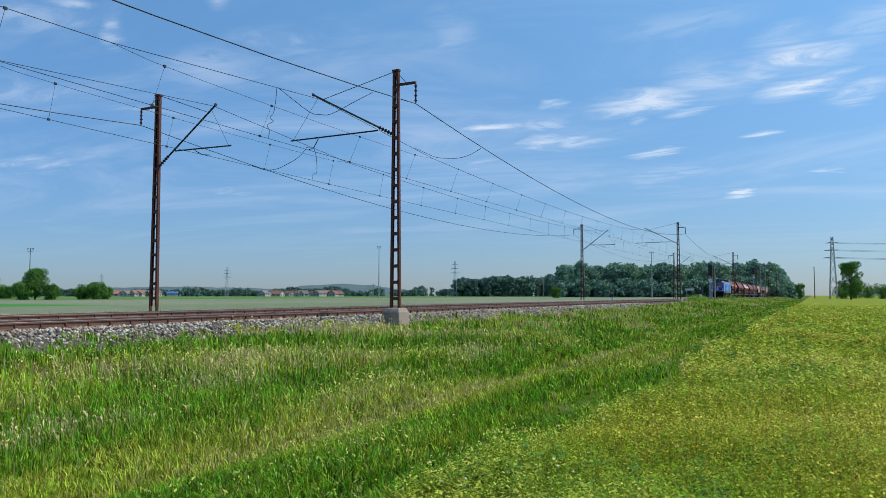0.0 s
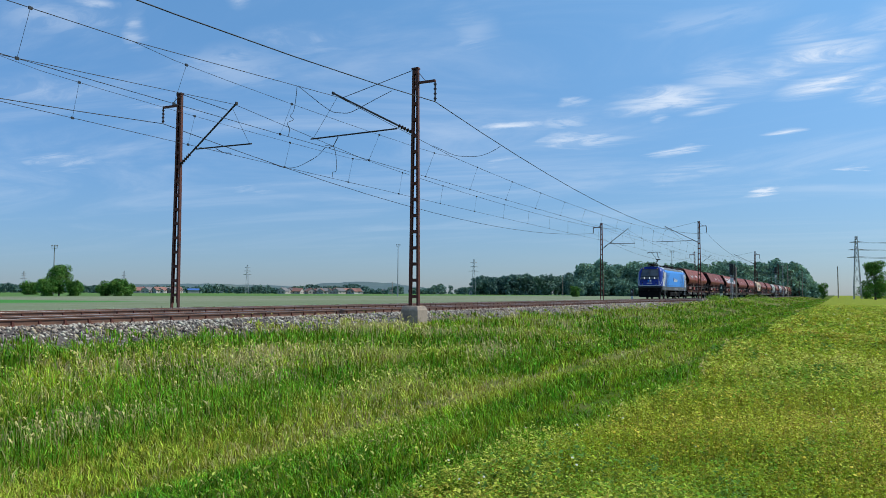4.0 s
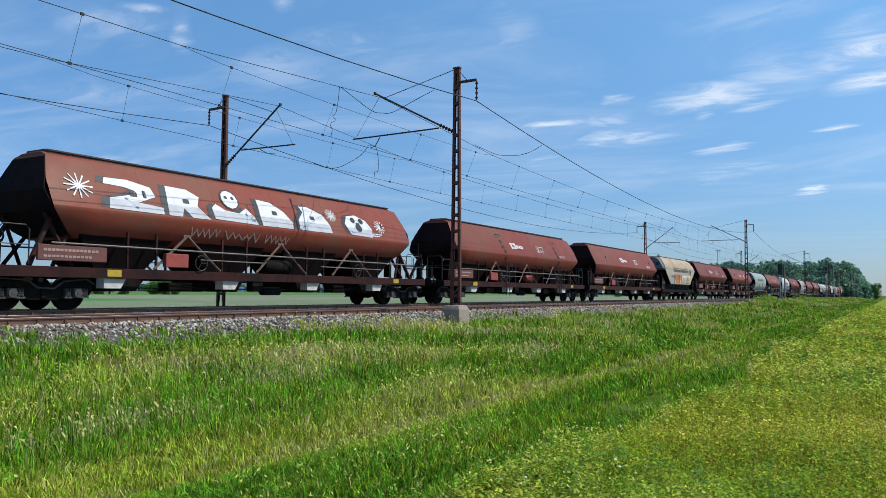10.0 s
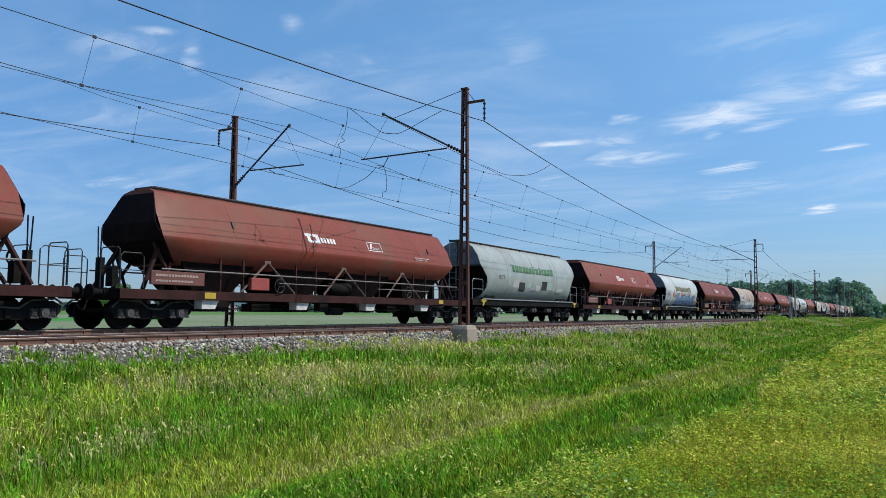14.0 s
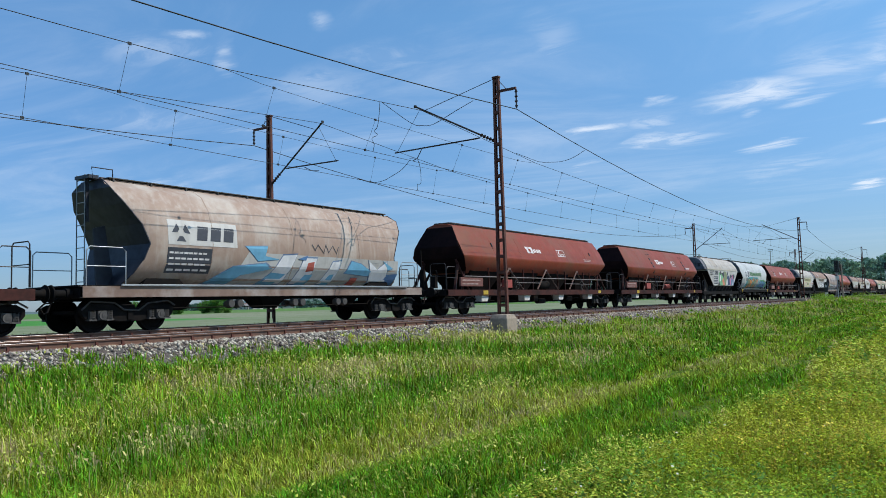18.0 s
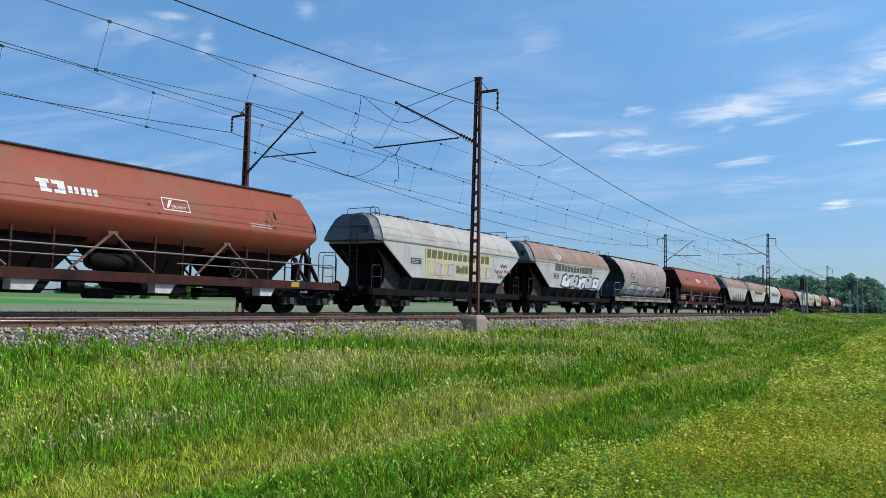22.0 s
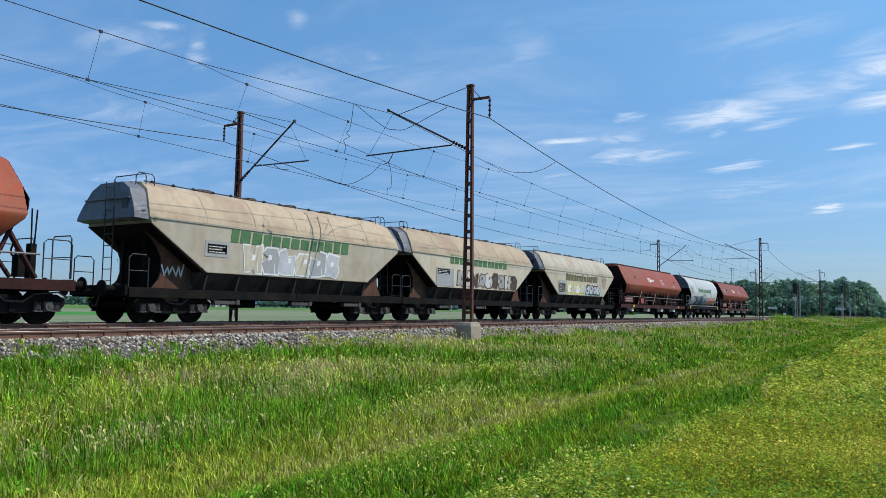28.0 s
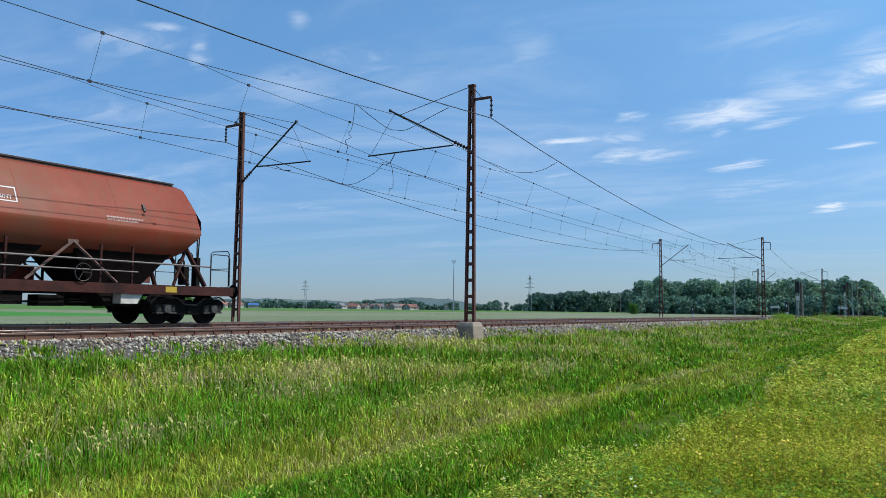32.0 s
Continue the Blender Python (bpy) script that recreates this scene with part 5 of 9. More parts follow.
RED_PROFILE = [(0.0, 4.33), (0.45, 4.31), (0.74, 4.20), (1.14, 3.52), (1.50, 2.78), (1.49, 2.66), (1.26, 2.18), (1.0, 1.95), (0.0, 1.95)]


def red_surface(z):
    return float(np.interp(z, [1.95, 2.18, 2.66, 2.78, 3.52, 4.20, 4.31], [1.0, 1.26, 1.49, 1.50, 1.14, 0.74, 0.45]))


def red_end(z):
    return float(np.interp(z, [1.95, 2.18, 2.7, 3.2, 4.2, 4.33], [7.7, 8.05, 8.55, 8.70, 8.38, 8.30]))


def red_body_geo():
    ring = [(y, z) for y, z in RED_PROFILE] + [(-y, z) for y, z in RED_PROFILE[-2:0:-1]]
    rows = [[(-red_end(z), y * 0.98, z) for y, z in ring]]
    for x in (-7.2, -4.8, -2.4, 0, 2.4, 4.8, 7.2):
        rows.append([(x, y, z) for y, z in ring])
    rows.append([(red_end(z), y * 0.98, z) for y, z in ring])
    return Geo().loft(rows)


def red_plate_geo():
    """The plate that closes the body's end, following its bulge, coloured dark for shade."""
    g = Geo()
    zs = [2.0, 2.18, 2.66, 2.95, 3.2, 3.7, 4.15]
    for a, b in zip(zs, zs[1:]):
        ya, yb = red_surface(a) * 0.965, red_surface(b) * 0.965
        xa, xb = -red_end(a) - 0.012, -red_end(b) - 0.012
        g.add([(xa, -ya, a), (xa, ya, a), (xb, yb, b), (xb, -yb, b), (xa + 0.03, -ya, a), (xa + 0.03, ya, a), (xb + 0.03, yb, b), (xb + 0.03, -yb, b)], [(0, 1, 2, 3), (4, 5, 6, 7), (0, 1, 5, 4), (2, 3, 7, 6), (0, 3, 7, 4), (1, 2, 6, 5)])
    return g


def funnel_geo(z0, z1, a0, b0, a1, b1):
    ring = lambda z, a, b: [(-a, -b, z), (a, -b, z), (a, b, z), (-a, b, z)]
    return Geo().loft([ring(z0, a0, b0), ring(z1, a1, b1)])


def sill_geo(L, z0, z1, y):
    """A channel beam along the wagon's side."""
    t = 0.02
    return Geo().prism([(y, z0), (y, z1), (y + 0.12, z1), (y + 0.12, z1 - t), (y + t, z1 - t), (y + t, z0 + t), (y + 0.12, z0 + t), (y + 0.12, z0)], -L / 2, L / 2)


def red_struts_geo(x):
    g = Geo()
    for s in (-1, 1):
        g.tube([(x, -1.30, 2.24), (x + s * 1.3, -1.40, 1.18)], 0.04, 5)
    return g.box(x, -1.30, 2.24, 0.3, 0.04, 0.10)


END_LEGS = [((8.3, 2.5), (9.0, 1.18), 0.075), ((7.8, 2.1), (8.35, 1.18), 0.06), ((8.5, 2.6), (7.8, 1.18), 0.055)]   # slanting supports under the overhang


def red_rail_geo():
    g = hoop(9.88, -1.3, -0.45, 1.2, 2.35)
    return merge([g, side_hoop(-1.34, 9.1, 9.88, 1.2, 2.2)])


def lever_geo():
    g = Geo().box(9.35, -0.35, 1.65, 0.16, 0.22, 0.95).box(9.4, 0.3, 1.55, 0.2, 0.3, 0.6)
    for d in (-0.08, 0.08):
        g.tube([(9.35 + d, -0.4 + d, 1.7), (9.35 + d * 1.5, -0.42 + d, 3.05)], 0.022, 5)
    return g.turned(9.2, 0.2, 1.95, [(0.13, -0.02), (0.17, -0.02), (0.17, 0.02), (0.13, 0.02)], "x", 14)


def hand_wheel_geo(r):
    g = Geo()
    n = 14
    g.tube([(r * math.cos(2 * math.pi * k / n), 0, r * math.sin(2 * math.pi * k / n)) for k in range(n + 1)], 0.016, 5)
    for k in range(3):
        a = 2 * math.pi * k / 3
        g.tube([(0, 0, 0), (r * math.cos(a), 0, r * math.sin(a))], 0.012, 4)
    return g


def flap_geo():
    return Geo().prism([(-0.42, 0.90), (0.30, 0.90), (0.12, 0.60), (-0.42, 0.60)], -1.36, -1.0, "y")


def grain_word():
    """The word in the panel, laid on the sloping side."""
    if "grain_word" not in CACHE:
        cu = bpy.data.curves.new("word", "FONT")
        cu.body, cu.size, cu.resolution_u = "ZRNINY", 0.155, 1
        tmp = new("word", cu)
        bpy.context.view_layer.update()
        me = bpy.data.meshes.new_from_object(tmp.evaluated_get(bpy.context.evaluated_depsgraph_get()))
        bpy.data.objects.remove(tmp)
        for v in me.vertices:
            x, z = 2.16 + v.co.x, 3.15 + v.co.y
            v.co = (x, -red_surface(z) - 0.006, z)
        me.materials.clear()
        me.materials.append(M["mark_white"])
        CACHE["grain_word"] = me
    return CACHE["grain_word"]


def build_red(u, ladder, seed, label, writing="plain", coat="wagon_red"):
    half = RED_L / 2
    w = thing("hopper_wagon", label, "freight wagon", "wagons of the train")
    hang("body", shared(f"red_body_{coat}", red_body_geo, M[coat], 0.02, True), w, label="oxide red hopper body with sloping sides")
    hang("roof_lid", shared("red_lid", lambda: Geo().prism([(-0.50, 4.30), (-0.42, 4.40), (0.42, 4.40), (0.50, 4.30)], -8.2, 8.2).box(0, -0.5, 4.37, 16.4, 0.05, 0.05), M["wagon_lid"], 0.01), w, label="dark folding roof lid")
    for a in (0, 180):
        hang("end_plate", shared("red_end_plate", red_plate_geo, M["wagon_end"], 0.005), w, pose(0, 0, 0, 0, 0, a), "end plate coloured near-black for its shade")
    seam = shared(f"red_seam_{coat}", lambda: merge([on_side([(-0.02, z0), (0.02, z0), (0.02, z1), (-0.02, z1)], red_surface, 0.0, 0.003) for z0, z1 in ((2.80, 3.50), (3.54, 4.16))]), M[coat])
    for x in (-5.6, -2.8, 0.1, 2.9, 5.7):
        hang("seam", seam, w, Matrix.Translation((x, 0, 0)))
    for x in (-6.0, -1.95, 2.1, 6.1):
        hang("funnel", shared("red_funnel", lambda: funnel_geo(2.1, 0.72, 1.6, 1.15, 0.5, 0.6), M["hopper_dark"], 0.01), w, Matrix.Translation((x, 0, 0)), "discharge funnel coloured black for its shade")
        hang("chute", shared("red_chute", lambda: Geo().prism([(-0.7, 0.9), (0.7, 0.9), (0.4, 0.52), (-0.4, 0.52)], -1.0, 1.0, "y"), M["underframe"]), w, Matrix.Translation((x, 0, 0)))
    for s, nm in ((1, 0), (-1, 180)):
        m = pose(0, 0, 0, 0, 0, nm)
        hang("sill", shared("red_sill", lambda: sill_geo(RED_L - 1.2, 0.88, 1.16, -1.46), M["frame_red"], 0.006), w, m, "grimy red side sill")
        for x in (-4.0, 0.25, 4.4):
            hang("strut", shared("red_strut", lambda: red_struts_geo(0.0), M["strut_brown"]), w, m @ Matrix.Translation((x, 0, 0)), "slanting body support")
        for x in (-6.2, -5.2, -2.6, -1.5, 1.6, 2.6, 5.2, 6.2):
            hang("post", shared("red_post", lambda: Geo().box(0, -1.36, 1.68, 0.06, 0.06, 1.08), M["frame_red"]), w, m @ Matrix.Translation((x, 0, 0)))
        hang("pipe", shared("red_pipe", lambda: Geo().tube([(-8.6, -1.5, 1.78), (8.9, -1.5, 1.78)], 0.028, 6).tube([(-3.6, -1.5, 1.52), (-0.8, -1.5, 1.52)], 0.02, 6).tube([(2.3, -1.5, 1.5), (6.3, -1.5, 1.5)], 0.02, 6), M["pipe_grey"], smooth=True), w, m, "long dusty pipe along the side")
        for x in (-6.5, -2.1, 2.1, 6.3):
            hang("flap", shared("red_flap", flap_geo, M["flap_white"]), w, m @ Matrix.Translation((x, 0, 0)), "pale discharge flap below the sill")
        hang("number_box", shared("red_numbox", lambda: Geo().box(-7.95, -1.44, 1.52, 2.0, 0.10, 0.42), M["number_red"], 0.02), w, m, "red plate box with faded writing")
        hang("valve_box", shared("red_valve", lambda: Geo().box(-4.55, -1.46, 1.46, 0.85, 0.16, 0.42), M["red_box"], 0.02), w, m, "bright red control box")
        for k, ((xa, za), (xb, zb), rr) in enumerate(END_LEGS):
            for y in (-0.95, 0.95):
                hang("end_support", shared(f"red_leg_{k}_{y}", lambda: Geo().tube([(xa, y, za), (xb, y * 1.25, zb)], rr, 6), M["frame_red"]), w, m)
        hang("platform", shared("red_platform", lambda: Geo().box(9.3, 0, 1.14, 1.35, 2.7, 0.05).box(9.9, 0, 1.03, 0.12, 2.7, 0.3), M["underframe"], 0.01), w, m)
        hang("end_railing", shared("red_railing", red_rail_geo, M["dark_steel"]), w, m, "bent tube railing of the platform")
        hang("end_railing", shared("red_railing_2", lambda: merge([hoop(9.88, 1.3, 0.45, 1.2, 2.35), side_hoop(1.34, 9.1, 9.88, 1.2, 2.2)]), M["dark_steel"]), w, m)
        hang("brake_lever", shared("red_lever", lever_geo, M["underframe"]), w, m, "upright brake levers on their box")
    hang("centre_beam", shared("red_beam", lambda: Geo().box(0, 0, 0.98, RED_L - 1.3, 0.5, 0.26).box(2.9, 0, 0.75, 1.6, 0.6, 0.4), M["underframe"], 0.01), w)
    hang("air_tank", shared("red_tank", lambda: Geo().turned(0, 0, 0, [(0, -0.55), (0.14, -0.52), (0.19, -0.42), (0.19, 0.42), (0.14, 0.52), (0, 0.55)], "x", 14), M["red_box"], smooth=True), w, Matrix.Translation((0.95, -1.12, 1.45)), "red air tank") if ladder else hang("air_tank", shared("black_tank", lambda: Geo().turned(0, 0, 0, [(0, -0.7), (0.18, -0.66), (0.24, -0.55), (0.24, 0.55), (0.18, 0.66), (0, 0.7)], "x", 14), M["underframe"], smooth=True), w, Matrix.Translation((0.4, -0.95, 1.45)), "black air tank")
    hang("hand_wheel", shared("hand_wheel", lambda: hand_wheel_geo(0.24), M["dark_steel"]), w, Matrix.Translation((-3.6, -1.52, 1.42)))
    hang("hand_wheel", CACHE["hand_wheel"], w, Matrix.Translation((4.6, -1.52, 1.42)))
    hang("tarpaulin_box", shared("brake_gear", lambda: Geo().tube([(-6.5, -0.6, 0.62), (6.5, -0.6, 0.62)], 0.02, 5).box(-0.6, -0.9, 0.7, 0.5, 0.3, 0.3).box(1.9, -0.9, 0.72, 0.8, 0.25, 0.2).box(-3.9, -0.7, 0.66, 0.9, 0.5, 0.28).box(4.1, -0.7, 0.66, 0.7, 0.5, 0.3).tube([(-0.3, -0.95, 0.55), (0.55, -0.95, 0.55)], 0.15, 10).tube([(-4.6, -1.1, 0.7), (-3.0, -1.1, 0.6)], 0.025, 5).tube([(3.2, -1.1, 0.62), (5.0, -1.1, 0.72)], 0.025, 5), M["underframe"]), w).name = "brake_rigging"
    if ladder:
        for x in (-2.9, 5.1):
            hang("ladder", shared("red_ladder", lambda: ladder_geo(1.75), M["dark_steel"]), w, Matrix.Translation((x, -1.56, 0.42)), "dark steel ladder")
            hang("safety_cage", shared("red_cage", lambda: merge([Geo().tube([(-0.24, -1.5, 1.62), (-0.26, -1.72, 1.7), (-0.26, -1.72, 2.15), (-0.24, -1.5, 2.25)], 0.016, 5), Geo().tube([(0.24, -1.5, 1.62), (0.26, -1.72, 1.7), (0.26, -1.72, 2.15), (0.24, -1.5, 2.25)], 0.016, 5), Geo().tube([(-0.26, -1.72, 2.12), (0.26, -1.72, 2.12)], 0.016, 5)]), M["dark_steel"]), w, Matrix.Translation((x, 0, 0)))
            for i, z in enumerate((2.45, 2.85, 3.12, 3.40)):
                hang("foothold", shared(f"foothold_{i}", lambda: on_side(rect(-0.11 - i * 0.06, 0.11 - i * 0.06, z, z + 0.16), red_surface, 0.004, 0.03), M["black_paint"]), w, Matrix.Translation((x, 0, 0)), "black step plate")
            hang("grab_bar", shared("grab_bar", lambda: Geo().tube([(-0.6, -0.98, 3.86), (-0.6, -1.08, 3.86), (-0.05, -1.08, 3.86), (-0.05, -0.98, 3.86)], 0.018, 5), M["dark_steel"]), w, Matrix.Translation((x, 0, 0)))
    else:
        for x in (-5.6, 6.6):
            hang("bracket", shared("red_bracket", lambda: on_side([(-0.03, 3.3), (0.06, 3.3), (0.04, 3.5), (-0.03, 3.5)], red_surface, 0.0, 0.05), M["black_paint"]), w, Matrix.Translation((x, 0, 0)))
    if writing != "piece":
        sh = red_surface
        ex, ez, ew, eh = -1.98, 3.13, 0.78, 0.35
        blocks = ([(0, 1), (0.46, 1), (0.46, 0.7), (0.36, 0.7), (0.36, 0.28), (0.5, 0.28), (0.5, 0), (0.12, 0), (0.12, 0.7), (0, 0.7)], [(0.54, 1), (1, 1), (1, 0), (0.6, 0), (0.6, 0.28), (0.74, 0.28), (0.74, 0.7), (0.54, 0.7)])
        part("emblem", merge([on_side([(ex + a * ew, ez + b * eh) for a, b in p], sh, 0.002) for p in blocks]), M["mark_white"], w, "white angular emblem")
        bars(w, sh, -1.12, -0.2, 3.18, 3.38, 5, M["mark_white"], seed=3, name="lettering")
        part("data_panel", merge([on_side(rect(1.85, 2.85, 3.08, 3.11), sh, 0.002), on_side(rect(1.85, 2.85, 3.44, 3.47), sh, 0.002), on_side(rect(1.85, 1.88, 3.11, 3.44), sh, 0.002), on_side(rect(2.82, 2.85, 3.11, 3.44), sh, 0.002), on_side([(1.98, 3.15), (2.06, 3.15), (2.24, 3.41), (2.12, 3.41)], sh, 0.002)]), M["mark_white"], w, "white outlined panel with an ear of grain")
        hang("lettering", grain_word(), w, label="white word in the panel")
    for k, (x0, x1, z) in enumerate(((5.3, 6.5, 2.98), (5.3, 6.3, 2.90))):
        bars(w, red_surface, x0, x1, z, z + 0.05, 12, M["mark_white"] if seed % 2 else M["mark_dim"], seed=seed + k, name="lettering")
    bars(w, lambda z: 1.49, -8.8, -7.2, 1.56, 1.63, 14, M["mark_dim"], seed=seed, lift=0.004)
    bars(w, lambda z: 1.49, -8.8, -7.4, 1.40, 1.46, 12, M["mark_dim"], seed=seed + 1, lift=0.004)
    part("plate", on_side(rect(-6.9, -6.45, 0.93, 1.12), lambda z: 1.46, 0.004), M["yellow_paint"], w, "small yellow plate")
    part("plate", on_side(rect(7.3, 7.7, 0.95, 1.12), lambda z: 1.46, 0.004), M["yellow_paint"], w, "small yellow plate")
    add_bogie(w, -8.5)
    add_bogie(w, 8.5)
    add_ends(w, half)
    TRAIN.append((w, u))
    return w


# ---- train: grain wagon with slanted ends ----
GRAIN_L = 14.9


def grain_surface(z):
    return float(np.interp(z, [1.5, 3.10, 3.5, 4.0, 4.25, 4.3], [1.50, 1.50, 1.36, 1.02, 0.6, 0.3]))


def grain_wall_geo():
    return Geo().prism([(-6.36, 3.10), (6.36, 3.10), (6.30, 2.92), (4.18, 1.58), (-4.18, 1.58), (-6.30, 2.92)], -1.495, 1.495, "y")


def grain_roof_geo():
    half = [(1.505, 3.10), (1.36, 3.5), (1.02, 4.0), (0.6, 4.25), (0.0, 4.31)]
    ring = half + [(-y, z) for y, z in half[-2::-1]]
    end = lambda z: float(np.interp(z, [3.1, 3.5, 4.31], [6.38, 6.33, 6.05]))
    return Geo().loft([[(-end(z), y, z) for y, z in ring]] + [[(x, y, z) for y, z in ring] for x in (-5.7, -3.0, 0, 3.0, 5.7)] + [[(end(z), y, z) for y, z in ring]])


def grain_hood_geo():
    """The closed cap over the slanted end: broad below, drawn in towards the top, slightly bowed."""
    half = [(1.47, 3.02), (1.43, 3.18), (1.27, 3.5), (0.95, 3.98), (0.56, 4.2)]
    rim = half + [(-y, z) for y, z in half[::-1]]
    return Geo().loft([[(-6.2, y, z) for y, z in rim], [(-6.50 + 0.1 * (z - 3.0), y, z) for y, z in rim], [(-6.82 + 0.16 * (z - 3.0), y * 0.93, 3.06 + (z - 3.02) * 0.95) for y, z in rim]]).box(-6.76, 0, 3.66, 0.05, 2.1, 0.05)


def cheek_geo():
    """End support plate with a rounded cut-out."""
    out = [(4.10, 1.50), (6.12, 2.74), (5.85, 2.5), (5.62, 2.2), (5.50, 1.9), (5.50, 1.6), (5.60, 1.3), (5.82, 1.05), (4.35, 1.05)]
    return Geo().prism(out, -0.03, 0.03, "y")


def build_grain(u, wall, roof, label):
    w = thing("grain_wagon", label, "freight wagon", "wagons of the train")
    hang("body", shared("grain_wall_" + wall, grain_wall_geo, M[wall], 0.02), w, label="hopper body with slanted ends")
    hang("roof", shared("grain_roof_" + roof, grain_roof_geo, M[roof], 0.01, True), w, label="rounded weathered roof")
    for a in (0, 180):
        hang("end_panel", shared("grain_end", grain_hood_geo, M["end_grey"], 0.015), w, pose(0, 0, 0, 0, 0, a), "slate grey hooded end panel")
    for s, a in ((1, 0), (-1, 180)):
        # Black sheets below the hood stand for the shade in the end cavity.
        hang("end_slope", shared("grain_slope", lambda: Geo().prism([(6.34, 2.94), (4.26, 1.57), (4.0, 1.57), (6.05, 2.98)], -1.47, 1.47, "y").box(5.2, 0, 1.75, 0.08, 1.7, 1.4), M["hopper_dark"]), w, pose(0.02 * s, 0, -0.012, 0, 0, a), "end sheet coloured black for the shaded cavity")
    hang("belt", shared("grain_belt", lambda: Geo().box(0, -1.51, 3.10, 12.7, 0.03, 0.05).box(0, 1.51, 3.10, 12.7, 0.03, 0.05), M[wall]), w)
    for x in (-4.2, -2.1, 0, 2.1, 4.2):
        hang("seam", shared("grain_seam_" + roof, lambda: merge([on_side(rect(-0.02, 0.02, a, b), grain_surface, 0, 0.012) for a, b in ((3.13, 3.5), (3.5, 4.0), (4.0, 4.22))]), M[roof]), w, Matrix.Translation((x, 0, 0)))
        hang("roof_hatch", shared("grain_hatch", lambda: Geo().turned(0, 0, 4.28, [(0, 0.16), (0.28, 0.14), (0.32, 0.0)], "z", 14), M["wagon_lid"], smooth=True), w, Matrix.Translation((x + 1.0, 0, 0)))
    for k in range(15):
        hang("hatch_latch", shared("grain_latch", lambda: Geo().box(0, -0.50, 4.30, 0.11, 0.07, 0.07).tube([(-0.10, -0.5, 4.29), (0, -0.5, 4.36), (0.10, -0.5, 4.29)], 0.010, 4), M["underframe"]), w, Matrix.Translation((-5.6 + k * 0.8, 0, 0)))
    hang("roof_rail", shared("grain_walk", lambda: Geo().tube([(-5.9, -0.52, 4.30), (5.9, -0.52, 4.30)], 0.02, 5), M["axlebox"]), w)
    for s in (-1, 1):
        hang("roof_railing", shared(f"grain_roofrail_{s}", lambda: side_hoop(-0.75, s * 6.0 - 0.35, s * 6.0 + 0.3, 4.12, 4.5, 0.016, False).add(*[(h.v, h.f) for h in [hoop(s * 6.0, -0.75, 0.75, 4.15, 4.5, 0.016, False)]][0]), M["dark_steel"]), w)
    hang("lower_hopper", shared("grain_low", lambda: Geo().prism([(-1.40, 1.58), (1.40, 1.58), (0.85, 1.0), (-0.85, 1.0)], -4.4, 4.4), M["hopper_grime"]), w, label="grimy lower hopper, darkened for its shade")
    for x in (-4.1, -2.75, -1.35, 0.0, 1.35, 2.75, 4.1):
        for s in (1, -1):
            hang("rib", shared("grain_rib", lambda: Geo().prism([(-1.44, 1.57), (-1.30, 1.57), (-0.95, 1.03), (-1.28, 1.03)], -0.03, 0.03), M["hopper_grime"]), w, pose(x, 0, 0, 0, 0, 0 if s > 0 else 180))
    for s, a in ((1, 0), (-1, 180)):
        m = pose(0, 0, 0, 0, 0, a)
        hang("sill", shared("grain_sill", lambda: sill_geo(GRAIN_L - 1.2, 0.76, 1.03, -1.34), M["underframe"], 0.006), w, m, "dark side sill")
        hang("platform", shared("grain_platform", lambda: Geo().box(6.3, 0, 1.03, 1.3, 2.5, 0.05).box(6.9, 0, 0.95, 0.12, 2.6, 0.3), M["underframe"], 0.01), w, m)
        for y in (-1.12, 1.12):
            hang("cheek", shared("grain_cheek_" + wall, cheek_geo, M["cheek_rust"] if wall != "pale_grey" else M["cheek_grime"], 0.005), w, m @ Matrix.Translation((0, y * 0.86, 0)), "rusty end support plate")
        for y in (-1, 1):
            hang("end_railing", shared(f"grain_railing_{y}", lambda: side_hoop(y * 1.3, 6.2, 6.85, 1.05, 2.0), M["dark_steel"]), w, m)
            hang("end_post", shared(f"grain_post_{y}", lambda: Geo().box(5.75, y * 0.5, 1.9, 0.10, 0.10, 1.7), M["underframe"]), w, m)
        for x in (-3.2, 0.4, 3.4):
            hang("discharge_lever", shared("grain_lever", lambda: Geo().box(0, -1.2, 0.66, 0.9, 0.2, 0.14).box(0.55, -1.2, 0.7, 0.16, 0.24, 0.24), M["axlebox"], 0.02), w, m @ Matrix.Translation((x, 0, 0)))
    hang("end_ladder", shared("grain_ladder", lambda: ladder_geo(3.1, 0.4, 9), M["dark_steel"]), w, pose(-6.90, -0.35, 1.05, 0, 0, 90), "steel ladder to the roof")
    hang("plate", shared("grain_mark", lambda: Geo().box(-6.75, -0.85, 3.5, 0.04, 0.24, 0.34), M["black_paint"]), w, label="small dark plate")
    hang("centre_beam", shared("grain_beam", lambda: Geo().box(0, 0, 0.88, GRAIN_L - 1.3, 0.5, 0.25).box(-1.0, 0.2, 0.66, 0.9, 0.4, 0.35).tube([(-6.3, -0.7, 0.6), (6.3, -0.7, 0.6)], 0.02, 5), M["underframe"], 0.01), w)
    add_bogie(w, -5.05)
    add_bogie(w, 5.05)
    add_ends(w, GRAIN_L / 2, 1.0)
    TRAIN.append((w, u))
    return w


# ---- train: rounded tank hopper ----
TANK_PROFILE = [(0.0, 4.32), (0.5, 4.27), (0.95, 4.02), (1.28, 3.55), (1.46, 3.0), (1.50, 2.45), (1.40, 1.9), (1.15, 1.48), (0.85, 1.27), (0.0, 1.27)]


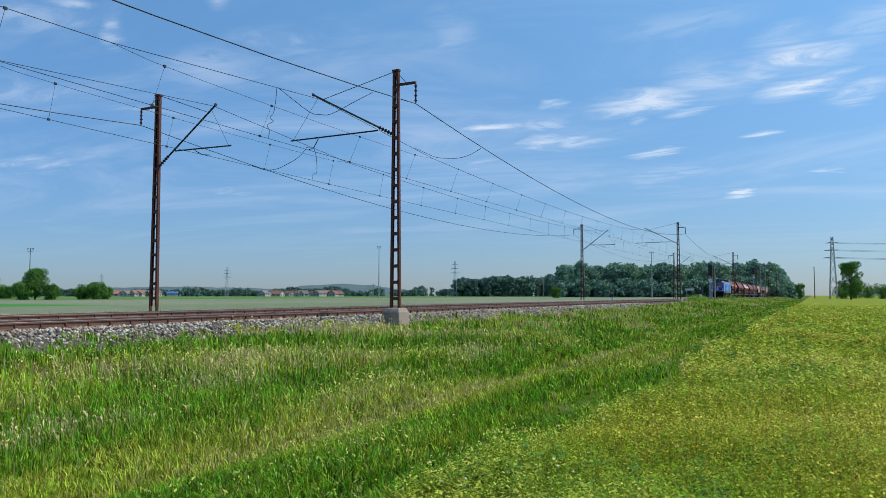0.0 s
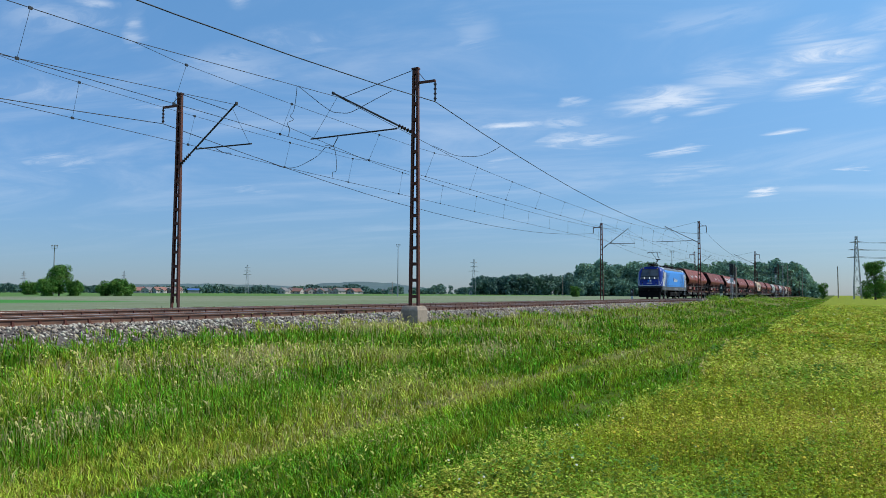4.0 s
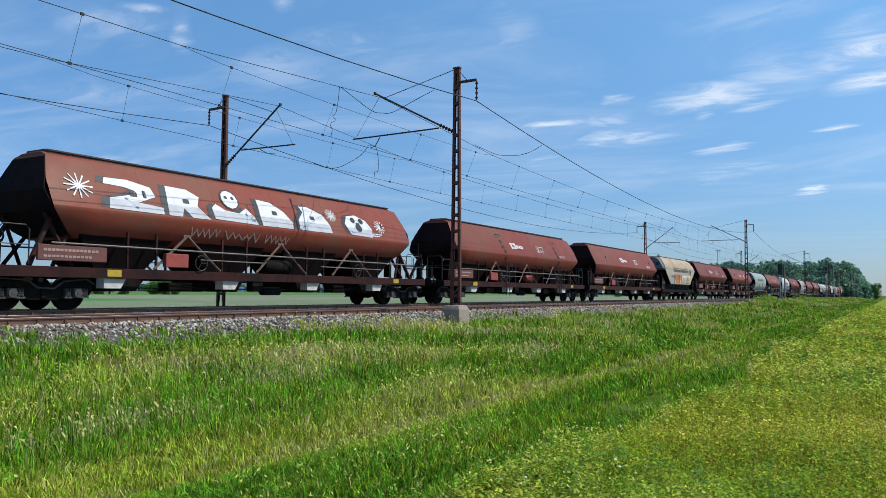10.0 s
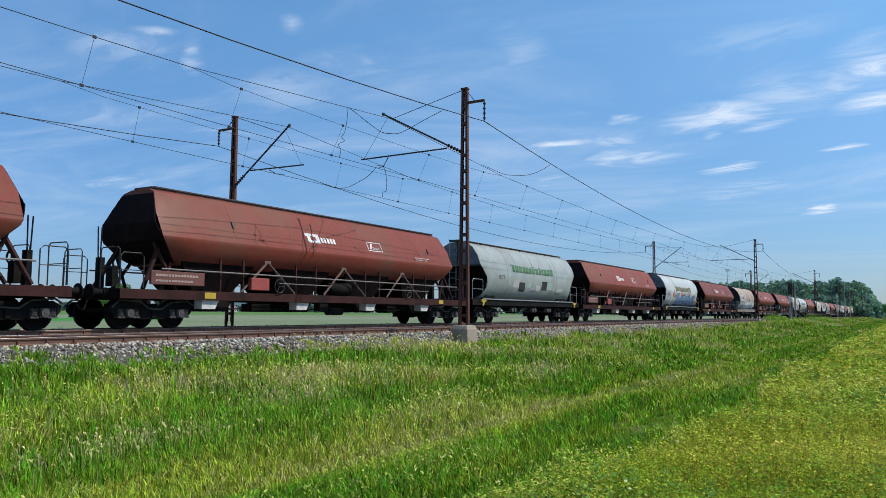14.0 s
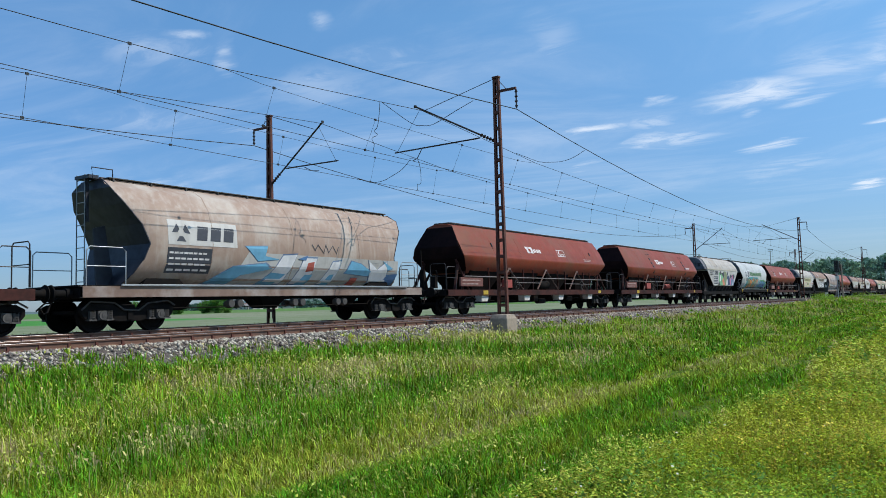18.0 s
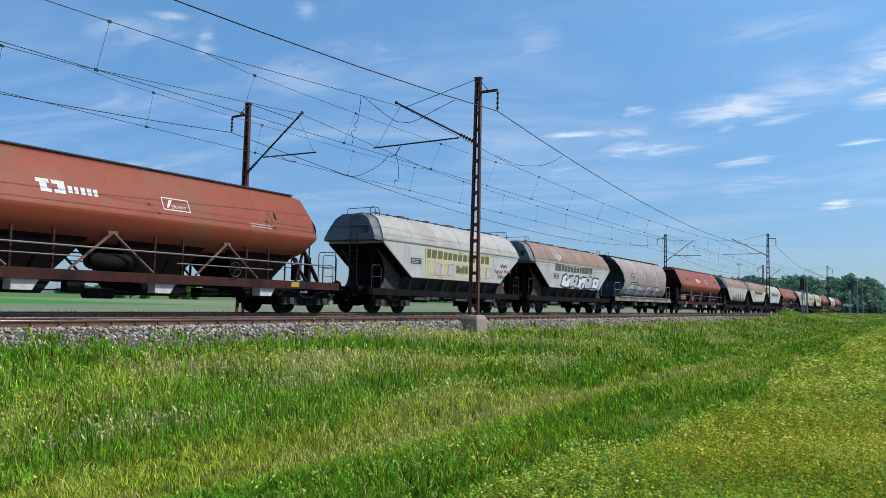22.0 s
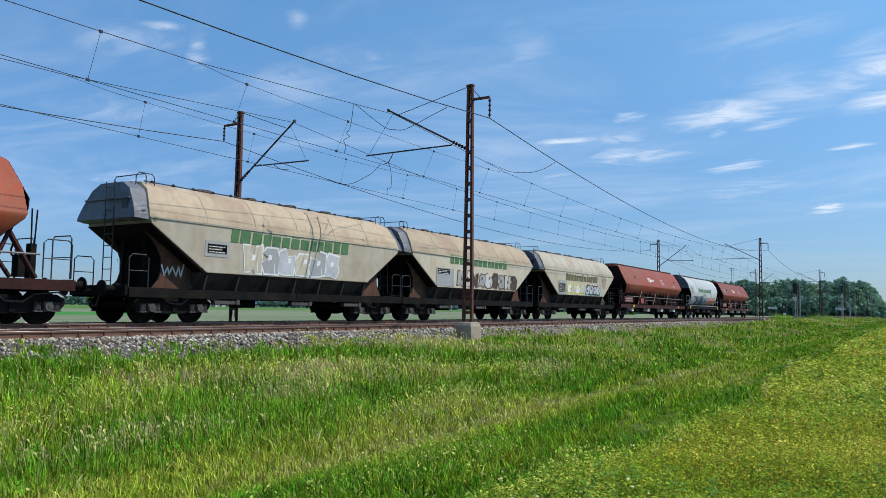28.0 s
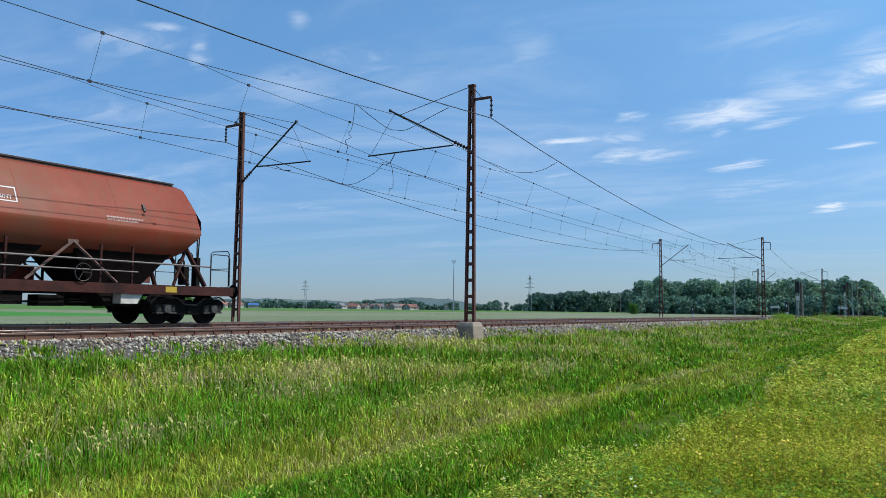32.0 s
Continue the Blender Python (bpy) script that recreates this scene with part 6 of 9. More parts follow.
def tank_surface(z):
    return float(np.interp(z, [1.27, 1.48, 1.9, 2.45, 3.0, 3.55, 4.02, 4.27], [0.85, 1.15, 1.40, 1.50, 1.46, 1.28, 0.95, 0.5]))


def tank_end(z, half, deep):
    """How far the body reaches at a height: the ends are drawn in below the cap, most at mid-height."""
    if deep:
        return half - float(np.interp(z, [1.27, 2.0, 2.45, 3.0, 3.55, 4.1, 4.3], [0.40, 0.80, 0.95, 0.70, 0.30, 0.0, 0.08]))
    return half - float(np.interp(z, [1.27, 1.6, 2.1, 2.45, 2.95, 3.1, 4.1, 4.3], [0.35, 0.62, 0.78, 0.62, 0.12, 0.0, 0.0, 0.12]))


def tank_ring():
    """The body's outline with extra points, so that the drawn-in ends curve."""
    pts = []
    for (ya, za), (yb, zb) in zip(TANK_PROFILE, TANK_PROFILE[1:]):
        pts += [(ya + (yb - ya) * k / 2, za + (zb - za) * k / 2) for k in (0, 1)]
    pts.append(TANK_PROFILE[-1])
    return pts + [(-y, z) for y, z in pts[-2:0:-1]]


def tank_geo(half, deep):
    ring = tank_ring()
    rows = [[(-tank_end(z, half, deep), y * 0.98, z) for y, z in ring], [(-tank_end(z, half, deep) + 0.08, y, z) for y, z in ring]]
    rows += [[(x, y, z) for y, z in ring] for x in (-half * 0.8, -half * 0.4, 0, half * 0.4, half * 0.8)]
    rows += [[(tank_end(z, half, deep) - 0.08, y, z) for y, z in ring], [(tank_end(z, half, deep), y * 0.98, z) for y, z in ring]]
    return Geo().loft(rows, cap=False)


def tank_skin_geo(half, deep, zs, inset, out):
    """A plate that follows the drawn-in end between the given heights."""
    g = Geo()
    for a, b in zip(zs, zs[1:]):
        ya, yb = tank_surface(a) * inset, tank_surface(b) * inset
        xa, xb = -tank_end(a, half, deep) - out, -tank_end(b, half, deep) - out
        g.add([(xa, -ya, a), (xa, ya, a), (xb, yb, b), (xb, -yb, b), (xa + 0.03, -ya, a), (xa + 0.03, ya, a), (xb + 0.03, yb, b), (xb + 0.03, -yb, b)], [(0, 1, 2, 3), (4, 5, 6, 7), (0, 1, 5, 4), (2, 3, 7, 6), (0, 3, 7, 4), (1, 2, 6, 5)])
    return g


def build_tank(u, L, paint, label, yellow=False, logo=False):
    w = thing("tank_hopper_wagon", label, "freight wagon", "wagons of the train")
    half = L / 2 - (1.42 if not logo else 1.62)
    key = f"{paint}_{half}"
    hang("body", shared("tank_body_" + key, lambda: tank_geo(half, logo), M[paint], 0.0, True), w, label="rounded smooth hopper body")
    for a in (0, 180):
        m = pose(0, 0, 0, 0, 0, a)
        if logo:
            hang("end_panel", shared(f"tank_end_{half}", lambda: tank_skin_geo(half, True, [1.27, 1.6, 2.0, 2.45, 3.0, 3.55, 4.02, 4.3], 0.995, 0.012), M["end_navy"]), w, m, "dark navy drawn-in end panel")
        else:
            hang("end_panel", shared(f"tank_end_{half}", lambda: tank_skin_geo(half, False, [3.02, 3.1, 3.55, 4.02, 4.3], 0.995, 0.006), M["end_grey"]), w, m, "slate grey end panel")
            # Black skin over the lower end stands for its shaded hollow.
            hang("end_recess", shared(f"tank_recess_{half}", lambda: tank_skin_geo(half, False, [1.27, 1.48, 1.6, 1.9, 2.1, 2.45, 2.95, 3.02], 0.995, 0.0), M["hopper_dark"]), w, m, "drawn-in end below the panel, black for its shade")
    hang("end_gusset", shared(f"tank_gusset_{half}", lambda: Geo().prism([(-half + 0.30, 3.0), (-half - 0.05, 2.9), (-half + 0.05, 1.28), (-half + 0.6, 1.28)], -0.30, -0.24, "y"), M["end_navy"]), w, label="dark upright gusset")
    hang("end_frame", shared(f"tank_frame_{half}", lambda: Geo().box(-half - 0.10, -0.05, 3.75, 0.10, 0.08, 1.3).box(-half - 0.08, 0, 4.36, 0.3, 0.7, 0.10).tube([(-half - 0.1, -0.35, 4.3), (-half - 0.15, -0.35, 4.62), (-half + 0.5, -0.35, 4.62), (-half + 0.5, -0.35, 4.3)], 0.018, 5), M["end_navy"]), w, label="dark frame and handrail on the end")
    hang("side_rail", shared(f"tank_rail_{L}", lambda: Geo().box(0, -1.45, 1.27, L - 3.4, 0.06, 0.06), M["galvanised"], 0.01), w, label="pale grey rail above the sill")
    for f in (-0.5, 0.0, 0.5):
        hang("seam", shared("tank_seam_" + paint, lambda: merge([on_side(rect(-0.015, 0.015, a, b), tank_surface, 0, 0.008) for a, b in zip((1.3, 1.48, 1.9, 2.45, 3.0, 3.55, 4.02), (1.48, 1.9, 2.45, 3.0, 3.55, 4.02, 4.25))]), M[paint]), w, Matrix.Translation((half * f * 1.05, 0, 0)))
    hang("roof_walkway", shared(f"tank_walk_{half}", lambda: merge([Geo().box(0, -0.42, 4.35, 2 * half - 0.5, 0.26, 0.025)] + [Geo().box(k, -0.52, 4.30, 0.04, 0.10, 0.12) for k in np.linspace(-half + 0.4, half - 0.4, 11)]), M["axlebox"]), w)
    hang("roof_hatch", shared(f"tank_hatch_{half}", lambda: Geo().prism([(-0.3, 4.28), (0.3, 4.28), (0.22, 4.40), (-0.22, 4.40)], -half + 0.2, half - 0.2), M["wagon_lid"], 0.02), w)
    for s, a in ((1, 0), (-1, 180)):
        m = pose(0, 0, 0, 0, 0, a)
        hang("sill", shared(f"tank_sill_{L}_{paint in ('tan_tank', 'brown_tank')}", lambda: sill_geo(L - 1.2, 0.94, 1.24, -1.42), M["sill_worn"] if paint in ("tan_tank", "brown_tank") else M["underframe"], 0.006), w, m, "side sill")
        hang("saddle", shared(f"tank_saddle_{half}", lambda: Geo().prism([(half - 2.4, 1.24), (half - 0.9, 1.24), (half - 1.2, 1.75), (half - 1.9, 1.75)], -1.15, 1.15, "y"), M["underframe"]), w, m)
        hang("platform", shared(f"tank_platform_{L}", lambda: Geo().box(L / 2 - 1.4, 0, 1.25, 1.7, 2.6, 0.05).box(L / 2 - 0.66, 0, 1.06, 0.12, 2.6, 0.3), M["underframe"], 0.01), w, m)
        for y in (-1.33, 1.33):
            hang("end_railing", shared(f"tank_railing_{L}_{y}", lambda: side_hoop(y, L / 2 - 1.9, L / 2 - 0.75, 1.26, 2.3), M["galvanised"]), w, m, "bent tube platform railing")
        for x in (-2.6, 0.2, 2.4):
            hang("discharge_valve", shared("tank_valve", lambda: Geo().turned(0, -1.25, 0.72, [(0.0, -0.1), (0.12, -0.1), (0.15, 0.0), (0.12, 0.12), (0.0, 0.12)], "y", 12).turned(0.36, -1.25, 0.72, [(0.0, -0.1), (0.12, -0.1), (0.15, 0.0), (0.12, 0.12), (0.0, 0.12)], "y", 12), M["axlebox"], smooth=True), w, m @ Matrix.Translation((x, 0, 0)))
        for x in (-half * 0.6, 0.0, half * 0.6):
            hang("outlet", shared("tank_outlet", lambda: funnel_geo(1.3, 0.55, 0.9, 0.7, 0.3, 0.3), M["underframe"]), w, m @ Matrix.Translation((x, 0, 0))) if s > 0 else None
        if yellow:
            for x in (-L / 2 + 1.2, L / 2 - 2.0):
                hang("step", shared("tank_step", lambda: Geo().prism([(0.3, 1.24), (0.85, 1.24), (0.8, 1.12), (0.62, 1.10), (0.58, 0.92), (0.48, 0.92), (0.46, 1.12), (0.3, 1.14)], -1.47, -1.425, "y"), M["yellow_paint"]), w, m @ Matrix.Translation((x, 0, 0)), "yellow step plate")
    hang("ladder", shared("tank_ladder", lambda: ladder_geo(3.2, 0.4, 10), M["galvanised"]), w, pose(-half - 0.16, 0.15, 1.25, 0, 0, 90), "pale ladder to the roof")
    hang("centre_beam", shared(f"tank_beam_{L}", lambda: Geo().box(0, 0, 1.0, L - 1.3, 0.5, 0.28).tube([(-L / 2 + 2, -0.8, 0.62), (L / 2 - 2, -0.8, 0.62)], 0.02, 5), M["underframe"], 0.01), w)
    b = 5.35 if not logo else 6.0
    add_bogie(w, -b)
    add_bogie(w, b)
    add_ends(w, L / 2, 1.05)
    TRAIN.append((w, u))
    return w


# ---- train: electric locomotive ----
def loco_front(z):
    """How far the nose reaches at a height, from the middle of the locomotive."""
    return float(np.interp(z, [0.9, 1.55, 2.75, 3.65, 3.9, 4.0], [8.72, 8.85, 8.62, 8.12, 7.85, 7.55]))


LOCO_HALF = [(1.49, 0.92), (1.49, 1.55), (1.49, 3.30), (1.42, 3.52), (1.22, 3.80), (0.85, 3.97), (0.0, 4.02)]


def loco_surface(z):
    return float(np.interp(z, [0.9, 3.30, 3.52, 3.80, 3.97], [1.49, 1.49, 1.42, 1.22, 0.85]))


def cab_geo(s, x_in):
    ring = LOCO_HALF[1:] + [(-y, z) for y, z in LOCO_HALF[-2:0:-1]]
    rows = [[(s * loco_front(z), y * 0.82, z) for y, z in ring], [(s * (loco_front(z) - 0.14), y * 0.92, z) for y, z in ring], [(s * (loco_front(z) - 0.45), y * 0.985, z) for y, z in ring], [(s * 7.2, y, z) for y, z in ring], [(s * x_in, y, z) for y, z in ring]]
    return Geo().loft(rows)


def panto_folded_geo():
    g = Geo()
    for y in (-0.35, 0.35):
        g.tube([(-0.95, y, 0.12), (0.95, y, 0.12)], 0.035, 6).tube([(-0.9, y, 0.22), (0.8, y * 0.6, 0.30)], 0.03, 6)
    g.tube([(-0.95, -0.8, 0.30), (-0.95, 0.8, 0.30)], 0.03, 6).tube([(-1.1, -0.75, 0.32), (-1.1, 0.75, 0.32)], 0.03, 6).tube([(0.85, -0.4, 0.2), (0.85, 0.4, 0.2)], 0.04, 6)
    for y in (-0.8, 0.8):
        g.tube([(-1.02, y, 0.31), (-1.02, y * 1.18, 0.18)], 0.02, 5)
    return g


def panto_base_geo():
    g = Geo()
    for y in (-0.4, 0.4):
        g.tube([(-0.9, y, 0.18), (0.9, y, 0.18)], 0.035, 6)
        for x in (-0.8, 0.8):
            g.turned(x, y, 0.0, [(0.06, 0), (0.09, 0.03), (0.05, 0.06), (0.09, 0.09), (0.05, 0.12), (0.06, 0.17)], "z", 10)
    return g.tube([(0.6, -0.4, 0.2), (0.6, 0.4, 0.2)], 0.04, 6)


def panto_arm_geo():
    """Raised: lower arm back to the elbow, upper arm forward to the head."""
    g = Geo().tube([(0.55, 0, 0.22), (2.15, 0, 0.98)], 0.05, 8)
    g.tube([(0.1, 0.12, 0.25), (2.0, 0.1, 0.88)], 0.022, 6).box(2.15, 0, 1.0, 0.2, 0.5, 0.14)
    for y in (-1, 1):
        g.tube([(2.15, y * 0.18, 1.02), (-0.25, y * 0.32, 1.80)], 0.026, 6)
    return g.tube([(1.2, -0.2, 1.33), (1.2, 0.2, 1.33)], 0.018, 5)


def panto_head_geo():
    g = Geo()
    for x in (-0.45, -0.05):
        g.tube([(x, -0.85, 1.72), (x, -0.6, 1.85), (x, 0.6, 1.85), (x, 0.85, 1.72)], 0.022, 6)
    for y in (-0.4, 0.4):
        g.tube([(-0.5, y, 1.82), (0.0, y, 1.82)], 0.02, 5)
    return g


def build_loco(u):
    w = thing("electric_locomotive", "blue and white electric locomotive with one raised pantograph", "locomotive")
    box = LOCO_HALF[1:4] + [(1.30, 3.60)]
    part("body", Geo().prism(box + [(-y, z) for y, z in box[::-1]], -6.45, 6.45), M["loco_blue"], w, "sky blue side panels", bevel=0.01)
    roof = [(1.36, 3.50), (1.22, 3.80), (0.85, 3.97), (0.0, 4.02)]
    part("roof", Geo().prism(roof + [(-y, z) for y, z in roof[-2::-1]], -6.2, 6.2), M["loco_roof"], w, "dark grey dusty roof", bevel=0.01)
    for x in (-3.1, 0.2, 3.4):
        part("roof_joint", Geo().prism([(1.38, 3.50), (1.24, 3.81), (0.86, 3.985), (-0.86, 3.985), (-1.24, 3.81), (-1.38, 3.50)], x - 0.05, x + 0.05), M["loco_grey"], w)
    part("skirt", Geo().prism([(-1.495, 1.08), (1.495, 1.08), (1.495, 1.55), (-1.495, 1.55)], -8.35, 8.35), M["loco_grey"], w, "grey lower skirt", bevel=0.02)
    for s in (-1, 1):
        cab = part("cab", cab_geo(s, 6.43), M["loco_navy"], w, "navy blue rounded cab", smooth=True)
        zs = lambda z: s * (loco_front(z) + 0.012)
        def face(poly, mat, name, label="", lift=0.0):
            """A plate on the nose, its outline in (y, z)."""
            top = [(zs(z) + s * lift, y, z) for y, z in poly]
            low = [(zs(z) + s * (lift - 0.05), y, z) for y, z in poly]
            n = len(poly)
            g = Geo().add(top + low, [tuple(range(n)), tuple(range(n, 2 * n))] + [(i, (i + 1) % n, n + (i + 1) % n, n + i) for i in range(n)])
            return part(name, g, mat, cab, label)
        face([(-1.10, 2.70), (1.10, 2.70), (0.98, 3.66), (-0.98, 3.66)], M["black_paint"], "window_surround", "black window mask")
        for y in (-1, 1):
            face([(y * 0.05, 2.80), (y * 1.02, 2.80), (y * 0.92, 3.58), (y * 0.05, 3.58)], M["screen_glass"], "windscreen", "dark windscreen", 0.012)
            face([(y * 0.80, 3.68), (y * 0.97, 3.68), (y * 0.86, 3.80)], M["yellow_paint"], "corner_mark", "", 0.01)
            face([(y * 0.05 + 0.35, 2.85), (y * 0.05 + 0.39, 2.85), (y * 0.05 + 0.10, 3.5), (y * 0.05 + 0.07, 3.5)], M["black_paint"], "wiper", "", 0.03)
            part("headlight", Geo().disc(s * 8.86, y * 0.82, 1.78, 0.065, 0.08, "x", 14), M["galvanised"], cab, "unlit marker lamp")
            part("tail_light", Geo().disc(s * 8.86, y * 0.82, 2.02, 0.06, 0.06, "x", 12), M["glass_dark"], cab)
            part("grab_handle", Geo().tube([(s * 8.83, y * 1.13, 1.75), (s * 8.92, y * 1.15, 1.75), (s * 8.86, y * 1.15, 2.35), (s * 8.78, y * 1.13, 2.35)], 0.018, 6), M["galvanised"], cab)
            face([(y * 1.14, 1.60), (y * 1.20, 1.60), (y * 1.20, 2.2), (y * 1.14, 2.2)], M["loco_white"], "side_line", "", 0.004)
        face([(-1.08, 2.42), (1.08, 2.42), (1.12, 2.55), (1.02, 2.68), (-1.02, 2.68), (-1.12, 2.55)], M["galvanised"], "lamp_rim", "bright rim of the lamp strip", 0.004)
        face([(-1.05, 2.44), (1.05, 2.44), (1.08, 2.55), (0.99, 2.66), (-0.99, 2.66), (-1.08, 2.55)], M["loco_roof"], "lamp_strip", "dark lamp strip", 0.010)
        for y in (-0.62, 0.0, 0.62):
            part("headlight", Geo().disc(s * (loco_front(2.55) + 0.03), y, 2.55, 0.075, 0.05, "x", 14), M["headlight"], cab, "lit headlight")
        face([(-1.15, 1.58), (1.15, 1.58), (1.15, 1.65), (-1.15, 1.65)], M["loco_white"], "lower_line", "white line round the nose", 0.004)
        face([(-0.22, 2.12), (-0.02, 2.12), (-0.02, 2.30), (-0.22, 2.36)], M["loco_white"], "emblem", "white angular emblem", 0.008)
        face([(0.04, 2.12), (0.2, 2.12), (0.2, 2.3), (0.04, 2.3)], M["loco_blue"], "emblem", "", 0.008)
        for k in range(6):
            face([(-0.33 + k * 0.11, 1.86), (-0.26 + k * 0.11, 1.86), (-0.26 + k * 0.11, 1.98), (-0.33 + k * 0.11, 1.98)], M["loco_white"], "number_bar", "", 0.008)
        # buffer beam, snow plough, steps
        part("buffer_beam", Geo().box(s * 8.55, 0, 1.10, 0.35, 2.7, 0.55), M["underframe"], w, "black buffer beam", bevel=0.04)
        part("snow_plough", Geo().prism([(s * 8.3, 0.85), (s * 8.75, 0.85), (s * 8.85, 0.25), (s * 8.45, 0.2)], -1.25, 1.25, "y"), M["underframe"], w, "black snow plough", bevel=0.02)
        for y in (-0.875, 0.875):
            hang("buffer", shared("buffer", buffer_geo, M["underframe"], smooth=True), w, pose(s * 8.86, y, 1.06, 0, 0, 0 if s > 0 else 180), "black buffer")
        hang("coupling", shared("coupling", coupling_geo, M["underframe"]), w, pose(s * 8.75, 0, 1.06, 0, 0, 0 if s > 0 else 180))
        for y in (-1, 1):
            side = lambda poly, mat, name, label="", lift=0.002: part(name, Geo().prism(poly, y * (1.49 + lift), y * (1.49 + lift + 0.008), "y"), mat, w, label)
            side([(s * 8.20, 1.57), (s * 6.94, 1.57), (s * 6.06, 3.29), (s * 7.25, 3.29)], M["loco_white"], "white_band", "white slanting band over the cab door", 0.004)
            door = part("cab_door", merge([Geo().prism([(s * a, b), (s * c, b), (s * c, d), (s * a, d)], y * 1.50, y * 1.507, "y") for a, b, c, d in ((6.48, 1.57, 6.50, 3.28), (7.21, 1.57, 7.23, 3.28), (6.48, 3.26, 7.23, 3.28))]), M["loco_roof"], w, "cab door with dark seams")
            for hz in (2.0, 2.45):
                part("door_handle", Geo().box(s * 7.05, y * 1.53, hz, 0.16, 0.03, 0.10), M["loco_roof"], door, "recessed grey handle")
            side([(s * 7.27, 3.24), (s * 7.27, 2.56), (s * 7.72, 2.56), (s * 7.80, 2.66), (s * 7.74, 3.08), (s * 7.58, 3.24)], M["black_paint"], "window_frame", "black window frame", 0.012)
            side([(s * 7.33, 3.18), (s * 7.33, 2.62), (s * 7.68, 2.62), (s * 7.74, 2.69), (s * 7.68, 3.05), (s * 7.55, 3.18)], M["cab_glass"], "side_window", "cab side window, pale reflection in its colour", 0.022)
            for yy in (0,):
                part("handrail", Geo().tube([(s * 6.42, y * 1.50, 1.0), (s * 6.42, y * 1.58, 1.05), (s * 6.42, y * 1.58, 3.0), (s * 6.42, y * 1.50, 3.05)], 0.018, 6).tube([(s * 7.3, y * 1.50, 1.0), (s * 7.3, y * 1.58, 1.05), (s * 7.3, y * 1.58, 2.4), (s * 7.3, y * 1.50, 2.45)], 0.018, 6), M["galvanised"], w)
            part("cab_steps", Geo().box(s * 6.85, y * 1.48, 0.55, 0.5, 0.16, 0.04).box(s * 6.85, y * 1.50, 0.85, 0.5, 0.12, 0.04).box(s * 6.85, y * 1.50, 1.15, 0.46, 0.02, 0.22).box(s * 6.61, y * 1.48, 0.72, 0.03, 0.1, 0.4).box(s * 7.09, y * 1.48, 0.72, 0.03, 0.1, 0.4), M["galvanised"], w, "grey entry steps")
            arc_of = lambda z, back, k: (s * (loco_front(z) - back), y * loco_surface(z) * k, z)
            part("side_line", Geo().tube([arc_of(1.64, 0.02, 0.85), arc_of(1.9, 0.16, 0.945), arc_of(2.4, 0.45, 1.0), arc_of(2.9, 0.62, 1.008), (s * 7.86, y * loco_surface(3.3) * 1.012, 3.3), (s * 7.5, y * loco_surface(3.4) * 1.012, 3.4)], 0.024, 6), M["loco_white"], cab, "white line sweeping up the cab side", smooth=True)
        part("cab_roof", Geo().prism([(1.37, 3.54), (1.235, 3.81), (0.86, 3.985), (0.0, 4.035), (-0.86, 3.985), (-1.235, 3.81), (-1.37, 3.54)], s * 6.3, s * 7.2), M["loco_white"], w, "white band over the cab roof")
    # slanting darker stripes on the sides; the nearer end leans back, the other forward
    for y in (-1, 1):
        def stripe(x, wd, s, mat=M["loco_mid"], top=3.29, low=1.57):
            k = (top - low) * 0.51 * s
            part("stripe", Geo().prism([(x, low), (x + wd, low), (x + wd + k, top), (x + k, top)], y * 1.492, y * 1.498, "y"), mat, w)
        stripe(-6.92, 0.50, 1)
        for x, wd in ((-6.25, 0.26), (-5.88, 0.18), (-5.44, 0.16), (-4.88, 0.07)):
            stripe(x, wd, 1)
        for x, wd in ((4.0, 0.04), (4.55, 0.12), (5.05, 0.24), (5.6, 0.40)):
            stripe(x, wd, -0.7)
        part("lower_stripe", Geo().prism([(-5.0, 1.66), (6.05, 1.66), (6.05, 1.70), (-5.0, 1.70)], y * 1.492, y * 1.497, "y"), M["loco_navy"], w)
        side = lambda poly, mat, name, label="": part(name, Geo().prism(poly, y * 1.492, y * 1.502, "y"), mat, w, label)
        d = 1 if y < 0 else -1
        side([(d * -1.25, 2.25), (d * -0.8, 2.25), (d * -0.8, 2.72), (d * -1.25, 2.72)], M["loco_navy"], "emblem", "navy and white block emblem")
        side([(d * -0.8, 2.2), (d * -0.25, 2.2), (d * -0.25, 2.66), (d * -0.5, 2.66), (d * -0.5, 2.40), (d * -0.8, 2.40)], M["loco_white"], "emblem")
        for k in range(5):
            side([(d * (-0.05 + k * 0.31), 2.24), (d * (0.19 + k * 0.31), 2.24), (d * (0.19 + k * 0.31), 2.52 + 0.08 * (k == 0)), (d * (-0.05 + k * 0.31), 2.52 + 0.08 * (k == 0))], M["loco_white"], "lettering")
        for k in range(14):
            side([(d * (-0.6 + k * 0.16), 1.24), (d * (-0.5 + k * 0.16), 1.24), (d * (-0.5 + k * 0.16), 1.34), (d * (-0.6 + k * 0.16), 1.34)], M["mark_white"], "number_bar")
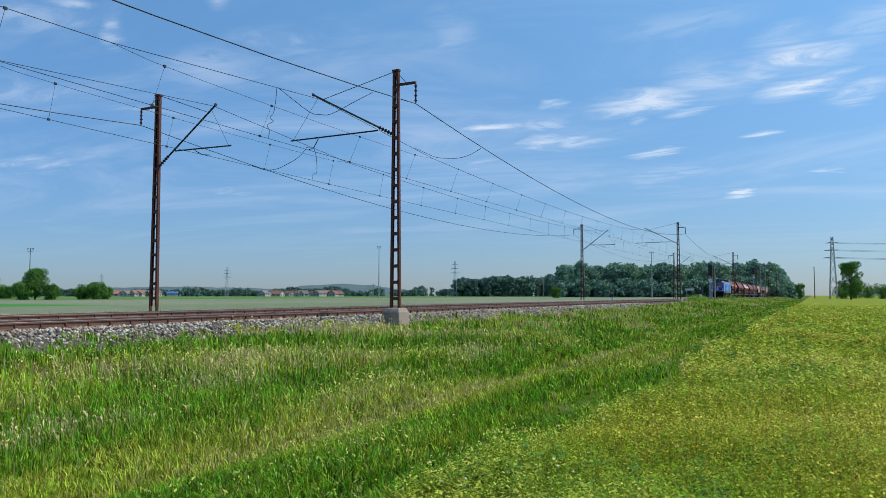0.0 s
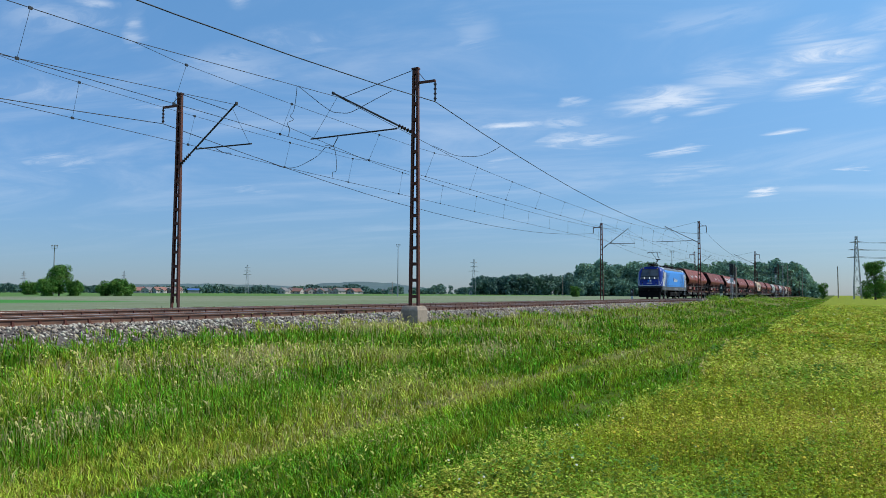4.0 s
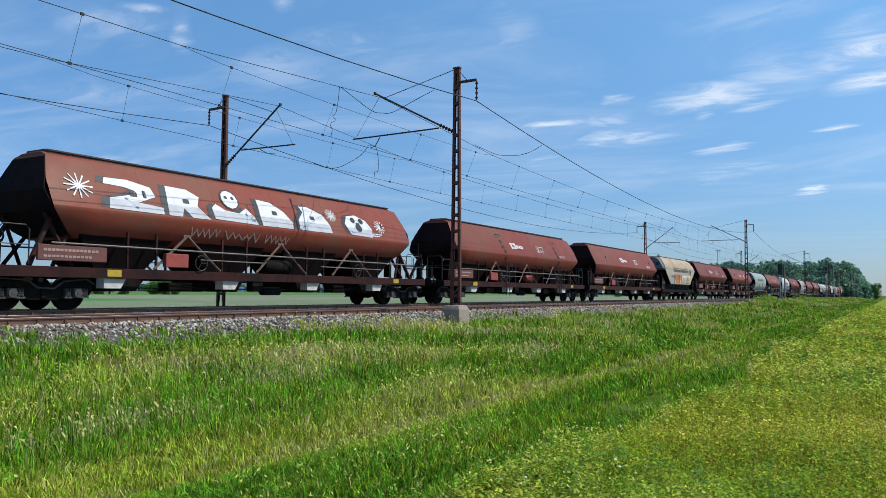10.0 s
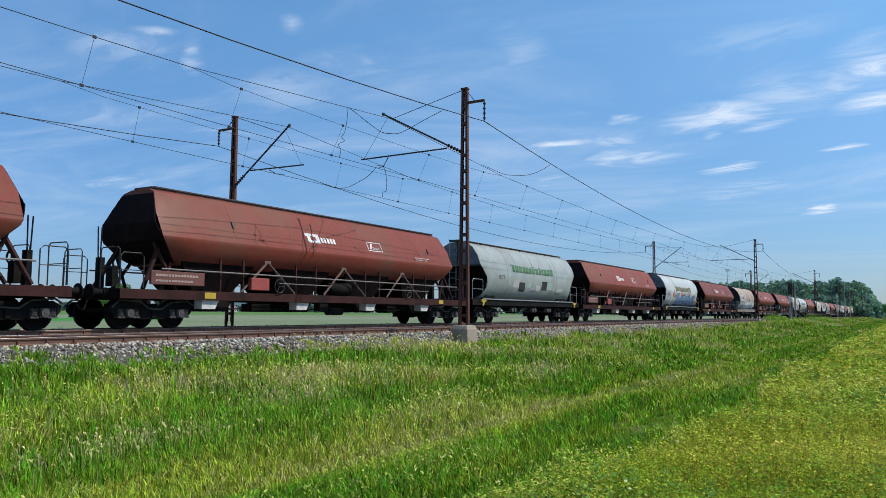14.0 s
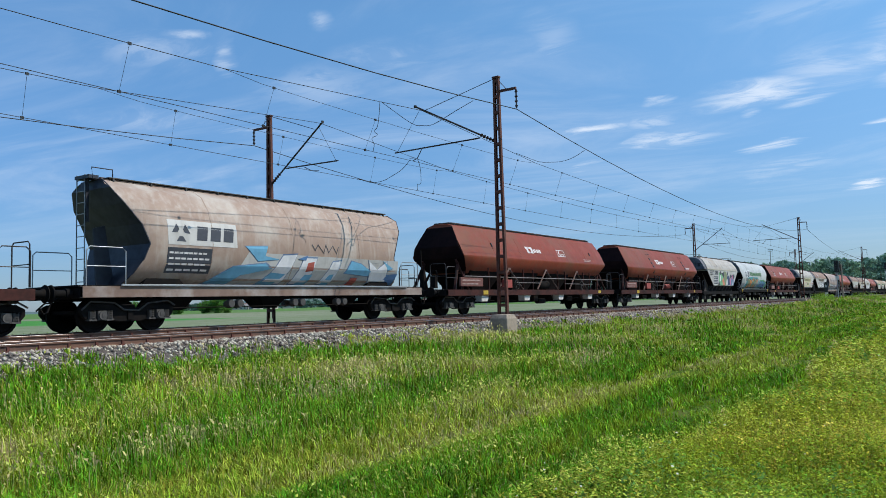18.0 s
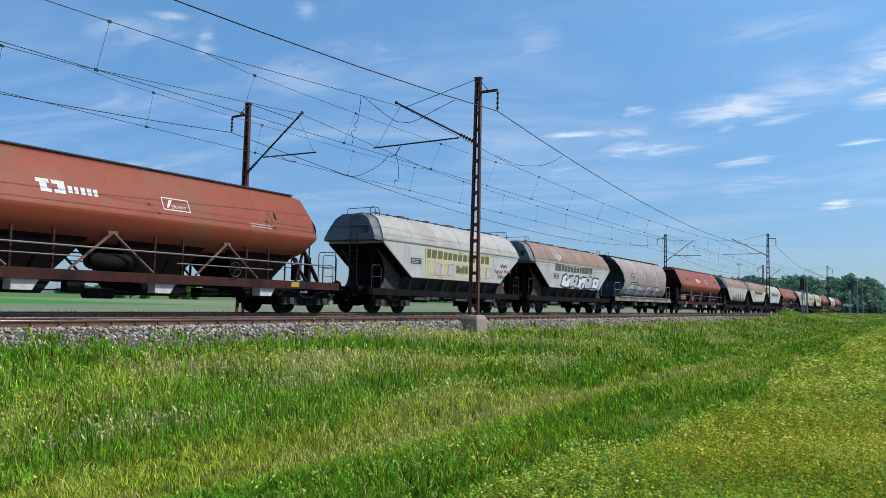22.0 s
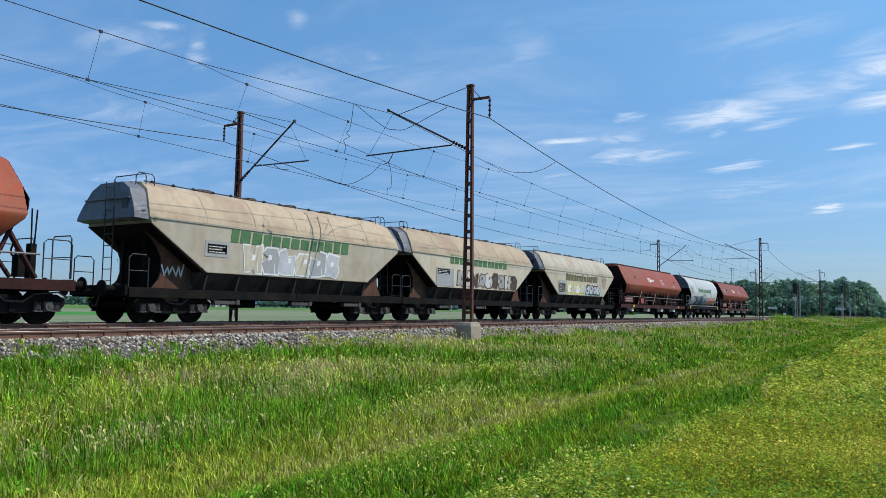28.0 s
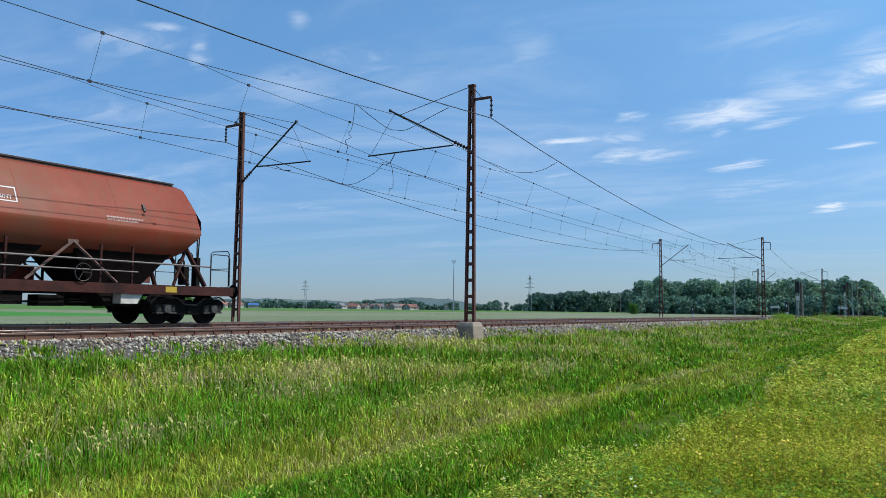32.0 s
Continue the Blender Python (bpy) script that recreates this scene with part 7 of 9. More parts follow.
        for k, (x0, x1, z0, z1, mm) in enumerate(((-5.0, -4.5, 1.2, 1.35, "black_paint"), (-2.3, -2.05, 1.25, 1.45, "black_paint"), (-1.75, -1.5, 1.25, 1.45, "black_paint"), (2.6, 2.8, 1.25, 1.45, "black_paint"), (-7.9, -7.55, 1.15, 1.40, "black_paint"), (3.2, 3.9, 1.38, 1.43, "yellow_paint"), (5.0, 5.8, 1.3, 1.42, "mark_dim"), (-3.9, -3.75, 1.10, 1.18, "mark_white"), (-0.75, -0.4, 1.10, 1.16, "mark_white"), (1.9, 2.05, 1.10, 1.2, "mark_white"))):
            side([(d * x0, z0), (d * x1, z0), (d * x1, z1), (d * x0, z1)], M[mm], "skirt_plate")
        # equipment below the frame
        for x0, x1 in ((-2.9, -1.1), (-0.9, 0.5), (0.7, 1.6), (1.8, 2.9)):
            part("equipment_box", Geo().box((x0 + x1) / 2, y * 1.15, 0.62, x1 - x0, 0.5, 0.5), M["underframe"], w, bevel=0.03)
        for x in (0.0, 0.55):
            part("cylinder", Geo().turned(x, y * 1.42, 0.72, [(0, -0.12), (0.13, -0.1), (0.16, 0), (0.13, 0.1), (0, 0.12)], "y", 12), M["axlebox"], w)
    for bx in (-5.22, 5.22):
        b = hang("bogie", shared("loco_bolster", lambda: Geo().box(0, 0, 0.72, 1.0, 1.9, 0.3).box(-2.0, 0, 0.6, 0.2, 2.2, 0.2).box(2.0, 0, 0.6, 0.2, 2.2, 0.2), M["underframe"], 0.03), w, Matrix.Translation((bx, 0, 0)), "black two-axle bogie")
        for y in (-1, 1):
            hang("bogie_frame", shared("loco_frame", lambda: Geo().prism([(-2.15, 0.62), (-1.9, 0.95), (-0.7, 0.95), (-0.45, 0.72), (0.45, 0.72), (0.7, 0.95), (1.9, 0.95), (2.15, 0.62), (1.9, 0.78), (0.75, 0.78), (0.5, 0.48), (-0.5, 0.48), (-0.75, 0.78), (-1.9, 0.78)], -0.06, 0.06, "y"), M["underframe"], 0.02), b, Matrix.Translation((0, y * 1.08, 0)))
            for d in (-0.55, 0.55):
                hang("spring", shared("loco_spring", lambda: Geo().turned(0, 0, 0.75, [(0.12, 0), (0.15, 0.04), (0.12, 0.08), (0.15, 0.12), (0.12, 0.16), (0.15, 0.2), (0.12, 0.24)], "z", 12), M["axlebox"], smooth=True), b, Matrix.Translation((d, y * 1.15, 0)))
            hang("damper", shared("loco_damper", lambda: Geo().tube([(-0.6, 0, 0.82), (0.2, 0, 0.86)], 0.05, 8).tube([(0.2, 0, 0.86), (0.9, 0, 0.9)], 0.03, 8), M["axlebox"]), b, Matrix.Translation((0.2, y * 1.25, 0)))
        for d in (-1.3, 1.3):
            ws = hang("wheelset", shared("loco_wheelset", lambda: wheelset_geo(0.625), M["underframe"], smooth=True), b, Matrix.Translation((d, 0, 0.625)))
            WHEELS.append((ws, d))
            for y in (-1, 1):
                hang("brake_disc", shared("loco_disc", lambda: Geo().disc(0, 0, 0, 0.535, 0.02, "y", 32, 0.39), M["disc"]), ws, Matrix.Translation((0, y * 0.83, 0)), "bright ring on the wheel")
    # roof gear
    roof_z = 4.02
    hang("pantograph_base", shared("panto_base", panto_base_geo, M["underframe"]), w, Matrix.Translation((-5.3, 0, roof_z)))
    hang("pantograph_arm", shared("panto_arm", panto_arm_geo, M["underframe"]), w, Matrix.Translation((-5.6, 0, roof_z)), "raised pantograph arm")
    hang("pantograph_head", shared("panto_head", panto_head_geo, M["underframe"]), w, Matrix.Translation((-5.6, 0, roof_z)), "pantograph head touching the wire")
    for x, a in ((-6.9, 0), (5.9, 180), (3.9, 0)):
        hang("folded_pantograph", shared("panto_folded", panto_folded_geo, M["underframe"]), w, pose(x, 0, roof_z, 0, 0, a), "folded pantograph")
    for x, h, r in ((-1.9, 0.30, 0.10), (-1.45, 0.42, 0.09), (-0.2, 0.28, 0.07), (0.55, 0.40, 0.20), (0.95, 0.35, 0.12), (1.5, 0.26, 0.07), (1.9, 0.22, 0.2), (2.4, 0.3, 0.08), (2.9, 0.3, 0.08)):
        part("roof_insulator", Geo().turned(x, -0.45 if r < 0.1 else 0.0, roof_z - 0.04, [(r * 0.7, 0.0), (r, h * 0.2), (r * 0.7, h * 0.35), (r, h * 0.5), (r * 0.7, h * 0.65), (r, h * 0.85), (r * 0.8, h), (0, h)], "z", 12), M["insulator"], w, smooth=True)
    part("roof_busbar", Geo().tube([(-4.6, -0.45, roof_z + 0.2), (-1.9, -0.45, roof_z + 0.28), (-0.2, -0.45, roof_z + 0.26), (2.4, -0.45, roof_z + 0.28), (3.3, -0.3, roof_z + 0.22)], 0.018, 6), M["wire"], w)
    part("folded_frame", Geo().box(-6.95, -0.22, 4.24, 2.7, 0.05, 0.06).box(-6.95, 0.22, 4.24, 2.7, 0.05, 0.06).box(-8.2, 0, 4.30, 0.22, 1.5, 0.05).box(-7.6, 0, 4.26, 0.08, 0.5, 0.08).box(-6.6, 0, 4.26, 0.3, 0.6, 0.12).box(-5.9, 0, 4.2, 0.5, 0.8, 0.16), M["underframe"], w, "long folded pantograph frame over the cab")
    for x, wd, hh in ((0.15, 0.35, 0.34), (0.85, 0.5, 0.42), (1.45, 0.3, 0.36), (2.0, 0.45, 0.28), (2.7, 0.5, 0.30), (3.5, 0.7, 0.22), (4.4, 0.8, 0.20), (5.2, 0.5, 0.16)):
        part("roof_gear", Geo().box(x, -0.1, roof_z + hh / 2 - 0.03, wd, 0.7, hh * 0.55).box(x + 0.05, -0.1, roof_z + hh - 0.06, wd * 0.6, 0.5, 0.10), M["underframe"], w, "black switchgear on the roof", bevel=0.02)
    part("horn", Geo().tube([(-7.5, 0.4, roof_z - 0.04), (-7.8, 0.4, roof_z + 0.06)], 0.03, 8, 0.07), M["galvanised"], w)
    TRAIN.append((w, u))
    return w


# ---- train: writing and graffiti, wagon by wagon ----
M["spray_navy"] = material("navy_spray_paint", (0.030, 0.050, 0.10), (0.045, 0.07, 0.13), (0.02, 0.03, 0.06), rough=0.6, grain=4, patch=1.2, bump=0)
M["spray_teal"] = material("teal_spray_paint", (0.06, 0.25, 0.26), (0.08, 0.30, 0.30), (0.05, 0.17, 0.18), rough=0.6, grain=4, patch=1.2, bump=0)
M["spray_olive"] = material("olive_spray_paint", (0.22, 0.25, 0.13), (0.17, 0.20, 0.10), (0.28, 0.30, 0.19), rough=0.6, grain=3, patch=1.0, bump=0)
M["spray_slate"] = material("blue_grey_spray_paint", (0.16, 0.24, 0.36), (0.12, 0.19, 0.30), (0.08, 0.12, 0.22), rough=0.6, grain=3, patch=0.9, bump=0)
M["spray_brown"] = material("maroon_spray_paint", (0.13, 0.055, 0.05), (0.10, 0.045, 0.042), rough=0.6, grain=5, patch=1.2, bump=0)
M["primer_grey"] = material("grey_overpaint", (0.33, 0.34, 0.34), (0.28, 0.29, 0.29), (0.24, 0.24, 0.23), rough=0.7, grain=4, patch=0.8, bump=0, streak=0.6)
M["spray_salmon"] = material("salmon_spray_paint", (0.52, 0.25, 0.17), (0.44, 0.20, 0.14), (0.36, 0.17, 0.12), rough=0.6, grain=4, patch=1.0, bump=0)
M["grass_mint"] = material("fresh_green_spray_paint", (0.16, 0.40, 0.19), (0.20, 0.45, 0.24), rough=0.6, grain=4, patch=1.2, bump=0)


def paint(w, surface, poly, mat, name="graffiti", label="", lift=0.004):
    return part(name, on_side(poly, surface, lift), M[mat], w, label)


def brand_word(w, surface, x0, x1, z0, z1, mat, label="company lettering", seed=1):
    """A long company name as upright blocks, lower towards its middle, with two short bars above."""
    r = random.Random(seed)
    widths = [r.uniform(0.8, 1.2) for k in range(13)]
    unit, x, gs = (x1 - x0) / sum(widths), x0, []
    for k, q in enumerate(widths):
        dip = 0.22 * math.sin(math.pi * (k + 0.5) / 13)
        a, b, lo, hi = x, x + q * unit * 0.80, z0, z1 - dip * (z1 - z0)
        lean = 0.13 * (hi - lo)
        gs.append(on_side([(a, lo), (b, lo), (b + lean, hi), (a + lean, hi)], surface, 0.006))
        if k in (6, 8):
            gs.append(on_side([(a + lean, hi + 0.05), (b + lean, hi + 0.05), (b + lean, hi + 0.10), (a + lean, hi + 0.10)], surface, 0.006))
        x += q * unit
    return part("lettering", merge(gs), M[mat], w, label)


def data_panel(w, surface, x0, x1, z0, z1, rows=3, mat="label_dark"):
    p = part("data_panel", on_side(rect(x0, x1, z0, z1), surface, 0.004), M[mat], w, "dark data panel with pale marks" if mat == "label_dark" else "red data panel with pale marks")
    step = (z1 - z0) / (rows + 0.5)
    for k in range(rows):
        bars(p, surface, x0 + 0.06, x1 - 0.06 - 0.12 * (k % 2), z0 + step * (k + 0.4), z0 + step * (k + 0.75), 5 + k, M["mark_white"], seed=k, lift=0.009)


def tag(w, surface, x0, x1, z0, z1, mat, n=6, seed=1, wd=0.035, label="thin sprayed scrawl"):
    """A thin running scrawl."""
    r = random.Random(seed)
    pts = [(x0 + (x1 - x0) * (k + r.uniform(-0.3, 0.3)) / (2 * n), (z0 if k % 2 else z1) + r.uniform(-0.2, 0.2) * (z1 - z0)) for k in range(2 * n + 1)]
    return part("graffiti", merge([on_side(q, surface, 0.011) for q in stroke(pts, wd)]), M[mat], w, label)


SHARDS = [[(0, 0), (0.06, 0.5), (-0.1, 1), (0.62, 1.02), (0.60, 0.80), (1.02, 0.92), (0.92, 0.46), (1.06, 0.02), (0.66, -0.02), (0.58, 0.30), (0.40, 0.28), (0.36, 0)],
          [(0.02, 0), (-0.06, 0.62), (0.20, 1), (0.80, 1.0), (1.04, 0.78), (0.74, 0.62), (1.0, 0.40), (0.86, 0.0)],
          [(0.0, 0.04), (0.16, 0.48), (-0.04, 0.72), (0.22, 1.04), (0.94, 0.98), (0.84, 0.66), (1.0, 0.32), (0.78, -0.03), (0.40, 0.10)],
          [(0.05, 0.0), (0.0, 1.0), (0.36, 0.96), (0.52, 0.52), (0.70, 1.02), (1.05, 0.94), (0.92, 0.0), (0.62, 0.02), (0.50, 0.2), (0.36, 0.0)],
          [(-0.04, 0.1), (0.06, 0.92), (0.44, 1.05), (0.56, 0.7), (1.0, 0.74), (1.06, 0.36), (0.90, 0.0), (0.30, -0.03)]]


def piece(w, surface, x0, x1, z0, z1, n, fills, edge_mat, seed, label, edge=0.06, lift=0.006, glint="spray_white", marks=True, lean=0.1, wide=1.12):
    """A dense sprayed piece: leaning angular blocks that overlap, each with a dark rim, a fill, slits and a bright upper edge."""
    r = random.Random(seed)
    cell, hgt = (x1 - x0) / n, z1 - z0
    for i in range(n):
        shape = SHARDS[(i * 3 + seed + r.randrange(2)) % len(SHARDS)]
        cx, hh, tilt = x0 + i * cell, hgt * r.uniform(0.86, 1.0), lean + r.uniform(-0.12, 0.12)
        flip = r.random() < 0.4
        pts = [(cx + cell * wide * ((1 - a if flip else a) + r.uniform(-0.06, 0.06)) + tilt * b * hh, z0 + hh * min(max(b + r.uniform(-0.04, 0.04), -0.02), 1.06)) for a, b in shape]
        mx, mz = sum(p[0] for p in pts) / len(pts), sum(p[1] for p in pts) / len(pts)
        kx, kz = 1 - 2 * edge / (cell * wide), 1 - 2 * edge / hh
        inner = [(mx + (a - mx) * kx, mz + (b - mz) * kz) for a, b in pts]
        up = lift + 0.0006 * i
        ob = paint(w, surface, pts, edge_mat, label=label if i == 0 else "", lift=up)
        paint(ob, surface, inner, fills[i % len(fills)], "graffiti_fill", lift=up + 0.006)
        if marks:
            sx, sz = mx + r.uniform(-0.1, 0.1) * cell, mz + r.uniform(-0.05, 0.15) * hh
            slit = [(sx - 0.10 * cell, sz - 0.10 * hh), (sx + 0.12 * cell, sz - 0.05 * hh), (sx + 0.16 * cell, sz + 0.10 * hh), (sx - 0.04 * cell, sz + 0.12 * hh)]
            line = [(mx + 0.26 * cell, z0 + 0.06 * hh), (mx + 0.26 * cell + edge * 0.5, z0 + 0.06 * hh), (mx + 0.2 * cell + tilt * 0.4 + edge * 0.5, z0 + 0.4 * hh), (mx + 0.2 * cell + tilt * 0.4, z0 + 0.4 * hh)]
            part("graffiti_slit", merge([on_side(q, surface, up + 0.011) for q in (slit, line)]), M[edge_mat], ob)
        if glint:
            a, b = inner[2], inner[3]
            part("graffiti_glint", merge([on_side(q, surface, up + 0.016) for q in stroke([a, b], edge * 0.55)]), M[glint], ob)


def decorate(i, w):
    """What is written and sprayed on the wagon with that number in the train."""
    flat, tank = (lambda z: grain_surface(z)), tank_surface
    if i == 3:
        letters = [(-6.9, -5.0, [(0, 0.02), (0.98, 0), (1, 0.22), (0.55, 0.3), (0.9, 0.55), (0.85, 0.85), (0.45, 1), (0.05, 0.98), (0, 0.78), (0.35, 0.75), (0.55, 0.66), (0.4, 0.5), (0.05, 0.35)]),
                   (-4.85, -3.2, [(0, 0), (0.3, 0), (0.4, 0.3), (0.55, 0), (1, 0), (0.75, 0.42), (0.85, 0.75), (0.6, 0.97), (0.1, 1), (0.05, 0.5)]),
                   (-3.0, -1.05, [(0, 0.05), (1, 0), (0.95, 0.3), (0.8, 0.58), (0.6, 0.36), (0.3, 0.4), (0.1, 0.6), (0, 0.45)]),
                   (-0.85, 0.8, [(0, 0), (0.95, 0), (1, 0.25), (0.8, 0.65), (0.45, 0.95), (0.05, 1)]),
                   (1.1, 3.0, [(0, 0), (1, 0), (1, 0.35), (0.85, 0.75), (0.45, 1), (0.2, 0.98), (0.25, 0.75), (0.05, 0.4)]),
                   (4.05, 5.85, [(0.1, 0.05), (0.9, 0.0), (1, 0.4), (0.85, 0.75), (0.5, 0.95), (0.15, 0.85), (0, 0.5)])]
        for x0, x1, shape in letters:
            pts = [(x0 + a * (x1 - x0), 2.83 + b * 0.95) for a, b in shape]
            ob = paint(w, red_surface, [(a - 0.24, b + 0.02) for a, b in pts], "spray_black", label="black shadow of a white sprayed figure")
            paint(ob, red_surface, pts, "spray_white", "graffiti_fill", "white rounded sprayed figure", 0.009)
            paint(ob, red_surface, cut_z(pts, 3.15, False), "spray_silver", "graffiti_fill", lift=0.014)
            cx = (x0 + x1) / 2
            paint(ob, red_surface, rect(cx - 0.14, cx + 0.1, 3.28, 3.42), "spray_black", "graffiti_slit", lift=0.019)
        disc = lambda cx, cz, q: [(cx + q * math.cos(k * 0.524), cz + q * 0.85 * math.sin(k * 0.524)) for k in range(12)]
        paint(w, red_surface, disc(-2.1, 3.62, 0.42), "spray_black", lift=0.02)
        paint(w, red_surface, disc(-2.1, 3.62, 0.36), "spray_white", lift=0.025)
        for cx, cz, q in ((-2.25, 3.68, 0.07), (-1.95, 3.68, 0.07), (4.65, 3.5, 0.14), (5.2, 3.5, 0.14), (4.9, 3.2, 0.2)):
            paint(w, red_surface, disc(cx, cz, q), "spray_black", lift=0.03)
        for cx, cz, q in ((-7.7, 3.4, 0.42), (3.3, 3.58, 0.3), (6.5, 3.35, 0.34)):
            part("graffiti_star", merge([on_side(p, red_surface, 0.004 + 0.0008 * k) for k in range(6) for p in stroke([(cx - q * math.cos(k * 0.524), cz - q * 0.8 * math.sin(k * 0.524)), (cx + q * math.cos(k * 0.524), cz + q * 0.8 * math.sin(k * 0.524))], 0.04)]), M["spray_white"], w, "white sprayed star")
        for k, (x0, x1) in enumerate(((-3.95, -2.75), (-2.5, -0.9), (-0.65, 0.6))):
            tag(w, red_surface, x0, x1, 2.28, 2.50, "mark_dim", 5, k, 0.04)
    elif i == 6:
        brand_word(w, flat, -3.05, 3.1, 2.82, 3.32, "brand_brown")
        paint(w, flat, rect(-4.25, -2.9, 1.66, 2.5), "primer_grey", "overpaint", "grey overpainted patch")
        data_panel(w, flat, -3.65, -2.9, 2.2, 2.44)
        paint(w, flat, rect(-2.8, 4.3, 1.64, 2.5), "spray_white", label="white ground of a sprayed word")
        for k in range(6):
            x = -2.75 + k * 0.55
            bar = [(x, 1.66), (x + 0.47, 1.66), (x + 0.47, 2.54), (x, 2.54)]
            ob = paint(w, flat, [(a + (0.03 if a > x else -0.03), b) for a, b in bar], "spray_brown", label="tall red-orange sprayed block", lift=0.009)
            paint(ob, flat, bar, "spray_orange" if k % 3 else "spray_red", "graffiti_fill", lift=0.014)
            paint(ob, flat, rect(x + 0.17, x + 0.29, 2.16 if k % 2 else 1.66, 2.42 if k % 2 else 2.0), "spray_white" if k % 2 == 0 else "spray_brown", "graffiti_slit", lift=0.019)
        piece(w, flat, 0.6, 4.1, 1.68, 2.42, 4, ["spray_yellow", "pale_grey", "spray_orange", "spray_yellow"], "spray_violet", 4, "white, yellow and violet sprayed figures", lift=0.012)
        part("emblem", on_side([(4.3 + rr * math.cos(aa), 2.95 + rr * 0.85 * math.sin(aa)) for aa, rr in ((2 * math.pi * j / 18, 0.5 if j % 2 else 0.36) for j in range(18))], flat, 0.006), M["brand_brown"], w, "brown leaf-shaped emblem")
        tag(w, lambda z: 1.0, -5.7, -4.6, 1.55, 1.95, "spray_white", 4, 3)
    elif i == 9:
        brand_word(w, tank, -2.9, 3.0, 2.86, 3.28, "brand_green", "faded green company lettering")
        for k in range(9):
            r = random.Random(k)
            x, z = -2.8 + k * 0.8, 1.75 + 0.3 * r.random()
            paint(w, tank, rect(x, x + r.uniform(0.5, 0.9), z, z + r.uniform(0.25, 0.6)), ("pale_grey", "hopper_grime", "mint", "primer_grey")[k % 4], label="faded remains of graffiti", lift=0.004 + 0.0007 * k)
        data_panel(w, tank, -4.6, -3.9, 2.4, 2.62)
    elif i == 11:
        brand_word(w, tank, -2.8, 3.35, 2.78, 3.28, "brand_olive", "faded olive company lettering")
        paint(w, tank, rect(-6.6, -4.6, 1.35, 2.75), "primer_grey", "overpaint", "grey overpainted patch")
        data_panel(w, tank, -6.3, -5.2, 2.28, 2.5)
        for k, (x, z, q, mm) in enumerate(((-3.4, 2.45, 0.6, "coral"), (-2.6, 2.5, 0.5, "mint"), (-0.2, 2.55, 0.6, "coral"), (1.0, 2.55, 0.55, "mint"), (2.3, 2.5, 0.5, "coral"), (3.2, 2.45, 0.5, "mint"), (4.9, 2.2, 0.6, "coral"), (5.5, 2.1, 0.5, "mint"), (5.9, 1.75, 0.5, "coral"), (-3.6, 1.7, 0.4, "mint"))):
            ob = paint(w, tank, [(x - q, z), (x - q * 0.1, z - q * 0.6), (x + q, z - 0.1), (x + q * 0.2, z + q * 0.65)], "spray_black", label="sprayed diamond", lift=0.004 + 0.0005 * k)
            paint(ob, tank, [(x - q * 0.85, z), (x - q * 0.1, z - q * 0.48), (x + q * 0.85, z - 0.08), (x + q * 0.18, z + q * 0.52)], mm, "graffiti_fill", lift=0.011 + 0.0005 * k)
        paint(w, tank, [(-3.3, 1.36), (5.6, 1.38), (4.8, 1.9), (-2.9, 1.95)], "spray_navy", label="dark blue ground of a sprayed piece", lift=0.018)
        piece(w, tank, -3.2, 4.5, 1.38, 2.62, 6, ["spray_slate", "spray_blue", "spray_slate"], "spray_navy", 11, "blue graffiti piece with pale edges", edge=0.09, lift=0.022, glint="spray_silver", lean=0.25)
    elif i == 13:
        paint(w, tank, [(-2.7, 1.31), (6.0, 1.31), (5.9, 2.3), (-2.0, 2.35)], "pale_grey", "overpaint", "pale worn ground below the graffiti", 0.002)
        paint(w, tank, rect(-5.05, -2.5, 2.46, 3.2), "pale_grey", "sign_panel", "faded white sign panel")
        for k in range(3):
            a = 2.1 * k + 0.5
            paint(w, tank, [(-4.6 + 0.32 * math.cos(a + d) * q, 2.82 + 0.3 * math.sin(a + d) * q) for d, q in ((-0.5, 0.4), (-0.55, 1), (0.55, 1), (0.5, 0.4))], "label_dark", "emblem", "dark three-part emblem", lift=0.009)
        for k in range(3):
            paint(w, tank, [(-4.05 + k * 0.5, 2.62), (-3.67 + k * 0.5, 2.62), (-3.62 + k * 0.5, 3.05), (-4.0 + k * 0.5, 3.05)], "label_dark", "lettering", lift=0.009)
        data_panel(w, tank, -5.05, -3.45, 1.64, 2.38, 4)
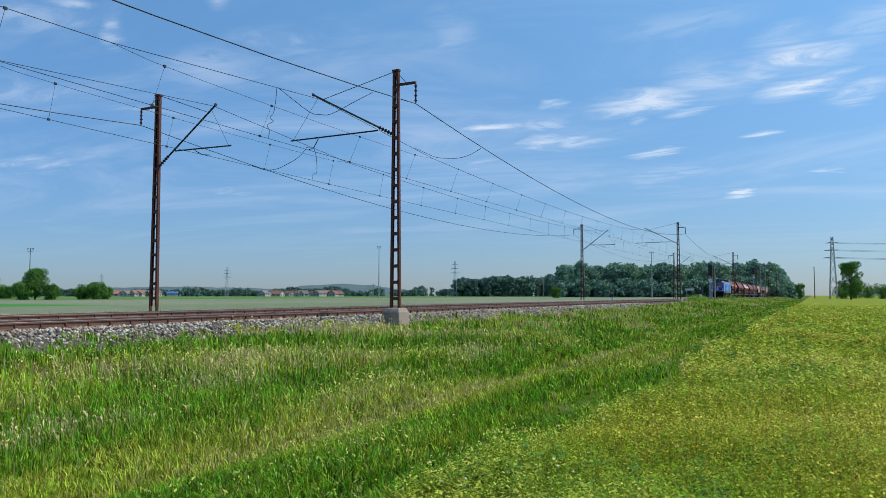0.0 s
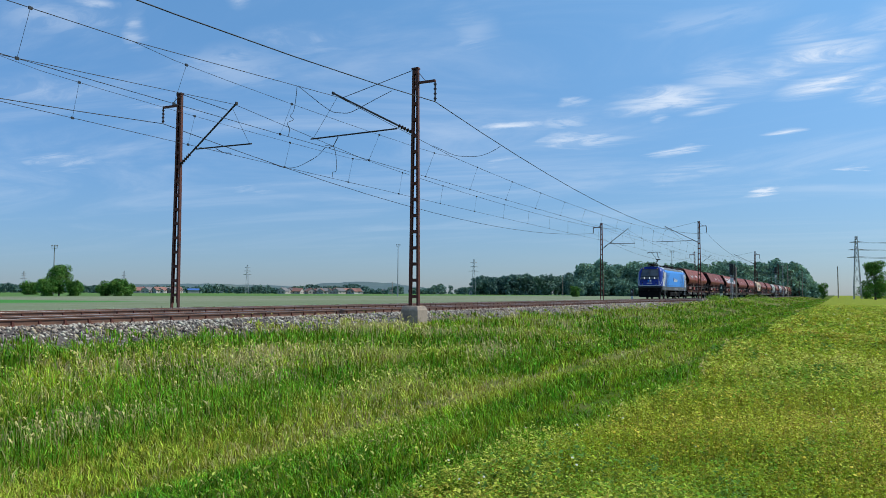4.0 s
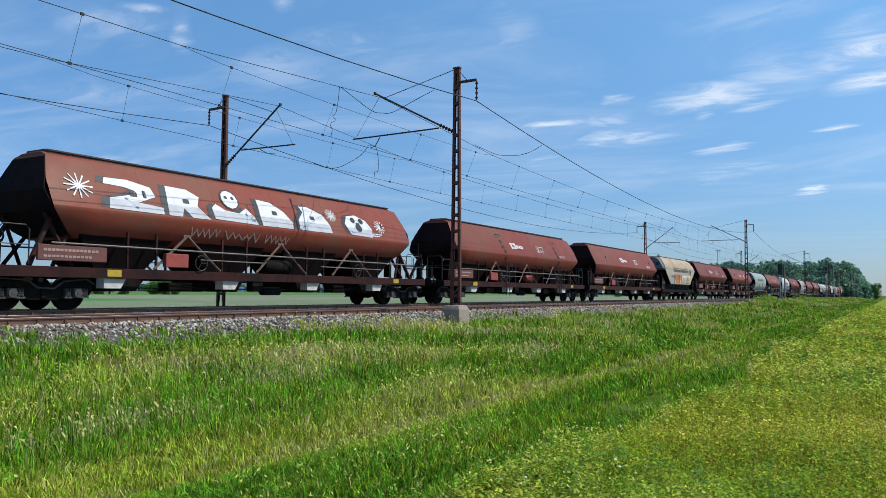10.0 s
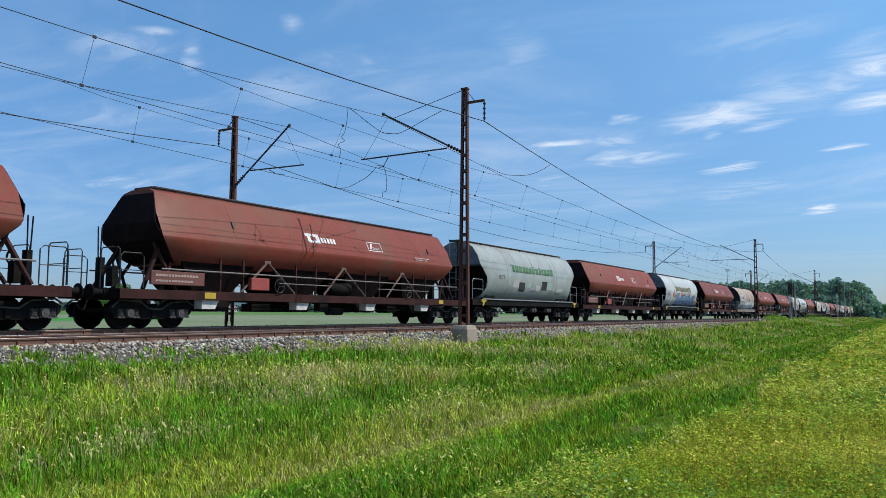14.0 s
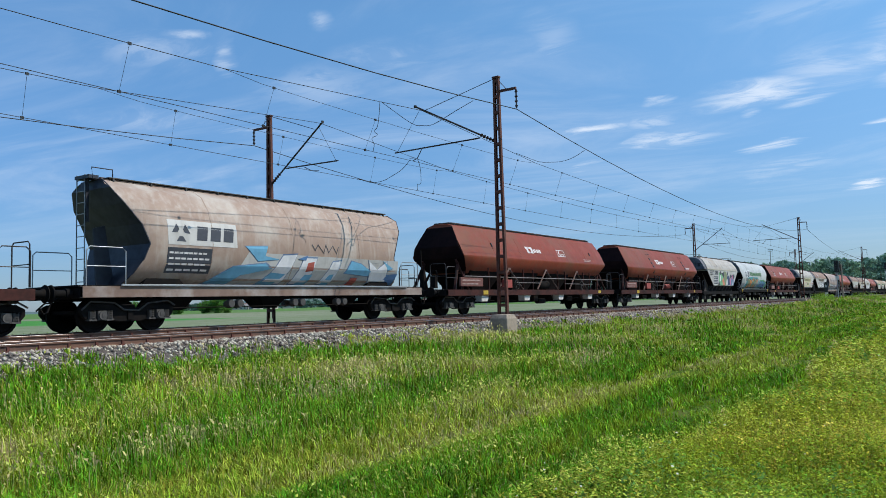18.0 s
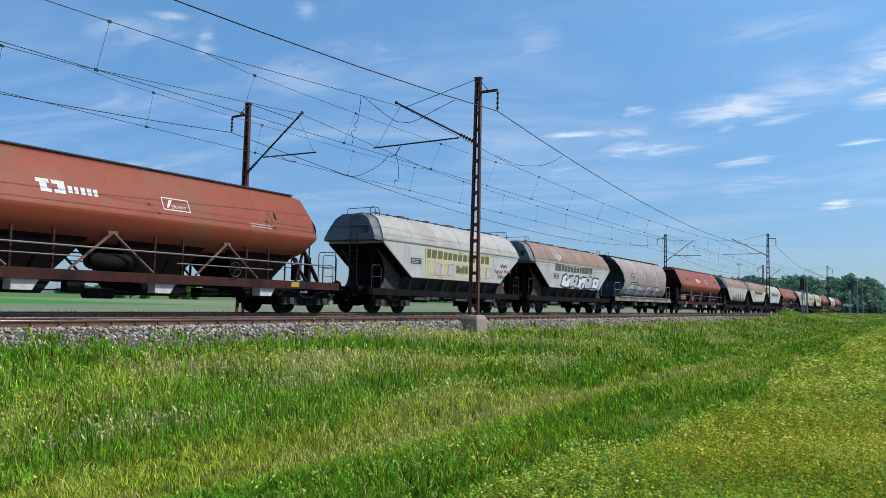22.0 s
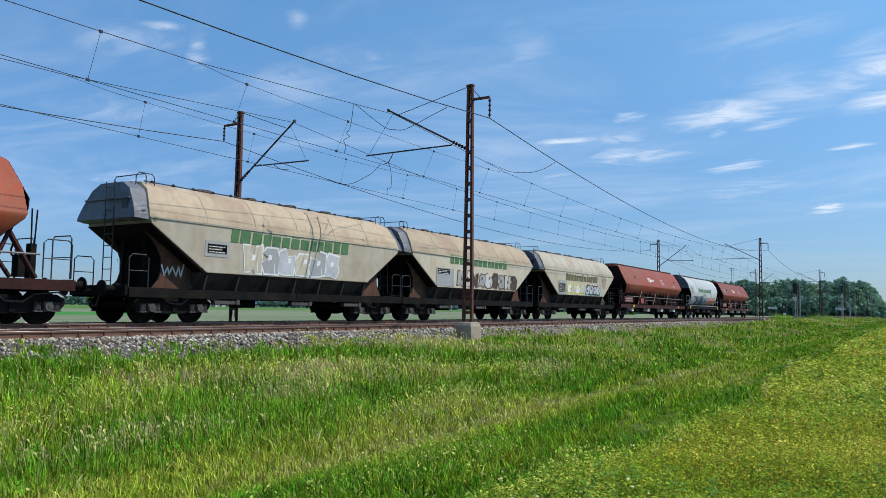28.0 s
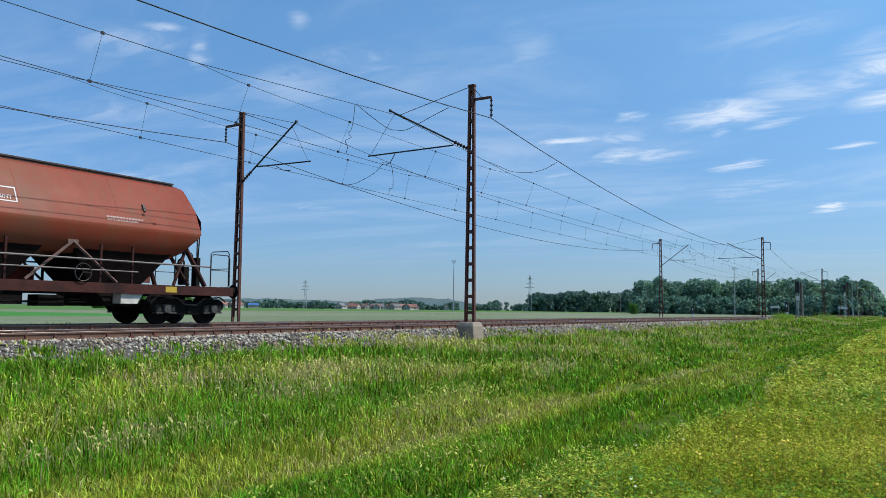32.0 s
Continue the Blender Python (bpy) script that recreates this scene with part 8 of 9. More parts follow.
        sweep = [("spray_cyan", [(-3.6, 1.32), (-2.6, 1.9), (-1.2, 2.05), (-0.9, 1.85), (-2.2, 1.6), (-2.6, 1.3)]), ("spray_cyan", [(-2.2, 2.55), (-1.2, 2.6), (-1.3, 2.25), (-0.6, 2.15), (-1.6, 2.05), (-1.9, 2.3)]),
                 ("spray_white", [(-1.2, 1.32), (-0.5, 2.35), (0.2, 2.4), (-0.3, 1.32)]), ("spray_cyan", [(-1.4, 1.32), (-0.9, 1.75), (-0.2, 1.7), (-0.6, 1.3)]), ("spray_white", [(0.1, 1.32), (0.5, 2.3), (1.2, 2.3), (0.9, 1.32)]),
                 ("spray_red", [(0.65, 1.75), (1.05, 1.8), (1.05, 2.15), (0.7, 2.1)]), ("spray_cyan", [(0.4, 1.32), (0.7, 1.7), (1.1, 1.7), (0.95, 1.3)]), ("spray_blue", [(0.2, 2.2), (0.7, 2.35), (0.6, 2.15)]),
                 ("spray_white", [(1.5, 1.32), (2.0, 2.2), (2.5, 2.25), (2.2, 1.32)]), ("spray_cyan", [(1.7, 1.32), (1.95, 1.7), (2.2, 1.75), (2.15, 1.3)]), ("spray_cyan", [(2.7, 1.75), (3.0, 2.25), (3.6, 2.15), (4.4, 1.8), (4.2, 1.65)]),
                 ("spray_red", [(3.1, 1.32), (3.2, 1.62), (3.6, 1.62), (3.6, 1.32)]), ("spray_white", [(4.3, 1.35), (4.0, 2.3), (4.6, 1.95), (5.2, 2.3), (5.4, 1.35)]), ("spray_cyan", [(4.9, 2.3), (5.6, 2.0), (5.3, 1.9)]), ("spray_blue", [(5.0, 1.32), (5.3, 1.75), (6.0, 1.8), (5.9, 1.32)])]
        for k, (mm, poly) in enumerate(sweep):
            ob = paint(w, tank, poly, "spray_slate", label="dark rim of a sprayed shape", lift=0.004 + 0.0007 * k)
            mx, mz = sum(p[0] for p in poly) / len(poly), sum(p[1] for p in poly) / len(poly)
            paint(ob, tank, [(mx + (a - mx) * 0.93, mz + (b - mz) * 0.90) for a, b in poly], mm, "graffiti_fill", "light blue sprayed sweep" if mm == "spray_cyan" else "", lift=0.016 + 0.0007 * k)
        tag(w, tank, 0.9, 2.3, 2.5, 2.75, "label_dark", 4, 9, 0.025)
    elif i == 16:
        part("emblem", merge([on_side([(-3.62 + 0.28 * math.cos(2.1 * k + 0.5 + d) * q, 2.82 + 0.26 * math.sin(2.1 * k + 0.5 + d) * q) for d, q in ((-0.5, 0.4), (-0.55, 1), (0.55, 1), (0.5, 0.4))], flat, 0.006) for k in range(3)]), M["label_dark"], w, "dark three-part emblem")
        bars(w, flat, -3.2, -1.9, 2.6, 3.0, 3, M["label_dark"], seed=2, slant=0.1)
        data_panel(w, flat, -3.72, -2.15, 1.75, 2.45, 4)
        for k in range(3):
            tag(w, flat, -5.05, -4.05, 2.55 + k * 0.17, 2.65 + k * 0.17, "label_dark", 6, k, 0.03)
        at = lambda a, b: (-1.85 + (a - 815) / 375 * 6.2, max(1.61, 1.64 + (374 + (a - 815) * 0.085 - b) / 96))
        mural = [("grass_mint", [(815, 330), (830, 260), (860, 250), (880, 275), (915, 310), (945, 365), (940, 388), (840, 378)]), ("coral", [(890, 340), (915, 315), (945, 370), (938, 388), (895, 380)]),
                 ("spray_white", [(835, 340), (845, 290), (865, 278), (862, 320), (848, 345)]), ("label_dark", [(835, 260), (860, 248), (880, 275), (860, 290)]), ("spray_olive", [(885, 275), (940, 255), (985, 260), (1010, 310), (1000, 385), (945, 388), (940, 350), (915, 305)]),
                 ("label_dark", [(885, 270), (945, 262), (930, 320), (905, 300)]), ("spray_navy", [(1000, 310), (1040, 300), (1070, 330), (1065, 395), (1000, 390)]), ("spray_white", [(978, 385), (990, 340), (1010, 330), (1012, 385)]),
                 ("spray_pink", [(1065, 325), (1095, 320), (1095, 395), (1062, 395)]), ("label_dark", [(1070, 310), (1100, 292), (1120, 310), (1100, 330), (1075, 330)]), ("spray_slate", [(1090, 360), (1115, 330), (1165, 345), (1160, 402), (1090, 398)]),
                 ("spray_pink", [(1120, 310), (1140, 300), (1155, 340), (1130, 345)]), ("label_dark", [(1140, 305), (1185, 295), (1187, 335), (1160, 345)]), ("spray_white", [(1120, 400), (1130, 365), (1138, 400)]), ("label_dark", [(1003, 280), (1020, 262), (1032, 285), (1015, 300)]), ("label_dark", [(790, 380), (815, 340), (838, 378)])]
        for k, (mm, poly) in enumerate(mural):
            paint(w, flat, [at(*p) for p in poly], mm, label="painted shape of a colourful mural" if k == 0 else "", lift=0.004 + 0.0014 * k)
    elif i == 17:
        brand_word(w, tank, -2.6, 3.4, 2.74, 3.18, "brand_green", "green company lettering")
        piece(w, tank, -4.75, -2.55, 2.55, 3.35, 4, ["label_dark", "primer_grey"], "spray_white", 8, "black and white sprayed figures", glint="", edge=0.08)
        paint(w, tank, [(-4.7, 1.34), (2.3, 1.38), (2.0, 2.2), (1.2, 2.6), (-3.6, 2.6), (-4.3, 2.0)], "spray_teal", label="teal ground of a sprayed piece")
        paint(w, tank, rect(-6.3, -4.9, 1.5, 2.4), "primer_grey", "overpaint", "grey overpainted patch")
        data_panel(w, tank, -4.5, -3.5, 2.18, 2.42)
        piece(w, tank, -3.8, 1.4, 1.40, 2.52, 5, ["spray_olive", "spray_orange", "spray_olive", "spray_olive", "primer_grey"], "label_dark", 21, "olive and orange graffiti piece", lift=0.010, lean=0.2)
        for x, z in ((-2.3, 1.95), (-3.3, 1.5), (-0.3, 1.55), (0.9, 2.2), (-1.0, 2.3)):
            paint(w, tank, [(x + 0.28 * math.cos(k), z + 0.2 * math.sin(k)) for k in range(6)], "spray_orange", lift=0.034)
        paint(w, tank, [(2.1, 1.36), (6.4, 1.4), (6.1, 2.0), (4.6, 2.4), (2.4, 2.3)], "spray_green", label="green ground of a sprayed piece")
        piece(w, tank, 2.15, 5.3, 1.42, 2.28, 5, ["spray_blue"], "spray_navy", 5, "bright blue graffiti piece", lift=0.010, glint="spray_cyan", lean=0.25)
    elif i == 19:
        paint(w, flat, rect(-3.15, 3.15, 1.68, 2.98), "pale_yellow", "sign_panel", "faded yellow painted panel")
        brand_word(w, flat, -3.05, 2.95, 2.52, 2.94, "brand_olive", "olive company lettering")
        for x0, x1, k in ((-3.0, -0.7, 4), (0.9, 3.0, 4)):
            piece(w, flat, x0, x1, 1.74, 2.4, k, ["pale_yellow", "pale_grey"], "spray_pink", 3 + k, "thin red outlined graffiti", edge=0.04, glint="", marks=False)
        piece(w, flat, -0.5, 0.7, 1.9, 2.35, 3, ["brand_olive"], "spray_olive", 6, "small olive sprayed figures", glint="", marks=False)
        data_panel(w, flat, -4.3, -3.5, 2.2, 2.45)
        for x, z, mm in ((4.2, 2.45, "label_dark"), (3.6, 2.1, "spray_red"), (4.6, 2.15, "spray_red"), (3.9, 1.85, "label_dark")):
            tag(w, flat, x, x + 0.8, z, z + 0.16, mm, 4, int(x * 10), 0.035)
    elif i == 20:
        brand_word(w, flat, -3.45, 2.95, 2.64, 3.08, "brand_brown")
        piece(w, flat, -2.6, 3.9, 1.61, 2.58, 5, ["spray_white", "spray_silver"], "spray_black", 14, "black and white angular graffiti piece", edge=0.10, glint="", lean=0.3)
        for k in range(5):
            tag(w, flat, -2.4 + k * 1.25, -1.5 + k * 1.25, 1.75, 2.35, "spray_black", 3, k, 0.03)
        data_panel(w, flat, -3.6, -2.85, 2.15, 2.45)
        tag(w, flat, -3.3, -2.3, 3.3, 3.65, "spray_white", 4, 2, 0.05)
    elif i == 21:
        data_panel(w, tank, -4.0, -3.2, 2.66, 3.06, 3, "number_red")
        data_panel(w, tank, -4.05, -2.5, 1.9, 2.46, 4)
        for k, x in enumerate((-2.3, -1.6, -0.9, 0.3, 1.2, 2.0, 2.6)):
            part("graffiti", merge([on_side(q, tank, 0.005) for q in stroke([(x, 2.7), (x + 0.02, 3.1), (x + 0.45, 3.1), (x + 0.4 * (k % 2), 2.72)], 0.07)]), M["primer_grey"], w, "faded pale sprayed stroke")
        part("graffiti", merge([on_side(q, tank, 0.004) for q in stroke([(-2.5, 2.6), (-2.5, 3.22), (3.2, 3.18), (3.2, 2.6)], 0.04)]), M["primer_grey"], w, "faded pale sprayed frame")
        piece(w, tank, -4.8, 3.4, 1.36, 2.32, 7, ["spray_silver", "primer_grey", "spray_silver", "primer_grey"], "spray_black", 9, "silver and black graffiti piece", edge=0.07, glint="", lean=0.2)
        for x in (-0.3, 2.0, 4.2):
            paint(w, tank, [(x, 1.6), (x + 0.3, 1.62), (x + 0.2, 2.1), (x - 0.1, 1.9)], "spray_pink", lift=0.03)
        piece(w, tank, 3.9, 5.2, 1.36, 1.95, 3, ["primer_grey"], "spray_black", 2, "small dark sprayed figures", edge=0.05, glint="")
        paint(w, tank, [(-5.3, 1.8), (-4.7, 1.8), (-5.0, 2.25)], "yellow_paint", "warning_sign", "yellow triangle")
    elif i == 23:
        data_panel(w, flat, -4.3, -3.6, 2.34, 2.64)
        tag(w, flat, -4.9, -4.4, 2.4, 2.7, "mark_white", 4, 1, 0.03)
        fir = [(-0.5, 0), (-0.16, 0.06), (-0.62, 0.26), (-0.2, 0.34), (-0.5, 0.55), (-0.14, 0.62), (-0.32, 0.82), (0, 1.0), (0.3, 0.8), (0.14, 0.62), (0.52, 0.52), (0.2, 0.36), (0.6, 0.24), (0.16, 0.08), (0.5, 0)]
        for k, (x, hh, ww) in enumerate(((-2.8, 0.62, 1.4), (-1.3, 0.75, 1.3), (0.3, 0.92, 1.1), (1.6, 0.88, 1.15), (3.1, 0.9, 1.15))):
            for name, q, mm, up in (("graffiti", 1.12, "spray_white", 0.005), ("graffiti_fill", 0.92, "spray_black" if k < 3 else "spray_brown", 0.012)):
                paint(w, flat, [(x + a * ww * q, 1.63 + b * hh * (1 if q > 1 else 0.94)) for a, b in fir], mm, name, "fir-shaped graffiti with a white rim" if q > 1 else "", lift=up + 0.0006 * k)
            paint(w, flat, rect(x - 0.55 * ww, x + 0.5 * ww, 1.63, 1.63 + 0.28 * hh), "spray_brown", "graffiti_fill", lift=0.02 + 0.0006 * k)
    elif i in (24, 25):
        brand_word(w, flat, -2.9, 3.1, 2.62, 3.04, "brand_brown" if i == 24 else "brand_olive")
        piece(w, flat, -3.0, 3.6, 1.66, 2.42, 6, ["spray_silver", "spray_white"], "spray_black" if i == 24 else "spray_slate", i, "pale graffiti piece", glint="")
        data_panel(w, flat, -4.2, -3.4, 2.3, 2.56)
    elif i == 27:
        brand_word(w, flat, -3.25, 2.95, 2.62, 3.08, "brand_green", "green company lettering")
        piece(w, flat, -2.7, 2.2, 1.64, 2.66, 6, ["beige", "primer_grey", "spray_silver"], "spray_white", 7, "white outlined graffiti piece", edge=0.06, glint="", lean=0.05)
        paint(w, flat, rect(-4.3, -3.3, 2.1, 2.6), "primer_grey", "overpaint", "pale grey patch")
        data_panel(w, flat, -4.2, -3.4, 2.2, 2.5)
        tag(w, lambda z: 1.0, -5.5, -4.7, 1.45, 1.75, "spray_white", 4, 3, 0.05)
    elif i == 28:
        brand_word(w, flat, -3.05, 3.1, 2.76, 3.22, "brand_green", "green company lettering")
        paint(w, flat, rect(-4.3, -2.7, 1.64, 2.5), "primer_grey", "overpaint", "grey overpainted patch")
        data_panel(w, flat, -4.2, -3.1, 2.2, 2.46)
        piece(w, flat, -2.5, 4.2, 1.65, 2.5, 9, ["primer_grey", "pale_grey", "cheek_grime"], "brand_brown", 17, "grey-brown worn graffiti piece", edge=0.06, glint="", wide=1.05)
    elif i == 29:
        brand_word(w, flat, -3.0, 2.95, 2.54, 3.0, "brand_olive", "olive company lettering")
        paint(w, flat, rect(-4.2, -2.95, 1.62, 2.5), "primer_grey", "overpaint", "blue-grey overpainted patch")
        data_panel(w, flat, -4.1, -3.1, 1.75, 2.3, 4)
        paint(w, flat, [(-2.9, 1.61), (4.3, 1.62), (4.0, 2.1), (-2.9, 2.48)], "pale_yellow", label="pale yellow ground of a sprayed piece")
        paint(w, flat, [(0.1, 1.62), (4.2, 1.62), (3.9, 2.15), (0.3, 2.3)], "mint", label="pale blue-green ground", lift=0.008)
        piece(w, flat, -2.85, 0.1, 1.66, 2.4, 4, ["spray_white", "pale_grey"], "spray_yellow", 2, "white and yellow graffiti piece", edge=0.07, lift=0.012, glint="")
        piece(w, flat, 0.5, 3.3, 1.65, 2.42, 4, ["spray_silver"], "spray_black", 10, "silver and black graffiti piece", edge=0.09, lift=0.014, glint="")
        part("emblem", on_side([(4.25 + rr * math.cos(aa), 2.72 + rr * math.sin(aa)) for aa, rr in ((2 * math.pi * j / 18, 0.58 if j % 2 else 0.4) for j in range(18))], flat, 0.006), M["tan_tank"], w, "brown leaf-shaped emblem")
    elif i == 31:
        brand_word(w, tank, -2.8, 3.25, 2.74, 3.16, "brand_green", "green company lettering")
        bars(w, tank, -0.6, 0.7, 2.34, 2.58, 3, M["brand_green"], seed=4)
        paint(w, tank, [(-4.1, 1.36), (-0.3, 1.38), (-0.7, 1.9), (-3.6, 2.0)], "spray_navy", label="dark blue ground of a sprayed piece")
        piece(w, tank, -3.8, -0.6, 1.38, 2.36, 4, ["spray_navy", "spray_slate", "spray_navy"], "spray_navy", 3, "dark blue graffiti piece", lift=0.009, glint="spray_teal")
        piece(w, tank, -0.4, 1.2, 1.4, 2.25, 2, ["spray_teal", "spray_slate"], "spray_black", 6, "teal sprayed figure", lift=0.010)
        piece(w, tank, 1.0, 5.4, 1.42, 2.3, 5, ["spray_salmon", "coral", "spray_salmon"], "spray_brown", 12, "salmon graffiti piece with dark rims", edge=0.05, lift=0.012, lean=0.3)
        paint(w, tank, rect(-5.9, -5.0, 1.6, 2.2), "primer_grey", "overpaint", "grey overpainted patch")
        data_panel(w, tank, -4.8, -3.8, 1.92, 2.26)
        tag(w, tank, -5.9, -5.1, 2.6, 3.3, "primer_grey", 4, 5, 0.03)
    elif i == 18:
        for k in range(5):
            part("graffiti", merge([on_side(q, red_surface, 0.005) for q in stroke([(-6.6 + k * 0.3, 3.5 - 0.06 * k), (-6.66 + k * 0.3, 3.2), (-6.52 + k * 0.3, 2.98)], 0.05)]), M["spray_white"], w, "white sprayed stroke")
    elif i == 32:
        part("graffiti", merge([on_side(q, red_surface, 0.005) for q in stroke([(-7.4, 3.45), (-7.2, 3.1), (-6.9, 3.42), (-6.5, 3.4), (-6.5, 3.1), (-6.95, 3.05), (-6.9, 3.4)], 0.045)]), M["spray_white"], w, "white sprayed squiggle")
    elif i == 1:
        tag(w, red_surface, -5.9, -4.2, 3.05, 3.4, "spray_silver", 6, 2, 0.06)


TRAIN, WHEELS = [], []


def train_at(t):
    """Metres that the train has gone since the moment at which its plan was laid out."""
    return float(np.interp(t, [0, 7.5, 12, 32], [-181.5, 0.0, 108.6, 593.0]))


build_loco(18.66)
RED_NOTE = "long oxide red hopper wagon with funnels below"
LADDERS = {1, 2, 4, 7, 12, 15}
PLAN = "RRRRRBRRSRWRVRRMXRPQNRDEFRGHIRYR"
CENTRES = [38.37, 59.9, 80.85, 102.5, 123.5, 141.55, 159.35, 180.7, 198.9, 217.1, 235.3, 254.0, 272.8, 292.35, 313.7, 331.4, 345.72, 363.7, 382.75, 397.7, 413.17, 432.85, 451.3, 466.0, 480.65, 498.4, 516.92, 530.73, 545.3, 563.48, 582.07, 600.72]     # wagon middles along the train
for i, c in enumerate(PLAN, 1):
    L = {"S": 16.2, "V": 16.4, "W": 16.0, "X": 16.2, "N": 16.4, "Y": 16.2, "R": RED_L}.get(c, GRAIN_L)
    mid = CENTRES[i - 1]
    if c == "R":
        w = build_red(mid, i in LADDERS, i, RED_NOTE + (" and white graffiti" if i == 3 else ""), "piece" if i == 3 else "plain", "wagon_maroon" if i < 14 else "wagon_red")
    elif c in "SWVXNY":
        paint_of, note = {"S": ("silver", "dull silver rounded hopper wagon with faded lettering"), "W": ("white_tank", "white rounded hopper wagon with blue graffiti"), "V": ("tan_tank", "dusty tan rounded hopper wagon with blue and white graffiti"),
                          "X": ("white_tank", "white rounded hopper wagon with green lettering and graffiti"), "N": ("brown_tank", "grey-brown rounded hopper wagon with dark graffiti"), "Y": ("white_tank", "white rounded hopper wagon with blue and salmon graffiti")}[c]
        w = build_tank(mid, L, paint_of, note, yellow=c in "SWXY", logo=c in "VN")
    else:
        wall, roof = {"B": ("beige", "tan_roof"), "M": ("pale_grey", "grey_roof_paint"), "P": ("pale_grey", "grey_roof_paint"), "Q": ("pale_grey", "rust_roof"), "D": ("pale_grey", "rust_roof"),
                      "E": ("beige", "rust_roof"), "F": ("pale_grey", "grey_roof_paint"), "G": ("beige", "tan_roof"), "H": ("beige", "tan_roof"), "I": ("beige", "beige")}[c]
        look_of = "beige grain wagon with a tan roof and graffiti" if wall == "beige" else ("pale grey grain wagon with a rust-brown roof and graffiti" if roof == "rust_roof" else "pale grey grain wagon with lettering and graffiti")
        w = build_grain(mid, wall, roof, look_of)
        if c == "M":        # a shorter body on the same frame
            for ob in w.children:
                if ob.name.split(".")[0] in ("body", "roof", "end_panel", "end_slope", "belt", "seam", "lower_hopper", "rib", "cheek", "hatch_latch", "roof_rail", "roof_hatch", "roof_railing", "end_ladder", "plate"):
                    ob.matrix_basis = Matrix.Diagonal((0.91, 1, 1, 1)) @ ob.matrix_basis
    decorate(i, w)


# ---- vegetation and loose stones ----
M["grass"] = material("tall_grass", (0.35, 0.49, 0.025), (0.105, 0.215, 0.012), (0.45, 0.53, 0.045), rough=0.5, grain=8, patch=0.45, bump=0, spread=0.22, island=0.8, transmit=0.2)
M["grass_lush"] = material("lush_grass", (0.185, 0.375, 0.02), (0.065, 0.155, 0.009), (0.24, 0.41, 0.026), rough=0.45, grain=8, patch=0.45, bump=0, spread=0.22, island=0.8, transmit=0.2)
M["grass_yellow"] = material("yellowing_grass", (0.47, 0.52, 0.055), (0.24, 0.31, 0.03), (0.54, 0.53, 0.09), rough=0.55, grain=8, patch=0.45, bump=0, spread=0.22, island=0.65, transmit=0.2)
M["panicle"] = material("pale_panicles", (0.56, 0.58, 0.13), (0.42, 0.48, 0.08), (0.58, 0.52, 0.17), rough=0.8, grain=5, patch=0.5, bump=0, island=0.3, transmit=0.2)
M["meadow"] = material("meadow_grass", (0.27, 0.34, 0.15), (0.18, 0.25, 0.10), (0.36, 0.37, 0.22), rough=0.8, grain=0.8, patch=0.1, bump=0, island=0.45, transmit=0.3)
M["lane_grass"] = material("mown_grass", (0.355, 0.49, 0.025), (0.115, 0.23, 0.014), (0.42, 0.49, 0.04), rough=0.55, grain=8, patch=0.5, bump=0, spread=0.22, island=0.75, transmit=0.2)
M["dry_grass"] = material("dry_grass", (0.61, 0.55, 0.23), (0.47, 0.42, 0.16), (0.58, 0.45, 0.25), rough=0.8, grain=3, patch=0.4, bump=0, island=0.35, transmit=0.25)
M["crop_leaf"] = material("crop_leaves", (0.43, 0.49, 0.035), (0.24, 0.31, 0.022), (0.52, 0.51, 0.055), rough=0.55, spread=0.22, grain=7, patch=0.6, bump=0, island=0.5, transmit=0.28)
M["crop_pale"] = material("pale_crop_leaves", (0.53, 0.57, 0.08), (0.37, 0.43, 0.05), (0.60, 0.58, 0.13), rough=0.55, spread=0.22, grain=7, patch=0.6, bump=0, island=0.45, transmit=0.28)
M["crop_green"] = material("green_crop_leaves", (0.22, 0.36, 0.03), (0.14, 0.25, 0.02), (0.32, 0.42, 0.045), rough=0.6, spread=0.3, grain=6, patch=0.6, bump=0, island=0.6, transmit=0.3)
M["crop_ochre"] = material("ochre_crop_leaves", (0.46, 0.38, 0.05), (0.34, 0.28, 0.035), (0.54, 0.45, 0.10), rough=0.7, spread=0.3, grain=6, patch=0.6, bump=0, island=0.5, transmit=0.25)
M["flower_yellow"] = material("yellow_petals", (0.75, 0.60, 0.02), (0.65, 0.50, 0.02), rough=0.6, grain=9, bump=0)
M["flower_white"] = material("white_petals", (0.62, 0.62, 0.48), (0.52, 0.52, 0.40), rough=0.6, grain=9, bump=0)
M["weed_dark"] = material("dark_weed_leaves", (0.14, 0.28, 0.05), (0.10, 0.21, 0.04), rough=0.6, grain=5, bump=0, island=0.4, transmit=0.25)
vr = np.random.default_rng(21)


def field_noise(x, y, s, seed=0):
    """Cheap smooth variation in 0..1."""
    a = np.sin(x * s + 1.7 * seed + 2.1 * np.sin(y * s * 0.8 + seed)) + np.sin(y * s * 1.37 + 0.6 * seed + 1.6 * np.sin(x * s * 0.63 - seed))
    b = np.sin(x * s * 2.9 + seed * 3.1 + np.cos(y * s * 2.3)) + np.sin(y * s * 3.3 - seed + np.cos(x * s * 2.7))
    return 0.5 + 0.17 * a + 0.08 * b


def fan(count, r0, r1, power, az0=-10.0, az1=70.0):
    """Places round the viewer's stand, thinning with distance."""
    q = 1 - power
    r = (r0 ** q + vr.uniform(0, 1, count) * (r1 ** q - r0 ** q)) ** (1 / q)
    a = np.radians(vr.uniform(az0, az1, count))
    return r * np.cos(a), r * np.sin(a), r


